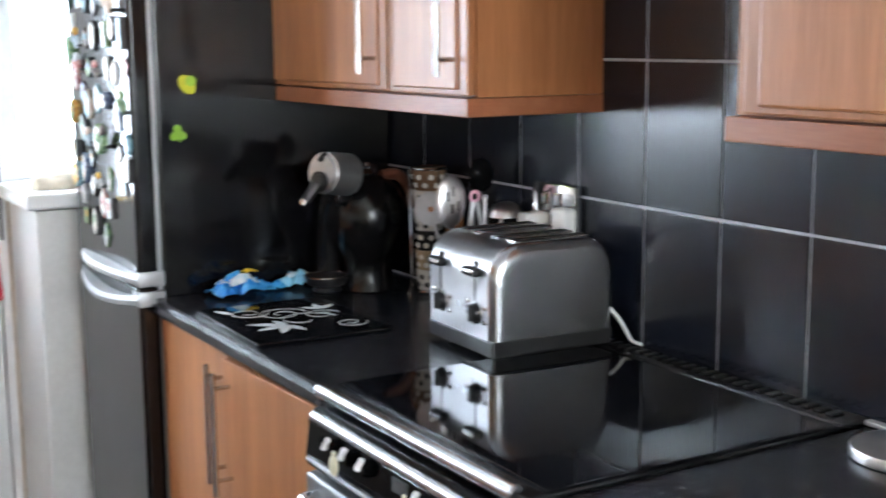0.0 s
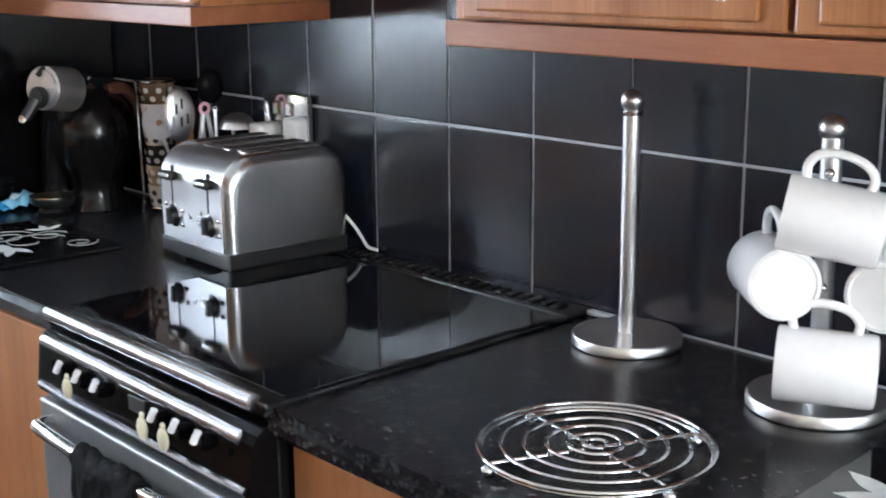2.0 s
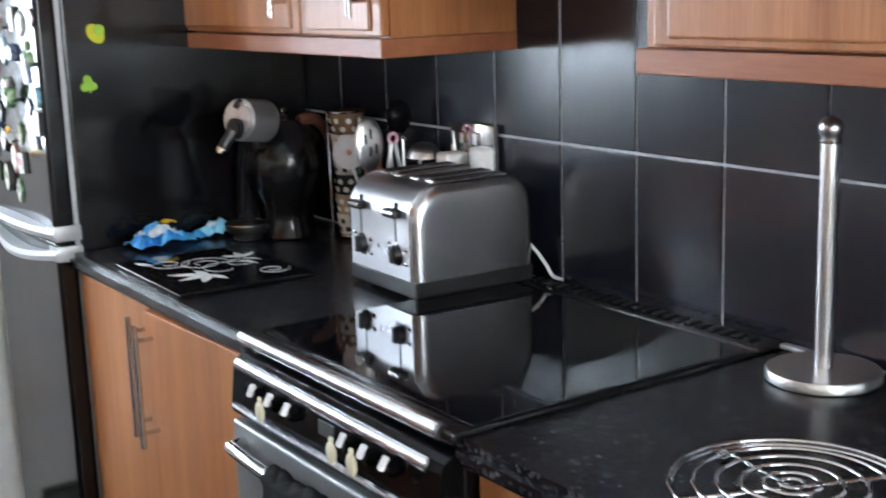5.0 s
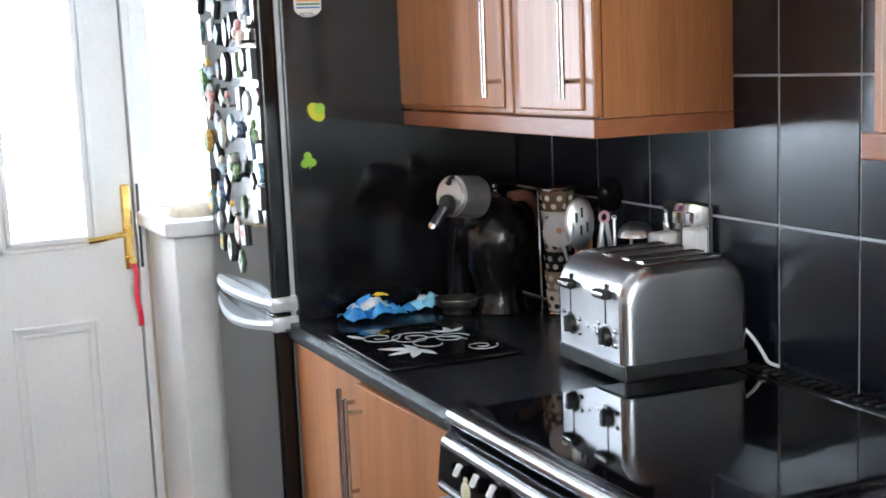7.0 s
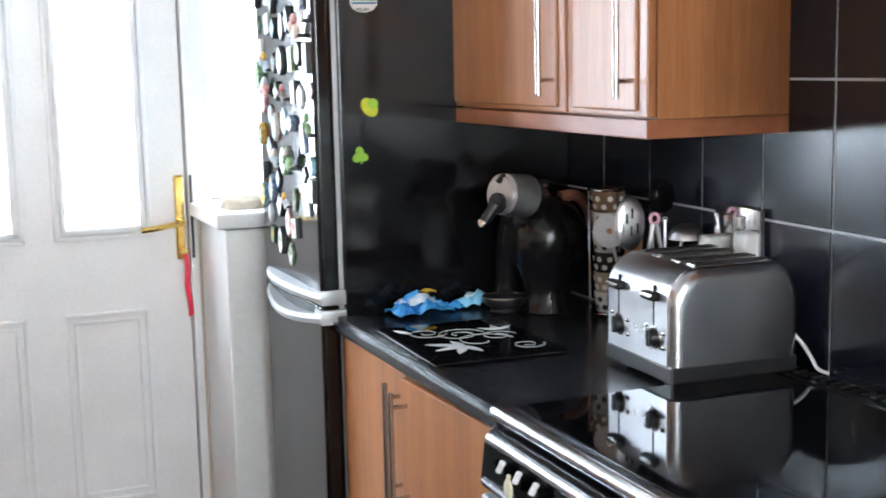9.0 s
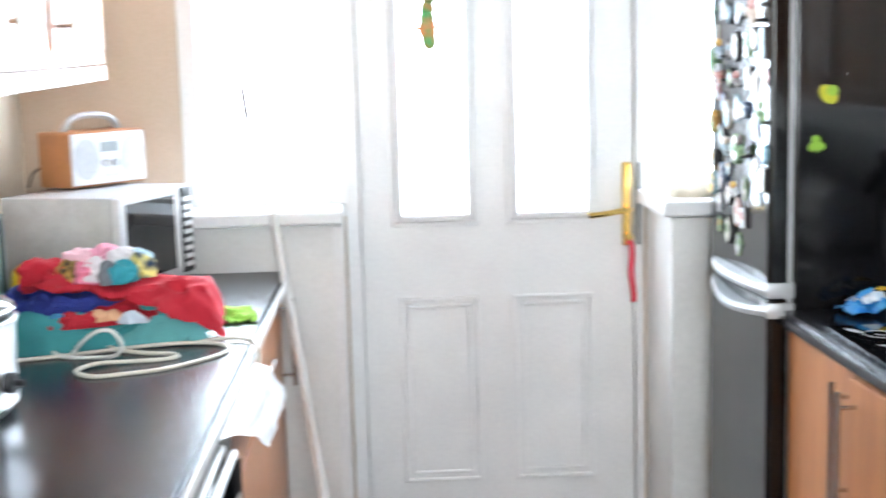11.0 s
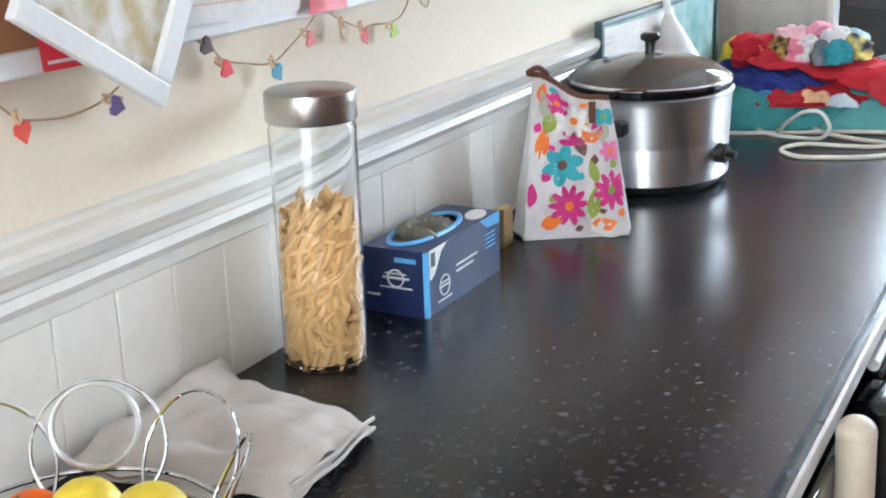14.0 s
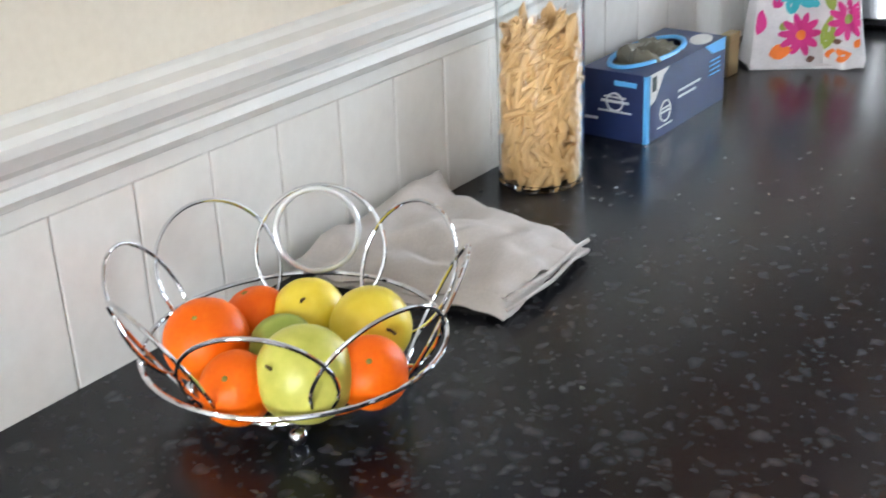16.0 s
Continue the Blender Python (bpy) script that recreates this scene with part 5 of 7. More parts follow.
for col, y_mid in enumerate(y_cols):
    z = 1.765
    while z > z_low[col]:
        w, h = rng.uniform(0.028, 0.046), rng.uniform(0.036, 0.070)
        z -= h / 2
        y = y_mid + rng.uniform(-0.022, 0.022)
        d = rng.choice((0.004, 0.005, 0.008, 0.012))
        kind = rng.choice(("rectangular", "rectangular", "diamond-shaped", "diamond-shaped", "six-sided", "six-sided", "figure"))
        mg = thing("magnet", (fr_front, y, z), "%s souvenir magnet on the fridge door" % kind, "magnet", "fridge magnets")
        ex, ey = Vector((0, -1, 0)), Vector((0, 0, 1))
        ma, mb = rng.choice(pale if rng.random() < 0.25 else faces_), rng.choice(faces_)
        z -= h / 2 + rng.uniform(0.004, 0.050)
        if kind == "figure":
            deep = rng.uniform(0.012, 0.022)
            low = ball((-deep * 0.8, 0, -h * 0.22), w * 0.36, stretch=(0.6, 1, 1.25), seg=14)
            ball((-deep * 1.3, w * 0.2, -h * 0.05), w * 0.20, bm=low, stretch=(0.7, 1, 1.4), seg=10)
            part("shape", low, ma, mg, smooth=True)
            part("cap", ball((-deep, 0, h * 0.26), w * 0.27, stretch=(0.7, 1, 1.1), seg=12), mb, mg, smooth=True)
            part("foot", boxed(-deep * 0.9, 0, -w * 0.34, w * 0.34, -h * 0.5, -h * 0.34, 0.003), dark_edge, mg)
            continue
        if kind == "rectangular":
            a = rng.uniform(-0.18, 0.18)
            outl = [(u * math.cos(a) - v * math.sin(a), u * math.sin(a) + v * math.cos(a)) for u, v in ((-w / 2, -h / 2), (w / 2, -h / 2), (w / 2, h / 2), (-w / 2, h / 2))]
        else:
            outl = ellipse(w * 0.55, h * 0.53, {"oval": 20, "diamond-shaped": 4, "six-sided": 6}[kind], 0) if kind != "six-sided" else [(u * w, v * h) for u, v in ((-0.5, -0.24), (0, -0.52), (0.5, -0.24), (0.5, 0.24), (0, 0.52), (-0.5, 0.24))]
        part("shape", prism(outl, (0, 0, 0), ex, ey, d), dark_edge if rng.random() < 0.65 else mb, mg)
        pic = part("picture", prism([(u * 0.93, v * 0.93) for u, v in outl], (-d + 0.0002, 0, 0), ex, ey, 0.0012), ma, mg)
        part("print", prism([(u * 0.6, v * 0.34 + h * 0.08) for u, v in outl], (-d - 0.0008, 0, 0), ex, ey, 0.0006), mb, pic)

# sill clutter beside the fridge
crumpled("cleaning_cloth", 0.85, 3.40, 1.092, 0.09, 0.05, 0.03, 3, plain("white_cloth", (0.62, 0.55, 0.43), 0.9, bump=0.3), "crumpled white cloth on the window sill", "cloth")
crumpled("sponge", 0.90, 3.42, 1.119, 0.022, 0.016, 0.025, 5, YELLOW, "yellow sponge lying on a cloth", "sponge")

# ---- things on the left-hand worktop ----
def fruit_bowl():
    c = Vector((-0.748, 0.640, TOPZ))
    t = thing("fruit_bowl", c, "chrome wire fruit bowl of looped rings", "fruit bowl")
    part("base_ring", tube(circle((0, 0, 0.0165), 0.050, UP, 48), 0.0024, closed=True), CHROME, t, smooth=True)
    for r, z in ((0.084, 0.021), (0.121, 0.046)):
        part("hoop", tube(circle((0, 0, z), r, UP, 56), 0.0022, closed=True), CHROME, t, smooth=True)
    for k in range(4):
        a = math.pi / 2 * k + 0.74
        part("foot", ball((0.084 * math.cos(a), 0.084 * math.sin(a), 0.0075), 0.0075, seg=16), CHROME, t, smooth=True)
        part("leg", rod((0.084 * math.cos(a), 0.084 * math.sin(a), 0.010), (0.084 * math.cos(a), 0.084 * math.sin(a), 0.022), 0.0024, seg=8), CHROME, t)
    for k in range(8):
        a = 2 * math.pi * k / 8 + 0.54
        d = Vector((math.cos(a), math.sin(a), 0))
        n = (d * math.cos(radians(28)) - UP * math.sin(radians(28)))
        part("loop", tube(circle(d * 0.114 + UP * 0.071, 0.057, n, 48), 0.0018, closed=True), CHROME, t, "round chrome loop", True)
        lo = d * 0.094 + UP * 0.022
        part("stay", tube([d * 0.050 + UP * 0.0165, d * 0.070 + UP * 0.020, lo], 0.0022, smooth_steps=4), CHROME, t, smooth=True)
    a = math.radians(128)
    d = Vector((math.cos(a), math.sin(a), 0))
    part("carry_ring", tube(circle((-0.066, 0.104, 0.086), 0.036, d * 0.88 - UP * 0.3, 44), 0.0026, closed=True), plain("white_enamel", (0.72, 0.74, 0.74), 0.2, metal=0.5), t, "small pale ring", True)
    return c


bowl_at = fruit_bowl()


def fruit(name, off, r, material, label, category, stretch=(1, 1, 1), lean=(0, 0, 0), stalk=True, seed=0):
    t = new(name)
    t.matrix_world = Matrix.Translation(bowl_at + Vector(off)) @ pose(0, 0, 0, *lean)
    tagged(t, label, category, "fruit in the bowl")
    bm = ball((0, 0, 0), r, seg=36, stretch=stretch)
    for v in bm.verts:
        p = v.co / r
        dent = 0.10 * math.exp(-((p.x ** 2 + p.y ** 2) / 0.06)) if p.z > 0 else 0.05 * math.exp(-((p.x ** 2 + p.y ** 2) / 0.05))
        v.co *= 1 - dent + 0.025 * noise.noise(p * 1.6 + Vector((seed, 0, 0)))
    part("flesh", bm, material, t, smooth=True)
    if stalk == "eye":
        part("eye", ball((0, 0, r * stretch[2] * 0.90), 0.0026, stretch=(1, 1, 0.5), seg=8), plain("fruit_eye", (0.26, 0.22, 0.05), 0.7), t)
    elif stalk:
        part("stalk", tube([(0, 0, r * stretch[2] * 0.86), (0.001, 0.001, r * stretch[2] * 1.0), (0.004, 0.002, r * stretch[2] * 1.14)], 0.0013, smooth_steps=3), STALK, t)


OL = "ripe orange in the wire fruit bowl"
fruit("orange", (-0.043, -0.054, 0.056), 0.0345, ORANGE, OL, "orange", (1, 1, 0.93), (25, 10, 0), "eye", 1)
fruit("orange", (-0.045, 0.004, 0.050), 0.0275, ORANGE, OL, "orange", (1, 1, 0.95), (10, -20, 0), "eye", 2)
fruit("orange", (0.020, -0.084, 0.048), 0.0285, ORANGE, OL, "orange", (1, 1, 0.95), (40, 20, 0), "eye", 3)
fruit("orange", (0.092, -0.016, 0.051), 0.0285, ORANGE, OL, "orange", (1, 1, 0.95), (30, 30, 0), "eye", 4)
fruit("apple", (-0.008, 0.026, 0.053), 0.0310, LEMON, "yellow apple with a dark stalk in the bowl", "apple", (1, 1, 0.95), (35, 20, 0), True, 5)
fruit("apple", (0.052, 0.033, 0.056), 0.0330, LEMON, "yellow apple with a dark stalk in the bowl", "apple", (1, 1, 0.95), (20, 70, 0), True, 6)
fruit("apple", (0.060, -0.052, 0.057), 0.0375, GREENPEEL, "pale green-yellow apple in the bowl", "apple", (1, 1, 0.98), (60, -15, 0), True, 7)
fruit("apple", (0.004, -0.018, 0.048), 0.0265, mat("green_peel", (0.26, 0.34, 0.05), (0.4, 0.46, 0.1), rough=0.4, scale=9), "small green apple in the bowl", "apple", (1, 1, 0.95), (20, 10, 0), False, 8)


# folded linen cloth with loose corners
def napkin_layer(z, corners, seed, lift):
    a, b, c, d = [Vector((*p, 0)) for p in corners]

    def s(u, v):
        p = (a * (1 - u) + b * u) * (1 - v) + (d * (1 - u) + c * u) * v
        n1 = noise.noise(Vector((p.x * 14, p.y * 14, seed)))
        n2 = noise.noise(Vector((p.x * 34, p.y * 30, seed + 5)))
        edge = min(u, 1 - u, v, 1 - v)
        zz = z + 0.011 * n1 + 0.008 * n2 - 0.012 * abs(noise.noise(Vector((p.x * 22, p.y * 18, seed + 2)))) + 0.012 * math.sin(math.pi * u) * math.sin(math.pi * v)
        near = max(0.0, (-0.855 - p.x) / 0.04)
        zz += lift * near
        return Vector((max(p.x, -0.886) + 0.006 * n2, p.y + 0.006 * n1, max(0.0012, zz - 0.008 * max(0, 0.06 - edge) / 0.06)))
    return sheet(s, 44, 40, 0.003)


napkin = thing("napkin", (0, 0, TOPZ), "crumpled pale grey linen napkin, loosely folded", "napkin")
part("lower_fold", napkin_layer(0.006, [(-0.872, 0.790), (-0.690, 0.835), (-0.690, 0.965), (-0.884, 0.995)], 2, 0.012), LINEN, napkin, smooth=True)
part("middle_fold", napkin_layer(0.014, [(-0.878, 0.782), (-0.672, 0.822), (-0.686, 0.972), (-0.888, 1.000)], 6, 0.018), LINEN, napkin, smooth=True)
part("upper_fold", napkin_layer(0.022, [(-0.882, 0.775), (-0.680, 0.832), (-0.680, 0.980), (-0.890, 1.010)], 9, 0.028), LINEN, napkin, smooth=True)
for zz in (0.010, 0.020):
    part("hem", tube([(-0.673, 0.826, zz), (-0.668, 0.86, zz + 0.004), (-0.672, 0.90, zz), (-0.676, 0.94, zz + 0.003), (-0.679, 0.975, zz)], 0.0022, smooth_steps=5), LINEN, napkin, smooth=True)


# tall glass jar of dry pasta
JAR = (-0.834, 1.132)
LIDSTEEL = mat("satin_lid_steel", (0.50, 0.48, 0.46), (0.62, 0.60, 0.58), rough=0.28, metal=1.0, scale=3, fine=60, stretch=(0.4, 0.4, 8), spread=0.05)
jar = thing("storage_jar", (*JAR, TOPZ), "tall glass storage jar with a brushed steel lid", "jar")
part("glass_body", lathe([(0, 0.0), (0.044, 0.0), (0.0475, 0.003), (0.048, 0.010), (0.048, 0.268), (0.0455, 0.275), (0.0455, 0.285), (0.0435, 0.285), (0.0435, 0.274), (0.0455, 0.266), (0.0455, 0.008), (0.042, 0.005), (0, 0.005)], 64), GLASS, jar, "clear glass cylinder", True).visible_shadow = False
part("lid", lathe([(0, 0.3095), (0.046, 0.3095), (0.0495, 0.307), (0.0500, 0.303), (0.0500, 0.278), (0.0490, 0.276), (0.0470, 0.276), (0.0470, 0.2855), (0, 0.2855)], 64), LIDSTEEL, jar, "brushed steel screw lid", True)


def penne(count, r_in, z0, z1):
    rg = random.Random(11)
    verts, faces = [], []
    n = 7

    def piece(p, d, length, rad):
        d = d.normalized()
        a = d.orthogonal().normalized()
        b = d.cross(a)
        k0 = len(verts)
        slant = rg.uniform(0.6, 1.2)
        for ring, (s, rr) in enumerate(((-1, rad), (1, rad), (1, rad * 0.6), (0.6, rad * 0.6))):
            for j in range(n):
                w = 2 * math.pi * j / n
                verts.append(p + d * (s * length / 2 + slant * rr * math.cos(w)) + rr * (math.cos(w) * a + math.sin(w) * b))
        for ring in range(3):
            for j in range(n):
                q = (j + 1) % n
                faces.append((k0 + ring * n + j, k0 + ring * n + q, k0 + (ring + 1) * n + q, k0 + (ring + 1) * n + j))
        faces.append(tuple(k0 + 3 * n + j for j in range(n)))
        faces.append(tuple(k0 + n - 1 - j for j in range(n)))

    for k in range(count):
        ang, z = rg.uniform(0, 2 * math.pi), z0 + (z1 - z0) * (k + rg.random()) / count
        top = z > z1 - 0.02
        rr = (r_in - 0.0055) * (math.sqrt(rg.random()) if top else rg.uniform(0.86, 1.0))
        p = Vector((rr * math.cos(ang), rr * math.sin(ang), z))
        tang = Vector((-math.sin(ang), math.cos(ang), 0))
        lean = rg.gauss(0, 0.55) if z < z0 + 0.6 * (z1 - z0) else rg.gauss(0.8, 0.5)
        d = UP * math.cos(lean) + tang * math.sin(lean) + Vector((rg.gauss(0, 0.12), rg.gauss(0, 0.12), 0))
        length = rg.uniform(0.026, 0.036)
        if p.z - length / 2 < z0 - 0.006:
            p.z = z0 + length / 2 - 0.004
        piece(p, d, length, rg.uniform(0.0041, 0.0050))
    me = bpy.data.meshes.new("pasta")
    me.from_pydata([tuple(v) for v in verts], [], faces)
    return me


pasta_me = penne(450, 0.0448, 0.008, 0.176)
pasta_me.materials.append(PASTA)
pasta = new("pasta", pasta_me)
pasta.location = (*JAR, TOPZ)
tagged(pasta, "dry penne pasta filling the glass jar", "pasta", kind="stuff")
part("pasta_heap", lathe([(0, 0.006), (0.031, 0.006), (0.031, 0.152), (0.02, 0.160), (0, 0.162)], 24), PASTA, pasta)


# box of disposable gloves
def glove_box():
    t = thing("glove_box", (-0.832, 1.395, TOPZ), "navy blue cardboard box of disposable gloves, open oval top", "box", turn=0)
    w, l, h = 0.044, 0.105, 0.083
    for a in ((-w, w, -l, l, 0, 0.002), (-w, -w + 0.0015, -l, l, 0.002, h), (w - 0.0015, w, -l, l, 0.002, h), (-w + 0.0015, w - 0.0015, -l, -l + 0.0015, 0.002, h), (-w + 0.0015, w - 0.0015, l - 0.0015, l, 0.002, h)):
        part("carton_panel", boxed(*a), NAVYBOX, t)
    # lid with an oval opening
    n = 48
    bm = bmesh.new()
    outer, inner = [], []
    for k in range(n):
        a = 2 * math.pi * k / n
        cx, cy = math.cos(a), math.sin(a)
        m_ = max(abs(cx), abs(cy))
        outer.append((w * cx / m_, l * cy / m_))
        inner.append((0.026 * cx - 0.006, 0.072 * cy - 0.012))
    for z0, z1 in ((h, h + 0.0015),):
        vo, vi = [bm.verts.new((*p, z1)) for p in outer], [bm.verts.new((*p, z1)) for p in inner]
        uo, ui = [bm.verts.new((*p, z0)) for p in outer], [bm.verts.new((*p, z0)) for p in inner]
        for k in range(n):
            q = (k + 1) % n
            bm.faces.new((vo[k], vo[q], vi[q], vi[k]))
            bm.faces.new((uo[k], ui[k], ui[q], uo[q]))
            bm.faces.new((vo[k], uo[k], uo[q], vo[q]))
            bm.faces.new((vi[k], vi[q], ui[q], ui[k]))
    part("lid", bm, NAVYBOX, t)
    bm = bmesh.new()
    pts = [(0.031 * math.cos(a) - 0.006, 0.078 * math.sin(a) - 0.012, h + 0.002) for a in [2 * math.pi * k / 48 for k in range(48)]]
    part("opening_border", tube(pts, 0.0036, closed=True, seg=6), SKYBLUE, t, "sky blue border round the opening")
    part("glove", lump(0.026, 0.066, 0.024, 3.3, 0, 0.5, 38, 0.8, (-0.006, -0.012, 0.056)), plain("clear_film", (0.17, 0.16, 0.12), 0.3), t, "thin grey gloves in the opening", True)
    # printed panels
    ex, ey = Vector((0, 1, 0)), UP
    side = Vector((w, -l, 0))
    part("corner_stripe", boxed(w - 0.004, w + 0.0006, -l - 0.0006, -l + 0.007, 0, h + 0.001), SKYBLUE, t, "sky blue corner stripe")
    part("white_flash", prism([(0.009, 0.084), (0.055, 0.084), (0.040, 0.076), (0.030, 0.062), (0.020, 0.050), (0.009, 0.046)], side, ex, ey, 0.0005), PAPER, t, "white printed flash")
    part("size_tag", prism([(0.150, 0.084), (0.209, 0.084), (0.209, 0.068), (0.172, 0.070)], side, ex, ey, 0.0005), SKYBLUE, t)
    part("top_flash", prism(ellipse(0.014, 0.026, 20, 0.25, (0.024, 0.074)), (0, 0, h + 0.0015), (1, 0, 0), (0, 1, 0), 0.0005), PAPER, t)
    bars(t, side, ex, ey, [(0.080, 0.044 - 0.008 * k, 0.060 - 0.012 * k, 0.003) for k in range(2)], INKWHITE)
    ring = [(side + ex * (0.047 + 0.013 * math.cos(a)) + ey * (0.030 + 0.013 * math.sin(a)) + Vector((0.0003, 0, 0))) for a in [2 * math.pi * k / 24 for k in range(24)]]
    part("logo_ring", tube(ring, 0.0012, closed=True, seg=4), INKWHITE, t)
    bars(t, side, ex, ey, [(0.032, 0.028, 0.030, 0.0025), (0.028, 0.011, 0.038, 0.002), (0.036, 0.033, 0.022, 0.002)], INKWHITE)
    bars(t, side, ex, ey, [(0.012, 0.062, 0.011, 0.018)], plain("dark_print", (0.05, 0.07, 0.07), 0.4))
    bars(t, side, ex, ey, [(0.165, 0.060 - 0.006 * k, 0.03, 0.002) for k in range(4)], SKYBLUE)
    end, fx = Vector((-w, -l, 0)), Vector((1, 0, 0))
    ring = [(end + fx * (0.045 + 0.011 * math.cos(a)) + ey * (0.047 + 0.011 * math.sin(a)) + Vector((0, -0.0003, 0))) for a in [2 * math.pi * k / 24 for k in range(24)]]
    part("logo_ring", tube(ring, 0.0014, closed=True, seg=4), INKWHITE, t)
    bars(t, end, fx, ey, [(0.026, 0.046, 0.038, 0.003), (0.022, 0.034, 0.046, 0.002), (0.030, 0.052, 0.030, 0.002)], INKWHITE)
    bars(t, end, fx, ey, [(0.044, 0.068, 0.030, 0.006)], SKYBLUE)
    bars(t, end, fx, ey, [(0.004, 0.022, 0.018, 0.003)], INKWHITE)


glove_box()

tin = thing("spice_tin", (-0.826, 1.603, TOPZ), "small square gold tin", "tin")
part("can", boxed(-0.010, 0.004, -0.016, 0.016, 0, 0.050, 0.002), GOLD, tin)
part("tin_lid", boxed(-0.011, 0.005, -0.017, 0.017, 0.050, 0.060, 0.002), GOLD, tin)


# floral fabric pouch with a brown zip
def floral_bag():
    t = thing("floral_bag", (-0.77, 1.715, TOPZ), "white floral fabric bag with a brown zip", "bag", turn=33)
    W0, W1, D0, D1, H = 0.079, 0.054, 0.044, 0.006, 0.236

    def surf(u, v, side=1):
        bulge = 0.014 * math.sin(math.pi * u) * math.sin(math.pi * min(1, v * 1.1)) + 0.010 * noise.noise(Vector((u * 4, v * 4, 3.0 * side))) - 0.010 * abs(noise.noise(Vector((u * 4 + v * 2, v * 3, 8.0 * side)))) + 0.0015 * noise.noise(Vector((u * 11 - v * 4, v * 9, 2.0)))
        bulge -= 0.014 * math.exp(-((u - 0.68 + 0.25 * v) / 0.075) ** 2) * max(0.0, 1 - v / 0.75)
        bulge += 0.010 * math.exp(-((u - 0.80) / 0.10) ** 2) * max(0.0, 1 - v / 0.9)
        half = W0 + (W1 - W0) * v
        x = (u - 0.5) * 2 * half
        d = D0 + (D1 - D0) * v ** 0.85
        z = H * v + (0.006 * math.sin(5 * u) - 0.034 * u - 0.016 * math.sin(math.pi * u) ** 2) * v ** 4
        if v < 0.06:
            z += 0.006 * (1 - v / 0.06) * (2 * u - 1) ** 4
        return Vector((x, -side * (d + bulge), max(z, 0.001)))
    for side in (1, -1):
        part("panel", sheet(lambda u, v: surf(u, v, side), 32, 40, 0.001), CANVAS, t, "white floral canvas", True)
    for e in (0, 1):
        part("gusset", sheet(lambda u, v: surf(e, v, 1) * (1 - u) + surf(e, v, -1) * u + Vector(((0.010 if e else -0.010) * math.sin(math.pi * u) * (1 - v), 0, 0)), 8, 20, 0.001), CANVAS, t, smooth=True)
    part("bottom", boxed(-W0, W0, -D0, D0, 0.0, 0.004, 0.001), CANVAS, t)
    top = [surf(k / 12, 1.0, 1) + UP * 0.002 for k in range(13)]
    part("zip", tube(top, 0.0042, seg=8), BROWN, t, "brown leather zip edge", True)
    part("zip_pull", boxed(top[9].x - 0.005, top[9].x + 0.005, -0.022, -0.016, top[9].z - 0.036, top[9].z - 0.004, 0.002), BROWN, t)
    part("strap_loop", tube([top[0], top[0] + Vector((-0.010, 0, 0.003)), top[0] + Vector((0.004, 0, 0.010)), top[2] + UP * 0.006, top[2]], 0.004, smooth_steps=5), BROWN, t, smooth=True)

    def decal(name, outline, u0, v0, lift, material):
        bm = bmesh.new()
        ca, cb = sum(a for a, b in outline) / len(outline), sum(b for a, b in outline) / len(outline)

        def on_bag(a, b):
            half = W0 + (W1 - W0) * v0
            u, v = min(max(u0 + a / (2 * half), 0.01), 0.99), min(max(v0 + b / H, 0.02), 0.98)
            return bm.verts.new(surf(u, v, 1) + Vector((0, -lift, 0.1 * lift)))

        rings = [[on_bag(ca + (a - ca) * q, cb + (b - cb) * q) for a, b in outline] for q in (1.0, 0.55)]
        mid, n = on_bag(ca, cb), len(outline)
        for k in range(n):
            q = (k + 1) % n
            bm.faces.new((rings[0][k], rings[0][q], rings[1][q], rings[1][k]))
            bm.faces.new((rings[1][k], rings[1][q], mid))
        part(name, bm, material, t)

    def daisy(u, v, r, petals, tone, heart, spin=0.0):
        for k in range(petals):
            a = 2 * math.pi * k / petals + spin
            decal("petal", ellipse(r * 0.48, r * (1.9 / petals), 10, a, (0.55 * r * math.cos(a), 0.55 * r * math.sin(a))), u, v, 0.0014 + 0.00008 * k, tone)
        decal("flower_heart", ellipse(r * 0.24, r * 0.24, 10), u, v, 0.0028, heart)

    def leaf(u, v, l, w, a, tone):
        o = [(x * math.cos(a) - y * math.sin(a), x * math.sin(a) + y * math.cos(a)) for x, y in leaf_outline(l, w, 6)]
        decal("leaf", o, u, v, 0.0015, tone)

    mag, aqua, org, grn, brn, gry = [plain(n_, c_, 0.7) for n_, c_ in (("magenta_print", (0.62, 0.03, 0.22)), ("aqua_print", (0.04, 0.40, 0.46)), ("orange_print", (0.8, 0.19, 0.03)), ("green_print", (0.28, 0.36, 0.06)), ("brown_print", (0.16, 0.08, 0.06)), ("grey_print", (0.40, 0.42, 0.34)))]
    daisy(0.36, 0.46, 0.031, 6, aqua, brn, 0.3)
    daisy(0.42, 0.21, 0.030, 10, mag, org)
    daisy(0.87, 0.29, 0.029, 10, mag, grn, 0.2)
    daisy(0.88, 0.80, 0.020, 6, aqua, grn)
    daisy(0.30, 0.86, 0.019, 5, mag, org, 0.4)
    daisy(0.90, 0.54, 0.018, 6, plain("pink_print", (0.75, 0.2, 0.4), 0.7), org)
    daisy(0.50, 0.76, 0.028, 9, plain("pale_print", (0.72, 0.72, 0.70), 0.7), org, 0.1)
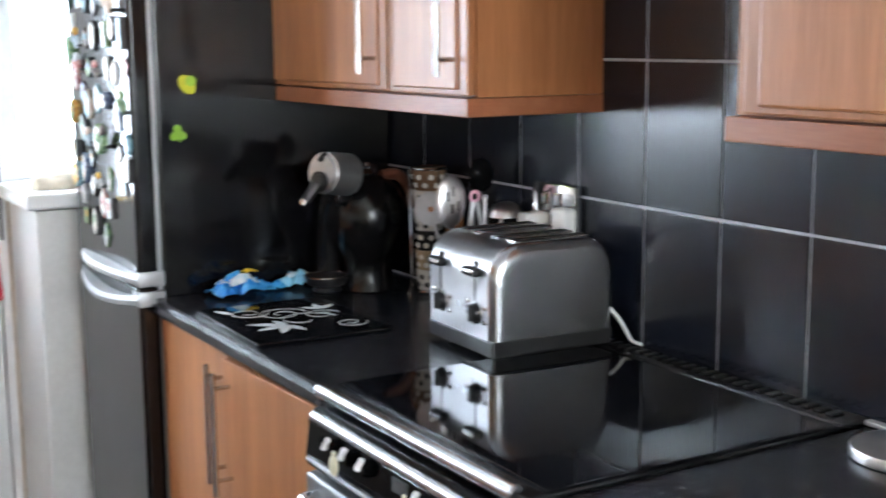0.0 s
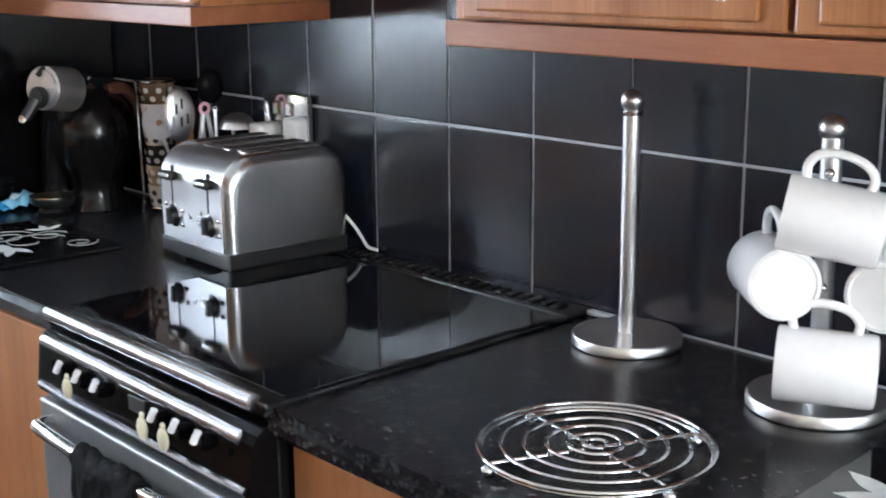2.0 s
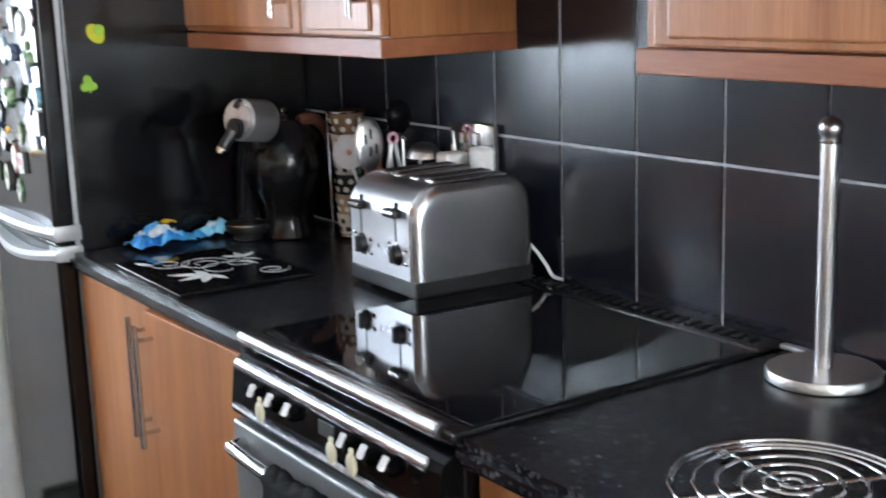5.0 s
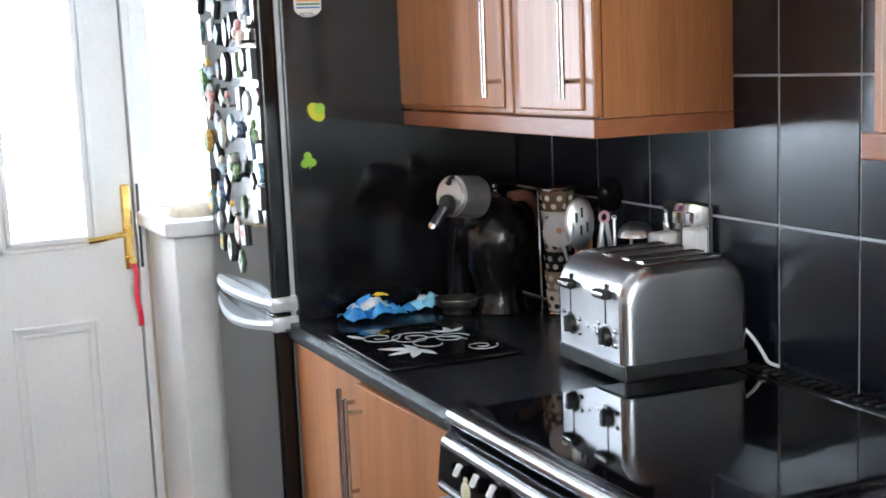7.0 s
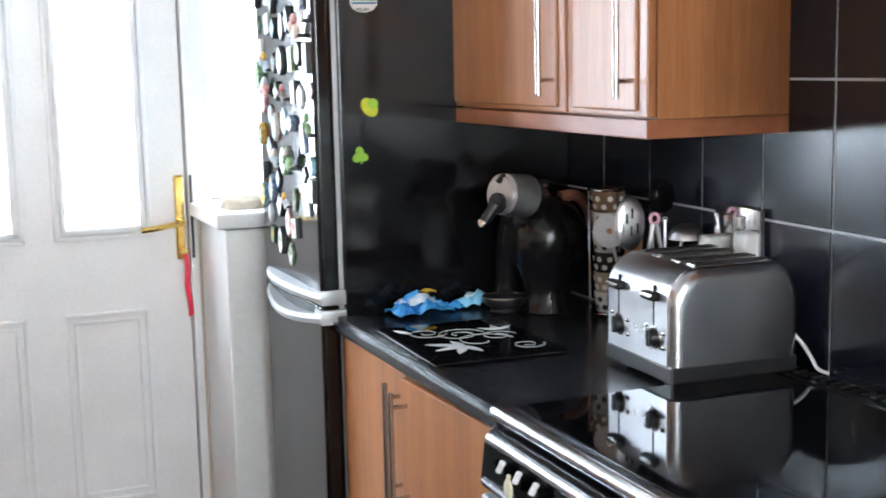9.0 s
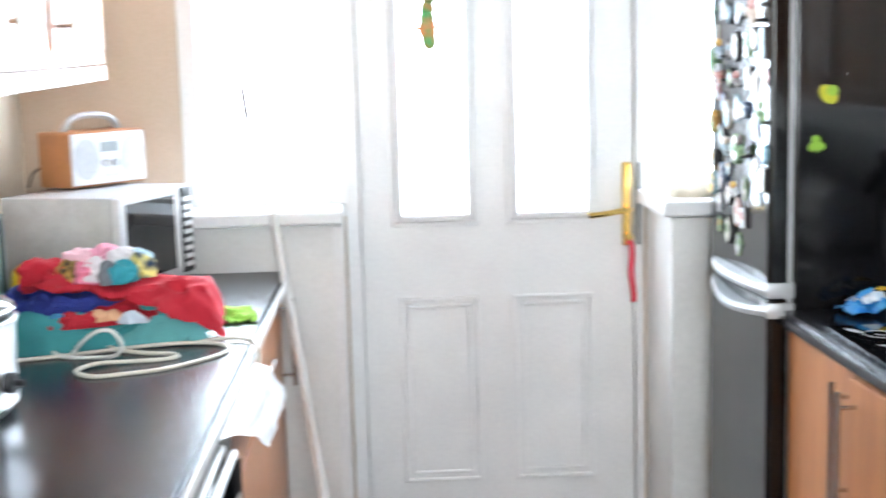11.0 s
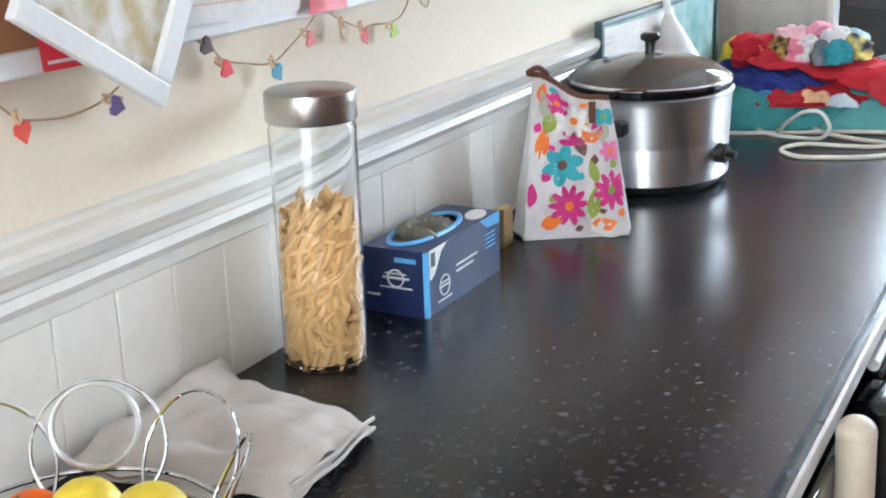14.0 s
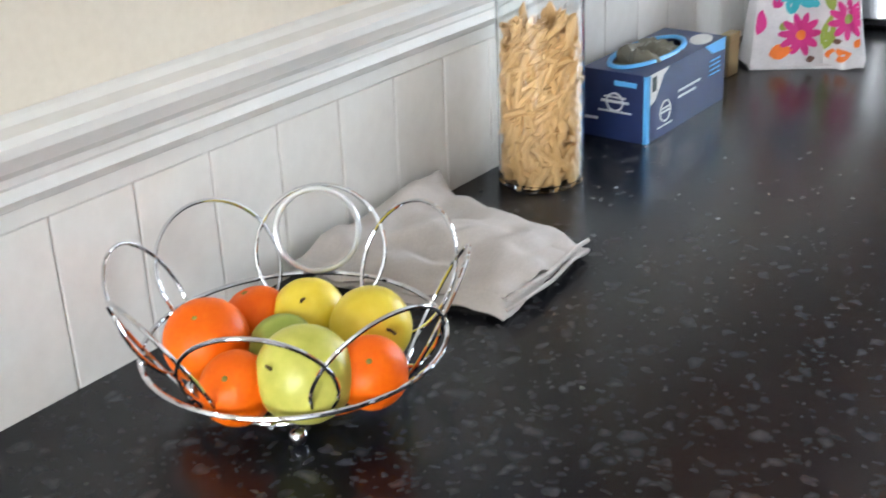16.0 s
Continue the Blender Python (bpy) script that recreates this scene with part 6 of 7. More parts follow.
    for u, v, l, w, a, tone in ((0.10, 0.50, 0.05, 0.010, 1.4, org), (0.15, 0.09, 0.036, 0.011, 0.2, org), (0.66, 0.07, 0.036, 0.010, 0.15, org), (0.03, 0.20, 0.036, 0.010, 1.5, mag), (0.16, 0.66, 0.036, 0.010, 1.2, grn), (0.66, 0.10, 0.055, 0.010, 1.45, grn),
                                (0.72, 0.34, 0.04, 0.008, 1.8, grn), (0.60, 0.52, 0.044, 0.009, 1.9, brn), (0.80, 0.60, 0.042, 0.011, 1.3, gry), (0.34, 0.68, 0.034, 0.006, -0.35, mag), (0.42, 0.66, 0.034, 0.006, -0.6, mag), (0.30, 0.62, 0.03, 0.006, -0.2, mag),
                                (0.70, 0.70, 0.034, 0.006, 0.7, mag), (0.76, 0.66, 0.034, 0.006, 0.9, mag), (0.60, 0.62, 0.036, 0.008, 0.4, org), (0.60, 0.64, 0.030, 0.007, 1.3, org), (0.24, 0.72, 0.05, 0.012, 1.9, gry), (0.15, 0.36, 0.022, 0.008, 1.0, mag), (0.10, 0.84, 0.03, 0.008, 1.4, org)):
        leaf(u, v, l, w, a, tone)
    for u, v, l, a, tone in ((0.22, 0.24, 0.016, 0.6, grn), (0.55, 0.36, 0.014, 1.4, aqua), (0.26, 0.55, 0.014, 2.2, mag), (0.70, 0.46, 0.018, 1.5, brn), (0.72, 0.16, 0.012, 0.2, brn), (0.92, 0.12, 0.014, 0.9, org),
                             (0.48, 0.06, 0.014, 0.1, brn), (0.20, 0.93, 0.016, 0.3, aqua), (0.60, 0.88, 0.016, 0.8, org), (0.74, 0.90, 0.014, 1.6, grn), (0.05, 0.66, 0.016, 1.2, mag), (0.94, 0.42, 0.016, 1.9, grn)):
        leaf(u, v, l, l * 0.36, a, tone)


CANVAS = mat("white_canvas", (0.52, 0.50, 0.51), (0.64, 0.62, 0.62), rough=0.45, scale=30, bump=0.3, fine=350)
floral_bag()


# slow cooker
def slow_cooker():
    t = thing("slow_cooker", (-0.766, 2.060, TOPZ), "oval steel slow cooker with a glass lid", "slow cooker")
    ov = (1.0, 1.1)
    part("base", lathe([(0, 0.0), (0.115, 0.0), (0.122, 0.006), (0.124, 0.018), (0, 0.018)], 56, oval=ov), RUBBER, t, "black plastic base", True)
    part("shell", lathe([(0.127, 0.016), (0.1310, 0.020), (0.1316, 0.026), (0.137, 0.148), (0.139, 0.155), (0.141, 0.160), (0.137, 0.162), (0.134, 0.160), (0.134, 0.02)], 72, oval=ov), BRIGHTSTEEL, t, "brushed steel casing", True)
    part("pot_rim", lathe([(0.122, 0.150), (0.134, 0.158), (0.137, 0.164), (0.138, 0.174), (0.134, 0.177), (0.122, 0.177)], 72, oval=ov), GLOSS, t, "black stoneware rim", True)
    part("pot", lathe([(0, 0.06), (0.11, 0.06), (0.121, 0.08), (0.123, 0.165), (0.121, 0.165), (0.118, 0.085), (0, 0.066)], 56, oval=ov), GLOSS, t, smooth=True)
    lid = part("lid", lathe([(0.134, 0.176), (0.128, 0.186), (0.105, 0.200), (0.07, 0.211), (0.03, 0.217), (0, 0.218), (0, 0.2145), (0.03, 0.2135), (0.07, 0.2075), (0.105, 0.1965), (0.126, 0.183), (0.131, 0.176)], 64, oval=ov), LIDGLASS, t, "smoky glass lid", True)
    part("lid_rim", tube([(0.134 * math.cos(a), 0.134 * 1.1 * math.sin(a), 0.177) for a in [2 * math.pi * k / 64 for k in range(64)]], 0.0036, closed=True), CHROME, lid, smooth=True)
    part("lid_knob", lathe([(0.010, 0.216), (0.008, 0.222), (0.009, 0.236), (0.016, 0.240), (0.017, 0.247), (0.013, 0.251), (0, 0.252)], 28), RUBBER, lid, "black lid knob", True)
    a = math.radians(-96)
    d = Vector((math.cos(a), 1.1 * math.sin(a), 0))
    part("handle", boxed(d.x * 0.137 - 0.030, d.x * 0.137 + 0.030, d.y * 0.137 - 0.024, d.y * 0.137 + 0.01, 0.106, 0.130, 0.008, 3), RUBBER, t, "black side handle", True)
    a = math.radians(-12)
    d = Vector((math.cos(a), 1.1 * math.sin(a), 0))
    kn = part("dial", rod(d * 0.132 + UP * 0.062, d * 0.150 + UP * 0.062, 0.017, bevel=0.003), RUBBER, t, "black control dial", True)
    part("dial_grip", rod(d * 0.150 + UP * 0.062, d * 0.166 + UP * 0.062, 0.006), RUBBER, kn, smooth=True)


slow_cooker()

# books and board leaning on the wall behind the slow cooker
tray = thing("serving_tray", (-0.872, 2.44, TOPZ), "teal patterned tray with a dark rim leaning on the wall", "tray", turn=-2)
part("tray_face", boxed(0, 0.006, -0.32, 0.32, 0.006, 0.252, 0.002), mat("teal_pattern", (0.10, 0.30, 0.31), (0.36, 0.52, 0.48), rough=0.35, scale=14, detail=1.0), tray, "teal printed face")
part("picture_panel", boxed(0.0055, 0.0072, -0.305, 0.06, 0.014, 0.242, 0.001), mat("pale_print", (0.50, 0.47, 0.42), (0.66, 0.63, 0.58), rough=0.4, scale=9), tray, "pale printed panel")
for a in ((-0.33, 0.33, 0.250, 0.260), (-0.33, 0.33, 0.0, 0.008), (-0.33, -0.318, 0.008, 0.250), (0.318, 0.33, 0.008, 0.250)):
    part("rim", boxed(-0.002, 0.014, a[0], a[1], a[2], a[3], 0.002), plain("dark_rim", (0.02, 0.06, 0.07), 0.4), tray)
scoop = thing("funnel_scoop", (-0.835, 2.42, TOPZ), "white plastic funnel scoop with a long grey handle", "scoop")
part("scoop_cone", rod((0, 0, 0.125), (-0.012, -0.01, 0.245), 0.064, 0.006, seg=28), PLUG, scoop, "white flared cone", True)
part("stem", rod((-0.012, -0.01, 0.235), (-0.02, -0.01, 0.31), 0.007), PLUG, scoop, smooth=True)
part("grip", boxed(-0.030, -0.014, -0.018, -0.002, 0.28, 0.345, 0.004), RUBBER, scoop, "dark grey grip end")
part("tumbler", rod((0, 0, 0), (0, 0, 0.126), 0.038, 0.054, seg=28), PLUG, scoop, smooth=True)

# laundry heap
LG = "laundry heap"
crumpled("towel", -0.63, 2.655, TOPZ, 0.215, 0.125, 0.07, 1, TEAL, "folded teal towel at the foot of the laundry heap", "towel", 0.25, 0.5, 14, 0.6, LG)
crumpled("towel", -0.69, 2.635, TOPZ + 0.076, 0.125, 0.105, 0.034, 2, BLUE, "dark blue garment in the laundry heap", "garment", 0.2, 0.5, 24, 0.75, LG)
crumpled("shirt", -0.60, 2.610, TOPZ + 0.050, 0.14, 0.082, 0.026, 4, RED, "dark red shirt folded into the laundry heap", "garment", 0.4, 0.4, 26, 0.75, LG)


def draped(name, x0, x1, y0, y1, front, crest, seed, material, label, category, turn=0.0, fold=0.012, freq=9):
    """Cloth thrown over the heap: heights at its front edge and crest from one end to the other."""
    off = Vector((seed * 1.3, seed * 2.1, seed * 0.7))
    cx, cy, c, s_ = (x0 + x1) / 2, (y0 + y1) / 2, math.cos(turn), math.sin(turn)

    def f(u, v):
        rag = 0.016 * noise.noise(Vector((u * 6, v * 6, seed))) + 0.010 * noise.noise(Vector((u * 15, v * 15, seed)))
        x, y = x0 + (x1 - x0) * u + rag, y0 + (y1 - y0) * v + rag
        e, k = front[0] + (front[1] - front[0]) * u ** 1.8, crest[0] + (crest[1] - crest[0]) * u
        up = 1 - (1 - v / 0.4) ** 2 if v < 0.4 else 1 - 0.5 * ((v - 0.4) / 0.6) ** 2
        side = min(1.0, u / 0.12, (1 - u) / 0.12)
        z = e + (k - e) * up * (0.35 + 0.65 * math.sin(side * math.pi / 2))
        q = Vector((x * freq + 0.6 * y * freq, (y - 0.5 * x) * freq * 2.2, z * freq)) + off
        z += fold * (1.1 - 3.2 * abs(noise.noise(q))) + 0.7 * fold * (0.6 - 2.4 * abs(noise.noise(q * 2.1))) + 0.15 * fold * (0.5 - 2.0 * abs(noise.noise(q * 4.6)))
        y -= fold * 1.2 * noise.noise(q * 1.4 + Vector((9, 0, 0))) * (1 - v)
        dx, dy = x - cx, y - cy
        return Vector((cx + dx * c - dy * s_, cy + dx * s_ + dy * c, TOPZ + max(0.004, z)))
    bm = sheet(f, 64, 44)
    sheet(lambda u, v: f(u, v) - Vector((0, 0, 0.003)), 64, 44, bm=bm)
    return single(name, bm, material, label, category, LG, smooth=True)


draped("shirt", -0.765, -0.365, 2.545, 2.76, (0.128, 0.006), (0.146, 0.108), 3, RED, "crumpled bright red shirt on the laundry heap", "garment", 0.12, 0.010, 8)
draped("shirt", -0.768, -0.67, 2.57, 2.68, (0.130, 0.140), (0.172, 0.160), 7, RED, "rolled end of a red shirt on the laundry heap", "garment", 0.2, 0.010, 14)
draped("towel", -0.83, -0.40, 2.525, 2.70, (0.004, 0.004), (0.066, 0.060), 5, plain("pale_teal_cloth", (0.11, 0.37, 0.37), 0.88, bump=0.3, fine=260), "pale teal towel folded under the laundry", "towel", 0.15, 0.012, 10)
sock_dark = mat("patterned_sock", (0.02, 0.015, 0.015), (0.42, 0.26, 0.06), rough=0.9, scale=70, detail=0.0)
sock_white, sock_rose = plain("white_sock", (0.7, 0.68, 0.70), 0.9, bump=0.2), plain("pale_rose_cloth", (0.74, 0.46, 0.52), 0.9, bump=0.2)
sock_mixed = mat("striped_sock", (0.02, 0.05, 0.10), (0.70, 0.62, 0.20), rough=0.9, scale=55, detail=0.0)
for k, (dx, dy, dz, sx, m_, lab) in enumerate(((-0.085, -0.015, 0, 0.026, sock_dark, "dark patterned sock rolled on the heap"), (-0.052, -0.035, -0.004, 0.020, PINK, "pink sock tucked into the heap"), (-0.030, -0.022, 0.002, 0.022, sock_white, "white sock ball on the heap"),
                                               (-0.006, -0.032, -0.004, 0.018, plain("grey_sock", (0.16, 0.17, 0.19), 0.9), "grey sock ball on the heap"), (0.024, -0.018, -0.004, 0.030, plain("aqua_sock", (0.03, 0.30, 0.36), 0.9, bump=0.3), "aqua sock ball on the heap"), (0.058, 0.004, 0.004, 0.024, sock_mixed, "dark and yellow striped sock on the heap"),
                                               (-0.075, 0.030, 0.016, 0.034, sock_rose, "pale pink garment on the heap"), (-0.020, 0.026, 0.020, 0.030, plain("rose_cloth", (0.68, 0.28, 0.38), 0.9, bump=0.2), "rose pink garment on the heap"), (0.016, 0.020, 0.022, 0.026, sock_white, "white sock ball on the heap"), (0.048, 0.026, 0.012, 0.024, plain("pale_blue_sock", (0.36, 0.52, 0.62), 0.9, bump=0.2), "pale blue sock ball on the heap"))):
    crumpled("sock", -0.585 + dx, 2.625 + dy, TOPZ + 0.130 + dz, sx * 1.15, sx, 0.036, 10 + k, m_, lab, "sock", 0.5 * k, 0.30, 34, 0.85, LG)
crumpled("cloth", -0.595, 2.536, TOPZ + 0.060, 0.034, 0.012, 0.015, 31, plain("peach_cloth", (0.72, 0.42, 0.24), 0.9, bump=0.2), "peach coloured cloth edge in the laundry heap", "cloth", 0.2, 0.3, 30, 0.7, LG)
crumpled("cloth", -0.535, 2.536, TOPZ + 0.054, 0.030, 0.012, 0.016, 32, plain("blue_white_cloth", (0.55, 0.62, 0.70), 0.9, bump=0.2), "pale blue cloth edge in the laundry heap", "cloth", -0.1, 0.3, 30, 0.7, LG)
crumpled("cloth", -0.665, 2.530, TOPZ + 0.062, 0.026, 0.012, 0.016, 33, plain("mid_blue_cloth", (0.05, 0.22, 0.42), 0.9, bump=0.2), "mid blue cloth edge in the laundry heap", "cloth", 0.1, 0.3, 30, 0.7, LG)
draped("cloth", -0.50, -0.315, 2.75, 2.86, (0.004, 0.003), (0.030, 0.012), 9, LIME, "lime green cloth by the laundry heap", "cloth", 0.1, 0.007, 14)
crumpled("duster", -0.800, 2.78, TOPZ, 0.034, 0.04, 0.115, 22, YELLOW, "yellow duster behind the laundry heap", "duster", 0.0, 0.4, 14, group=LG)
crumpled("rolled_cloth", -0.74, 2.76, TOPZ, 0.035, 0.035, 0.125, 24, plain("cream_wool", (0.66, 0.58, 0.46), 0.9), "cream rolled cloth behind the laundry heap", "cloth", 0, 0.2, 20, group=LG)
cable = tube([(-0.80, 2.43, 0.914), (-0.70, 2.46, 0.914), (-0.60, 2.50, 0.914), (-0.52, 2.53, 0.915), (-0.43, 2.545, 0.916), (-0.36, 2.53, 0.915), (-0.335, 2.47, 0.914), (-0.37, 2.40, 0.914), (-0.44, 2.33, 0.914), (-0.51, 2.30, 0.914), (-0.56, 2.29, 0.914), (-0.60, 2.33, 0.916), (-0.57, 2.38, 0.918), (-0.51, 2.40, 0.915), (-0.46, 2.41, 0.914), (-0.43, 2.43, 0.914), (-0.44, 2.455, 0.914), (-0.50, 2.475, 0.914), (-0.56, 2.51, 0.915), (-0.60, 2.56, 0.918)], 0.0042, smooth_steps=7)
single("extension_cable", cable, plain("cream_cable", (0.62, 0.58, 0.50), 0.4), "loose cream cable lying on the worktop", "cable", smooth=True)
cable = tube([(-0.66, 2.56, 0.918), (-0.64, 2.48, 0.916), (-0.615, 2.43, 0.945), (-0.575, 2.40, 0.975), (-0.545, 2.40, 0.975), (-0.53, 2.41, 0.945), (-0.55, 2.43, 0.92), (-0.60, 2.45, 0.914), (-0.66, 2.47, 0.914), (-0.72, 2.56, 0.916)], 0.004, smooth_steps=6)
single("extension_cable", cable, plain("white_cable", (0.68, 0.66, 0.62), 0.4), "white looped cable standing against the laundry", "cable", smooth=True)
cable = tube([(-0.42, 2.55, 0.916), (-0.34, 2.57, 0.917), (-0.30, 2.55, 0.914), (-0.283, 2.53, 0.90), (-0.279, 2.51, 0.87), (-0.281, 2.50, 0.835)], 0.004, smooth_steps=6)
single("extension_cable", cable, plain("cream_cable_b", (0.62, 0.57, 0.48), 0.4), "cream cable hanging over the worktop edge", "cable", smooth=True)

# microwave, standing askew, and the radio on it
MWT = -17.5
mw = thing("microwave", (-0.758, 3.300, TOPZ), "silver microwave oven with a dark glass door", "microwave", turn=MWT)
hx, hy = 0.165, 0.193
part("casing", boxed(-hx, hx - 0.02, -hy, hy, 0.012, 0.255, 0.004), plain("silver_casing", (0.50, 0.50, 0.52), 0.4, metal=0.3), mw, "silver grey metal casing")
part("front_frame", boxed(hx - 0.02, hx, -hy, hy, 0.012, 0.255, 0.006), plain("white_front", (0.68, 0.68, 0.69), 0.35), mw, "pale silver front")
part("door_glass", boxed(hx - 0.001, hx + 0.002, -hy + 0.03, 0.09, 0.04, 0.235, 0.001), HOBGLASS, mw, "dark door glass")
part("door_edge", boxed(hx - 0.001, hx + 0.006, 0.095, 0.112, 0.03, 0.245, 0.003), PLUG, mw)
cp = part("control_panel", boxed(hx - 0.001, hx + 0.004, 0.125, hy - 0.006, 0.02, 0.25, 0.002), RUBBER, mw, "dark control panel")
for k in range(9):
    part("button", boxed(hx + 0.003, hx + 0.007, 0.135, hy - 0.014, 0.035 + 0.022 * k, 0.047 + 0.022 * k, 0.002), PLUG, cp)
for x in (-0.12, 0.12):
    for y in (-0.15, 0.15):
        part("foot", rod((x, y, 0), (x, y, 0.013), 0.012, seg=12), RUBBER, mw)
radio = thing("radio", (-0.800, 3.440, TOPZ + 0.255), "wooden cased table radio with a white front and handle", "radio", turn=-37)
radio.scale = (1.2, 1.22, 1.12)
part("case", boxed(-0.055, 0.052, -0.105, 0.105, 0.004, 0.135, 0.008, 3), CASE, radio, "walnut wood case", True)
rf = part("front", boxed(0.051, 0.057, -0.102, 0.102, 0.010, 0.130, 0.004), plain("radio_white", (0.68, 0.69, 0.71), 0.4), radio, "white front panel")
for y in (-0.064, 0.064):
    part("speaker_grille", prism(ellipse(0.033, 0.048, 28), (0.0572, y, 0.07), (0, 1, 0), (0, 0, 1), 0.001), plain("grille_grey", (0.5, 0.52, 0.55), 0.6), rf)
part("display", boxed(0.0565, 0.0585, -0.024, 0.024, 0.085, 0.108), plain("radio_lcd", (0.30, 0.33, 0.34), 0.3), rf)
for y in (-0.014, 0.014):
    part("dial", rod((0.056, y, 0.058), (0.066, y, 0.058), 0.0085), SILVER, rf, smooth=True)
for y in (-0.02, 0.0, 0.02):
    part("button", boxed(0.0565, 0.060, y - 0.006, y + 0.006, 0.026, 0.034, 0.001), PLUG, rf)
part("handle", tube([(0, -0.075, 0.134), (0, -0.066, 0.152), (0, -0.04, 0.167), (0, 0, 0.171), (0, 0.04, 0.167), (0, 0.066, 0.152), (0, 0.075, 0.134)], 0.0085, smooth_steps=5), SILVER, radio, "pale carrying handle", True)
wall_lead = tube([(-0.905, 3.43, 1.232), (-0.930, 3.43, 1.222), (-0.955, 3.42, 1.205), (-0.965, 3.40, 1.170)], 0.003, smooth_steps=5)
single("radio_lead", wall_lead, RUBBER, "thin dark lead running down the wall", "lead", smooth=True)

# ---- on the left-hand wall ----
XW = XL + 0.001
board = thing("notice_board", (XW, 1.08, 1.29), "cork notice board with a white frame, covered in papers", "notice board")
part("cork_sheet", boxed(0.001, 0.010, -0.395, 0.395, 0.008, 0.56), CORK, board, "brown cork sheet")
for a in ((-0.41, 0.41, -0.008, 0.014), (-0.41, 0.41, 0.55, 0.572)):
    part("frame_rail", boxed(0.0, 0.018, a[0], a[1], a[2], a[3], 0.003), UPVC, board, "white frame rail")
for a in ((-0.41, -0.388), (0.388, 0.41)):
    part("frame_rail", boxed(0.0, 0.018, a[0], a[1], 0.014, 0.55, 0.003), UPVC, board)


def pinned(name, y0, y1, z0, z1, x, tone, label, category, lean=0.0, bands=()):
    t = thing(name, (x, (y0 + y1) / 2, (z0 + z1) / 2), label, category)
    w, h = (y1 - y0) / 2, (z1 - z0) / 2
    c, s = math.cos(lean), math.sin(lean)
    ex, ey = Vector((0, c, s)), Vector((0, -s, c))
    part("sheet", sheet(lambda u, v: ex * ((u - 0.5) * 2 * w) + ey * ((v - 0.5) * 2 * h) + Vector((0.004 + 0.004 * (1 - v) ** 2 + 0.003 * math.sin(3 * u), 0, 0)), 8, 8, 0.0006), tone, t)
    for (a, b, cc, d, m_) in bands:
        part("print", sheet(lambda u, v: ex * ((a + (b - a) * u - 0.5) * 2 * w) + ey * ((cc + (d - cc) * v - 0.5) * 2 * h) + Vector((0.0056 + 0.004 * (1 - (cc + (d - cc) * v)) ** 2 + 0.003 * math.sin(3 * (a + (b - a) * u)), 0, 0)), 6, 6, 0.0003), m_, t)
    return t


pale_red = plain("pale_red_print", (0.75, 0.45, 0.40), 0.7)
CALBLUE = plain("calendar_blue", (0.16, 0.30, 0.52), 0.6)
pinned("calendar", 0.978, 1.20, 1.297, 1.56, XW + 0.018, PAPER, "white wall calendar with a blue picture", "calendar", -0.03,
       [(0.02, 0.96, 0.36, 0.98, CALBLUE), (0.05, 0.95, 0.335, 0.342, pale_red), (0.08, 0.22, 0.16, 0.26, pale_red), (0.72, 0.82, 0.18, 0.30, pale_red), (0.82, 0.90, 0.18, 0.30, CALBLUE), (0.05, 0.95, 0.07, 0.075, pale_red), (0.25, 0.70, 0.14, 0.145, pale_red), (0.25, 0.70, 0.22, 0.225, pale_red), (0.3, 0.68, 0.43, 0.80, plain("calendar_tan", (0.6, 0.45, 0.28), 0.7))])
pinned("leaflet", 1.213, 1.292, 1.286, 1.44, XW + 0.02, plain("red_card", (0.6, 0.03, 0.04), 0.5), "red edged leaflet pinned to the board", "leaflet", 0.0, [(0.08, 0.80, 0.10, 0.95, plain("grey_photo", (0.07, 0.07, 0.08), 0.3)), (0.10, 0.78, 0.11, 0.34, plain("blue_grey_photo", (0.36, 0.40, 0.45), 0.3))])
pinned("note", 1.335, 1.375, 1.30, 1.44, XW + 0.016, plain("yellow_paper", (0.72, 0.66, 0.30), 0.7), "yellow paper slip pinned to the board", "note", 0.25)
pinned("note", 1.375, 1.45, 1.325, 1.46, XW + 0.014, PAPER, "white paper note pinned to the board", "note", -0.5)
pinned("note", 1.40, 1.48, 1.40, 1.47, XW + 0.022, plain("green_leaf_paper", (0.2, 0.32, 0.12), 0.7), "green and white card pinned to the board", "note", 0.2)
stick = pinned("sticker", 0.803, 0.90, 1.285, 1.36, XW + 0.020, plain("red_sticker", (0.62, 0.03, 0.05), 0.5), "red sticker with white dots on the board frame", "sticker", 0.0, [(0.05, 0.9, 0.08, 0.12, INKWHITE)])
for k in range(3):
    part("dot", prism(ellipse(0.009, 0.011, 18), (0.0075, -0.030 + 0.022 * k, 0.0), (0, 1, 0), (0, 0, 1), 0.001), INKWHITE, stick)
# white photo frame hung by its corner
fr = new("photo_frame")
fr.matrix_world = pose(XW + 0.036, 0.888, 1.357) @ Matrix.Rotation(radians(-31), 4, "X")
tagged(fr, "white picture frame with gold leaves hung askew", "picture frame")
for a in ((-0.10, 0.10, -0.085, -0.062), (-0.10, 0.10, 0.062, 0.085)):
    part("frame_rail", boxed(0, 0.012, a[0], a[1], a[2], a[3], 0.002), UPVC, fr)
for a in ((-0.10, -0.077), (0.077, 0.10)):
    part("frame_rail", boxed(0, 0.012, a[0], a[1], -0.062, 0.062, 0.002), UPVC, fr)
part("picture", boxed(0.001, 0.004, -0.077, 0.077, -0.062, 0.062), mat("faded_print", (0.50, 0.40, 0.20), (0.78, 0.77, 0.75), rough=0.6, scale=34, detail=1.0), fr, "pale print with gold leaves")

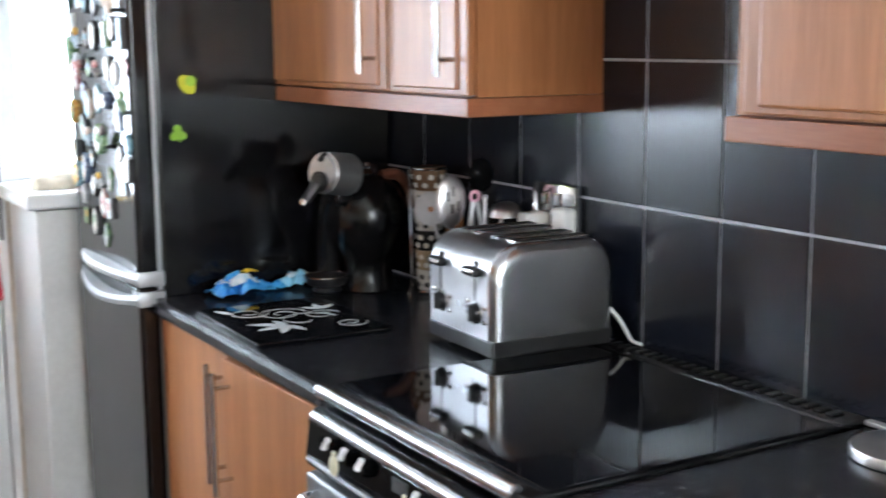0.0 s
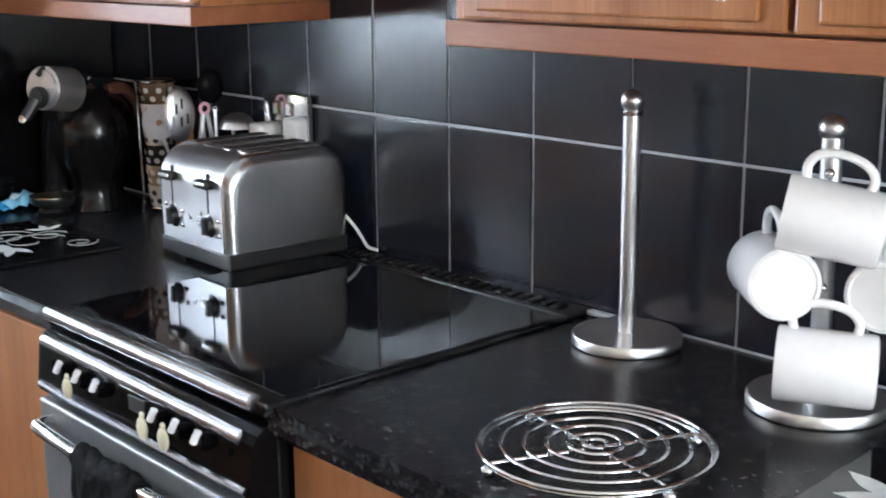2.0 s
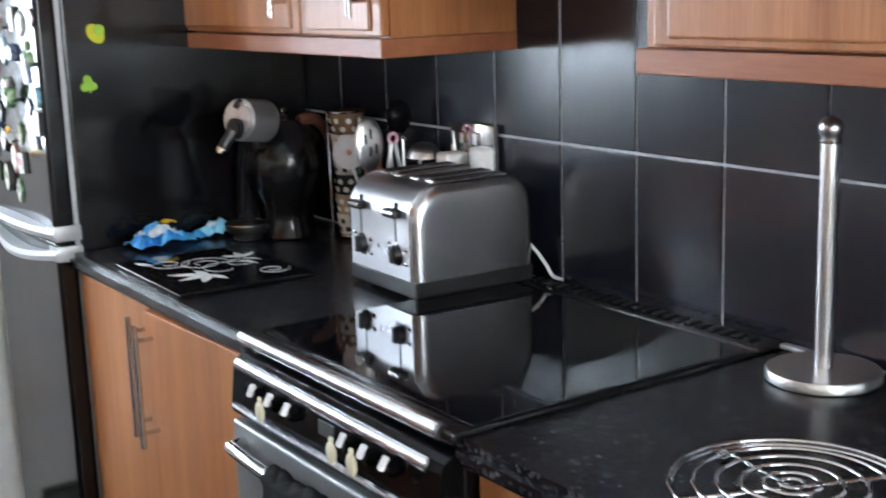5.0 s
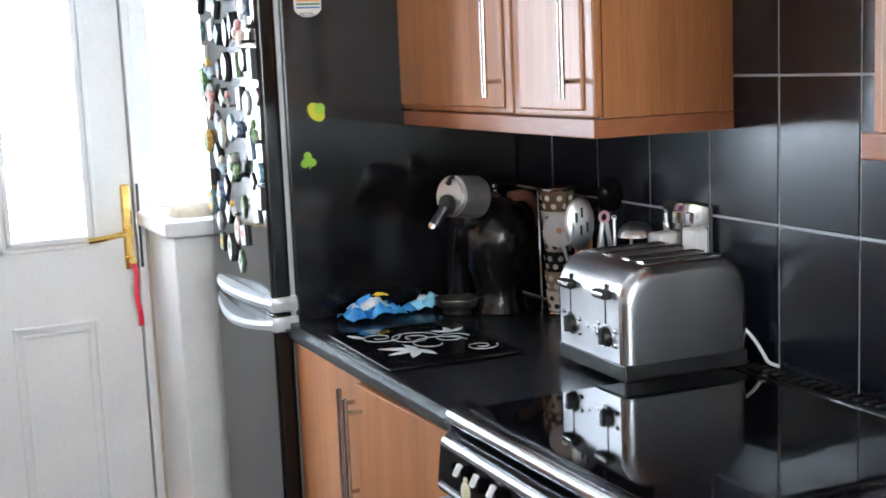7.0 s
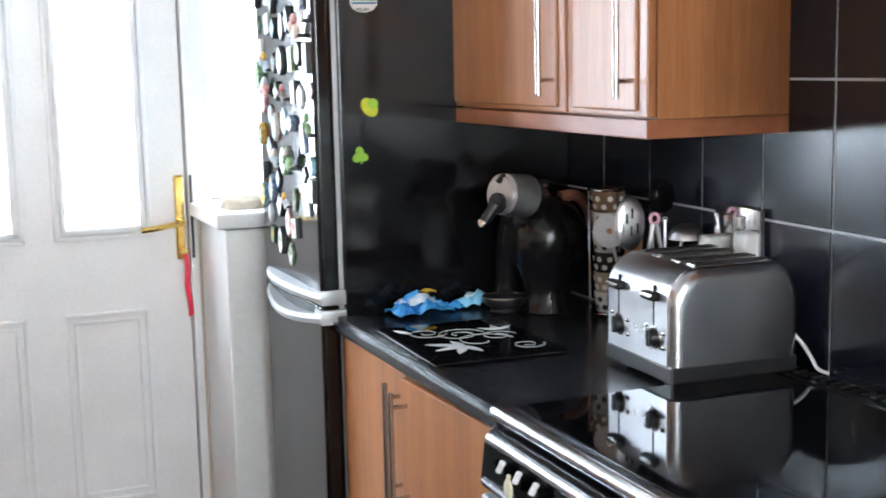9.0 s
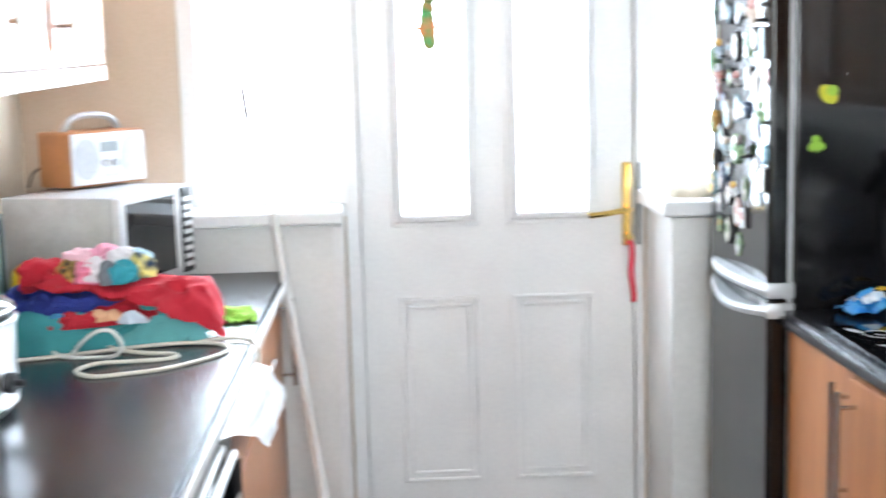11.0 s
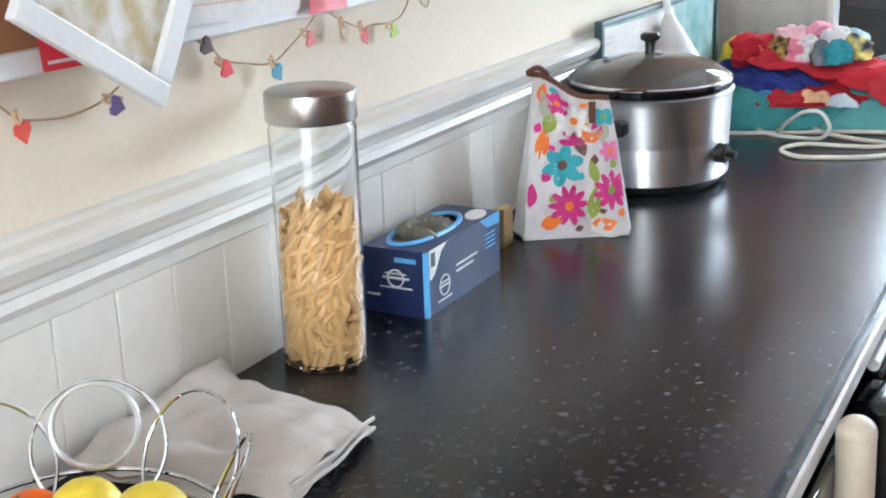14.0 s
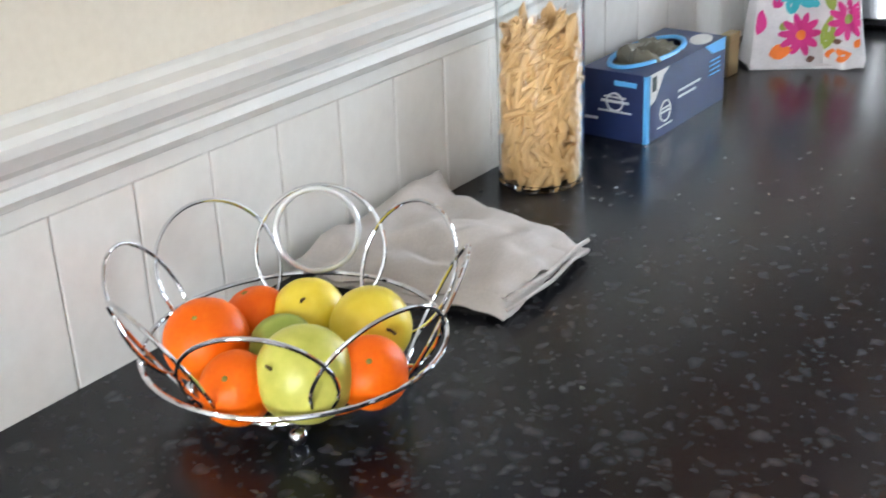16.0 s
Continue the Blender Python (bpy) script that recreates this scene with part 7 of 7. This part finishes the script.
# garland of twine, pegs and hearts
gz = [(0.70, 1.292), (0.745, 1.277), (0.78, 1.250), (0.807, 1.243), (0.85, 1.240), (0.897, 1.249), (0.96, 1.28), (1.032, 1.288), (1.066, 1.258), (1.11, 1.246), (1.156, 1.240), (1.19, 1.252), (1.225, 1.268), (1.26, 1.285), (1.30, 1.27), (1.345, 1.255), (1.38, 1.255), (1.417, 1.252), (1.455, 1.262), (1.485, 1.30), (1.497, 1.33)]
gar = thing("garland", (XW, 1.1, 1.26), "jute twine garland with tiny pegs and coloured hearts", "garland")
part("twine", tube([(0.012, y - 1.1, z - 1.26) for y, z in gz], 0.0011, smooth_steps=5, seg=6), TWINE, gar, smooth=True)
part("loose_end", tube([(0.012, y - 1.1, z - 1.26) for y, z in ((1.485, 1.30), (1.50, 1.27), (1.52, 1.262), (1.525, 1.29), (1.50, 1.31), (1.47, 1.305))], 0.0010, smooth_steps=5, seg=6), TWINE, gar, smooth=True)
hearts = [(0.745, 1.270, (0.35, 0.62, 0.12), 0.2), (0.780, 1.243, (0.65, 0.06, 0.03), 0.2), (0.897, 1.244, (0.18, 0.12, 0.30), 1.2), (1.036, 1.280, (0.05, 0.02, 0.02), 1.0), (1.066, 1.252, (0.65, 0.02, 0.03), 1.1), (1.156, 1.235, (0.06, 0.30, 0.45), 0.5), (1.225, 1.262, (0.65, 0.15, 0.15), 1.2), (1.345, 1.250, (0.55, 0.08, 0.08), 0.4), (1.417, 1.247, (0.35, 0.48, 0.08), 1.3), (1.30, 1.26, (0.55, 0.42, 0.3), 0.3)]
for y, z, col, a in hearts:
    c, s = math.cos(a), math.sin(a)
    heart = part("heart", prism([(1.05 * u, 1.05 * v) for u, v in ((0, -0.011), (0.009, 0.0), (0.0085, 0.006), (0.004, 0.008), (0, 0.005), (-0.004, 0.008), (-0.0085, 0.006), (-0.009, 0.0))], (0.0175, y - 1.1, z - 1.26 - 0.005), (0, c, s), (0, -s, c), 0.002), plain("heart_paint", col, 0.6), gar, "small painted wooden heart")
    bm = bmesh.new()
    for o in (-0.0022, 0.0022):
        d = Vector((0, -s, c))
        e = Vector((0, c, s))
        b0 = Vector((0.0145, y - 1.1, z - 1.26)) + e * o
        rod(b0 - d * 0.012 + e * o, b0 + d * 0.014, 0.0019, seg=6, bm=bm)
    part("peg", bm, PEGWOOD, gar, "tiny wooden peg")

# ---- floor level ----
bucket = thing("mop_bucket", (-0.155, 3.10, 0), "red plastic mop bucket with a black wringer", "bucket")
part("tub", lathe([(0, 0), (0.095, 0), (0.098, 0.004), (0.124, 0.255), (0.130, 0.262), (0.130, 0.27), (0.122, 0.268), (0.094, 0.008), (0, 0.008)], 48), REDPL, bucket, "red plastic tub", True)
part("wringer", lathe([(0.121, 0.270), (0.119, 0.279), (0.112, 0.285), (0.104, 0.280), (0.088, 0.20), (0, 0.19), (0, 0.186), (0.088, 0.195), (0.11, 0.262)], 40), RUBBER, bucket, "black wringer basket", True)
part("bail", tube([(-0.128, 0, 0.262), (-0.10, -0.085, 0.258), (0, -0.135, 0.255), (0.10, -0.085, 0.258), (0.128, 0, 0.262)], 0.004, smooth_steps=6), SILVER, bucket, "grey carrying bail", True)


def wrap(a0, a1, z0, z1, material, lift=0.0008):
    part("label_patch", sheet(lambda u, v: Vector(((0.0985 + 0.026 * (z0 + (z1 - z0) * v) / 0.255 + lift) * math.cos(a0 + (a1 - a0) * u), (0.0985 + 0.026 * (z0 + (z1 - z0) * v) / 0.255 + lift) * math.sin(a0 + (a1 - a0) * u), z0 + (z1 - z0) * v)), 12, 3, 0.0006), material, bucket)


wrap(-2.05, -0.85, 0.06, 0.185, plain("label_blue", (0.03, 0.10, 0.40), 0.4))
wrap(-2.0, -1.55, 0.13, 0.165, REDPL, 0.0018)
wrap(-1.5, -1.0, 0.09, 0.16, PAPER, 0.0018)
wrap(-1.35, -1.1, 0.10, 0.13, plain("label_orange", (0.7, 0.25, 0.1), 0.4), 0.0028)
wrap(-1.95, -1.6, 0.075, 0.11, plain("label_yellow", (0.7, 0.55, 0.12), 0.4), 0.0018)
mop = thing("mop", (-0.155, 3.10, 0.19), "mop with a white handle leaning on the sill", "mop")
a, b = Vector((-0.168, 3.07, 0.20)), Vector((-0.322, 3.415, 1.075))
o = Vector((-0.155, 3.10, 0.19))
part("shaft", rod(a - o, b - o, 0.0115, seg=18), plain("white_handle", (0.66, 0.65, 0.62), 0.4), mop, "white metal handle", True)
part("mop_head", ball((0.0, 0.0, 0.03), 0.05, stretch=(1, 1, 0.6), seg=16), plain("grey_strands", (0.2, 0.2, 0.2), 0.95, bump=0.5), mop, smooth=True)

# folded chairs propped against the cupboards
stool = thing("folding_chair", (-0.274, 1.74, 0), "folded black chair with bright chrome rails", "folding chair")
part("seat_panel", boxed(-0.022, 0.0, -0.255, 0.25, 0.12, 0.845, 0.012, 3), GLOSS, stool, "black padded panel", True)
for x, y0, y1, z in ((-0.018, -0.25, 0.27, 0.852), (0.004, -0.24, 0.25, 0.850)):
    part("rail", rod((x, y0, z), (x, y1, z), 0.0075), plain("pale_rail", (0.70, 0.70, 0.70), 0.3), stool, "pale metal top rail", True)
for y in (-0.24, 0.24):
    part("leg", rod((0.014, y, 0.0), (0.006, y, 0.845), 0.010), RUBBER, stool, "black folding leg", True)
part("end_pad", boxed(-0.028, 0.034, -0.345, -0.252, 0.12, 0.842, 0.018, 3), GLOSS, stool, "black padded end", True)
part("third_rail", rod((0.018, -0.19, 0.815), (0.018, 0.00, 0.828), 0.006), plain("cream_rail", (0.62, 0.58, 0.48), 0.4), stool, "cream plastic rail", True)
part("front_panel", boxed(0.008, 0.018, -0.17, 0.22, 0.30, 0.80, 0.006), CHROME, stool, "polished metal back panel", True)
bm = rod((0.024, -0.05, 0.835), (0.042, -0.05, 0.835), 0.010)
ball((0.054, -0.05, 0.835), 0.020, bm=bm, seg=20, stretch=(0.7, 1, 1))
part("knob", bm, CHROME, stool, "chrome locking knob", True)


def carrier(u, v):
    wav = 0.006 * noise.noise(Vector((u * 5, v * 4, 1)))
    return Vector((-0.286 + 0.050 * v ** 0.7 + wav, 1.96 + 0.52 * u + (0.26 - 0.15 * u) * v, 0.882 - 0.095 * v ** 1.5 + wav))


single("carrier_bag", sheet(carrier, 24, 20, 0.001), plain("white_film", (0.72, 0.73, 0.74), 0.3), "white plastic carrier bag hanging below the worktop", "bag", smooth=True)
tt_ = thing("tea_towel", (-0.290, 2.06, 0.62), "bright patterned tea towel hanging on the cupboard", "tea towel")
part("fabric", sheet(lambda u, v: Vector((0.012 + 0.008 * math.sin(12 * u), (u - 0.5) * 0.24, -v * 0.42)), 20, 20, 0.002), mat("patterned_cotton", (0.10, 0.12, 0.42), (0.65, 0.08, 0.12), rough=0.9, scale=26, detail=0.0, bump=0.2), tt_, smooth=True)

# cream chair pushed up to the worktop
chair = thing("dining_chair", (-0.05, 1.01, 0), "cream painted wooden chair pushed up to the worktop", "chair")
CREAMWOOD = mat("cream_painted_wood", (0.56, 0.49, 0.38), (0.66, 0.59, 0.48), rough=0.4, scale=6, bump=0.05)
for y in (0.205, -0.185):
    part("back_post", tube([(-0.20, y, 0.0), (-0.205, y, 0.45), (-0.215, y, 0.89)], 0.020, smooth_steps=4, seg=16), CREAMWOOD, chair, smooth=True)
    part("post_top", ball((-0.215, y, 0.888), 0.0205, seg=18, stretch=(1, 1, 0.9)), CREAMWOOD, chair, smooth=True)
    part("front_leg", rod((0.17, y, 0.0), (0.17, y, 0.43), 0.017, 0.02), CREAMWOOD, chair, smooth=True)
for z in (0.62, 0.78):
    part("back_rail", boxed(-0.222, -0.202, -0.185, 0.205, z - 0.03, z + 0.03, 0.006), CREAMWOOD, chair)
part("seat", boxed(-0.21, 0.20, -0.205, 0.225, 0.43, 0.46, 0.010, 3), CREAMWOOD, chair)

# ---- wall tiles ----
tile_mesh = None
lay = random.Random(7)
for row in range(6):
    for k in range(-5, 14):
        y = 1.939 - 0.197 * k
        z = 1.173 + 0.261 * (row - 1)
        if z > 2.2 or y - 0.197 < -0.9:
            continue
        if tile_mesh is None:
            ob = part("tile", boxed(-0.0085, 0.0, -0.1949, -0.0021, 0.0023, 0.2587, 0.0014, 2), TILE, wall_right)
            tile_mesh = ob.data
        else:
            ob = new("tile", tile_mesh)
            ob.parent = wall_right
        ob.location = (XR + 0.0045, y, z)
        ob.rotation_euler = (0, radians(lay.uniform(-0.25, 0.25)), radians(lay.uniform(-0.25, 0.25)))
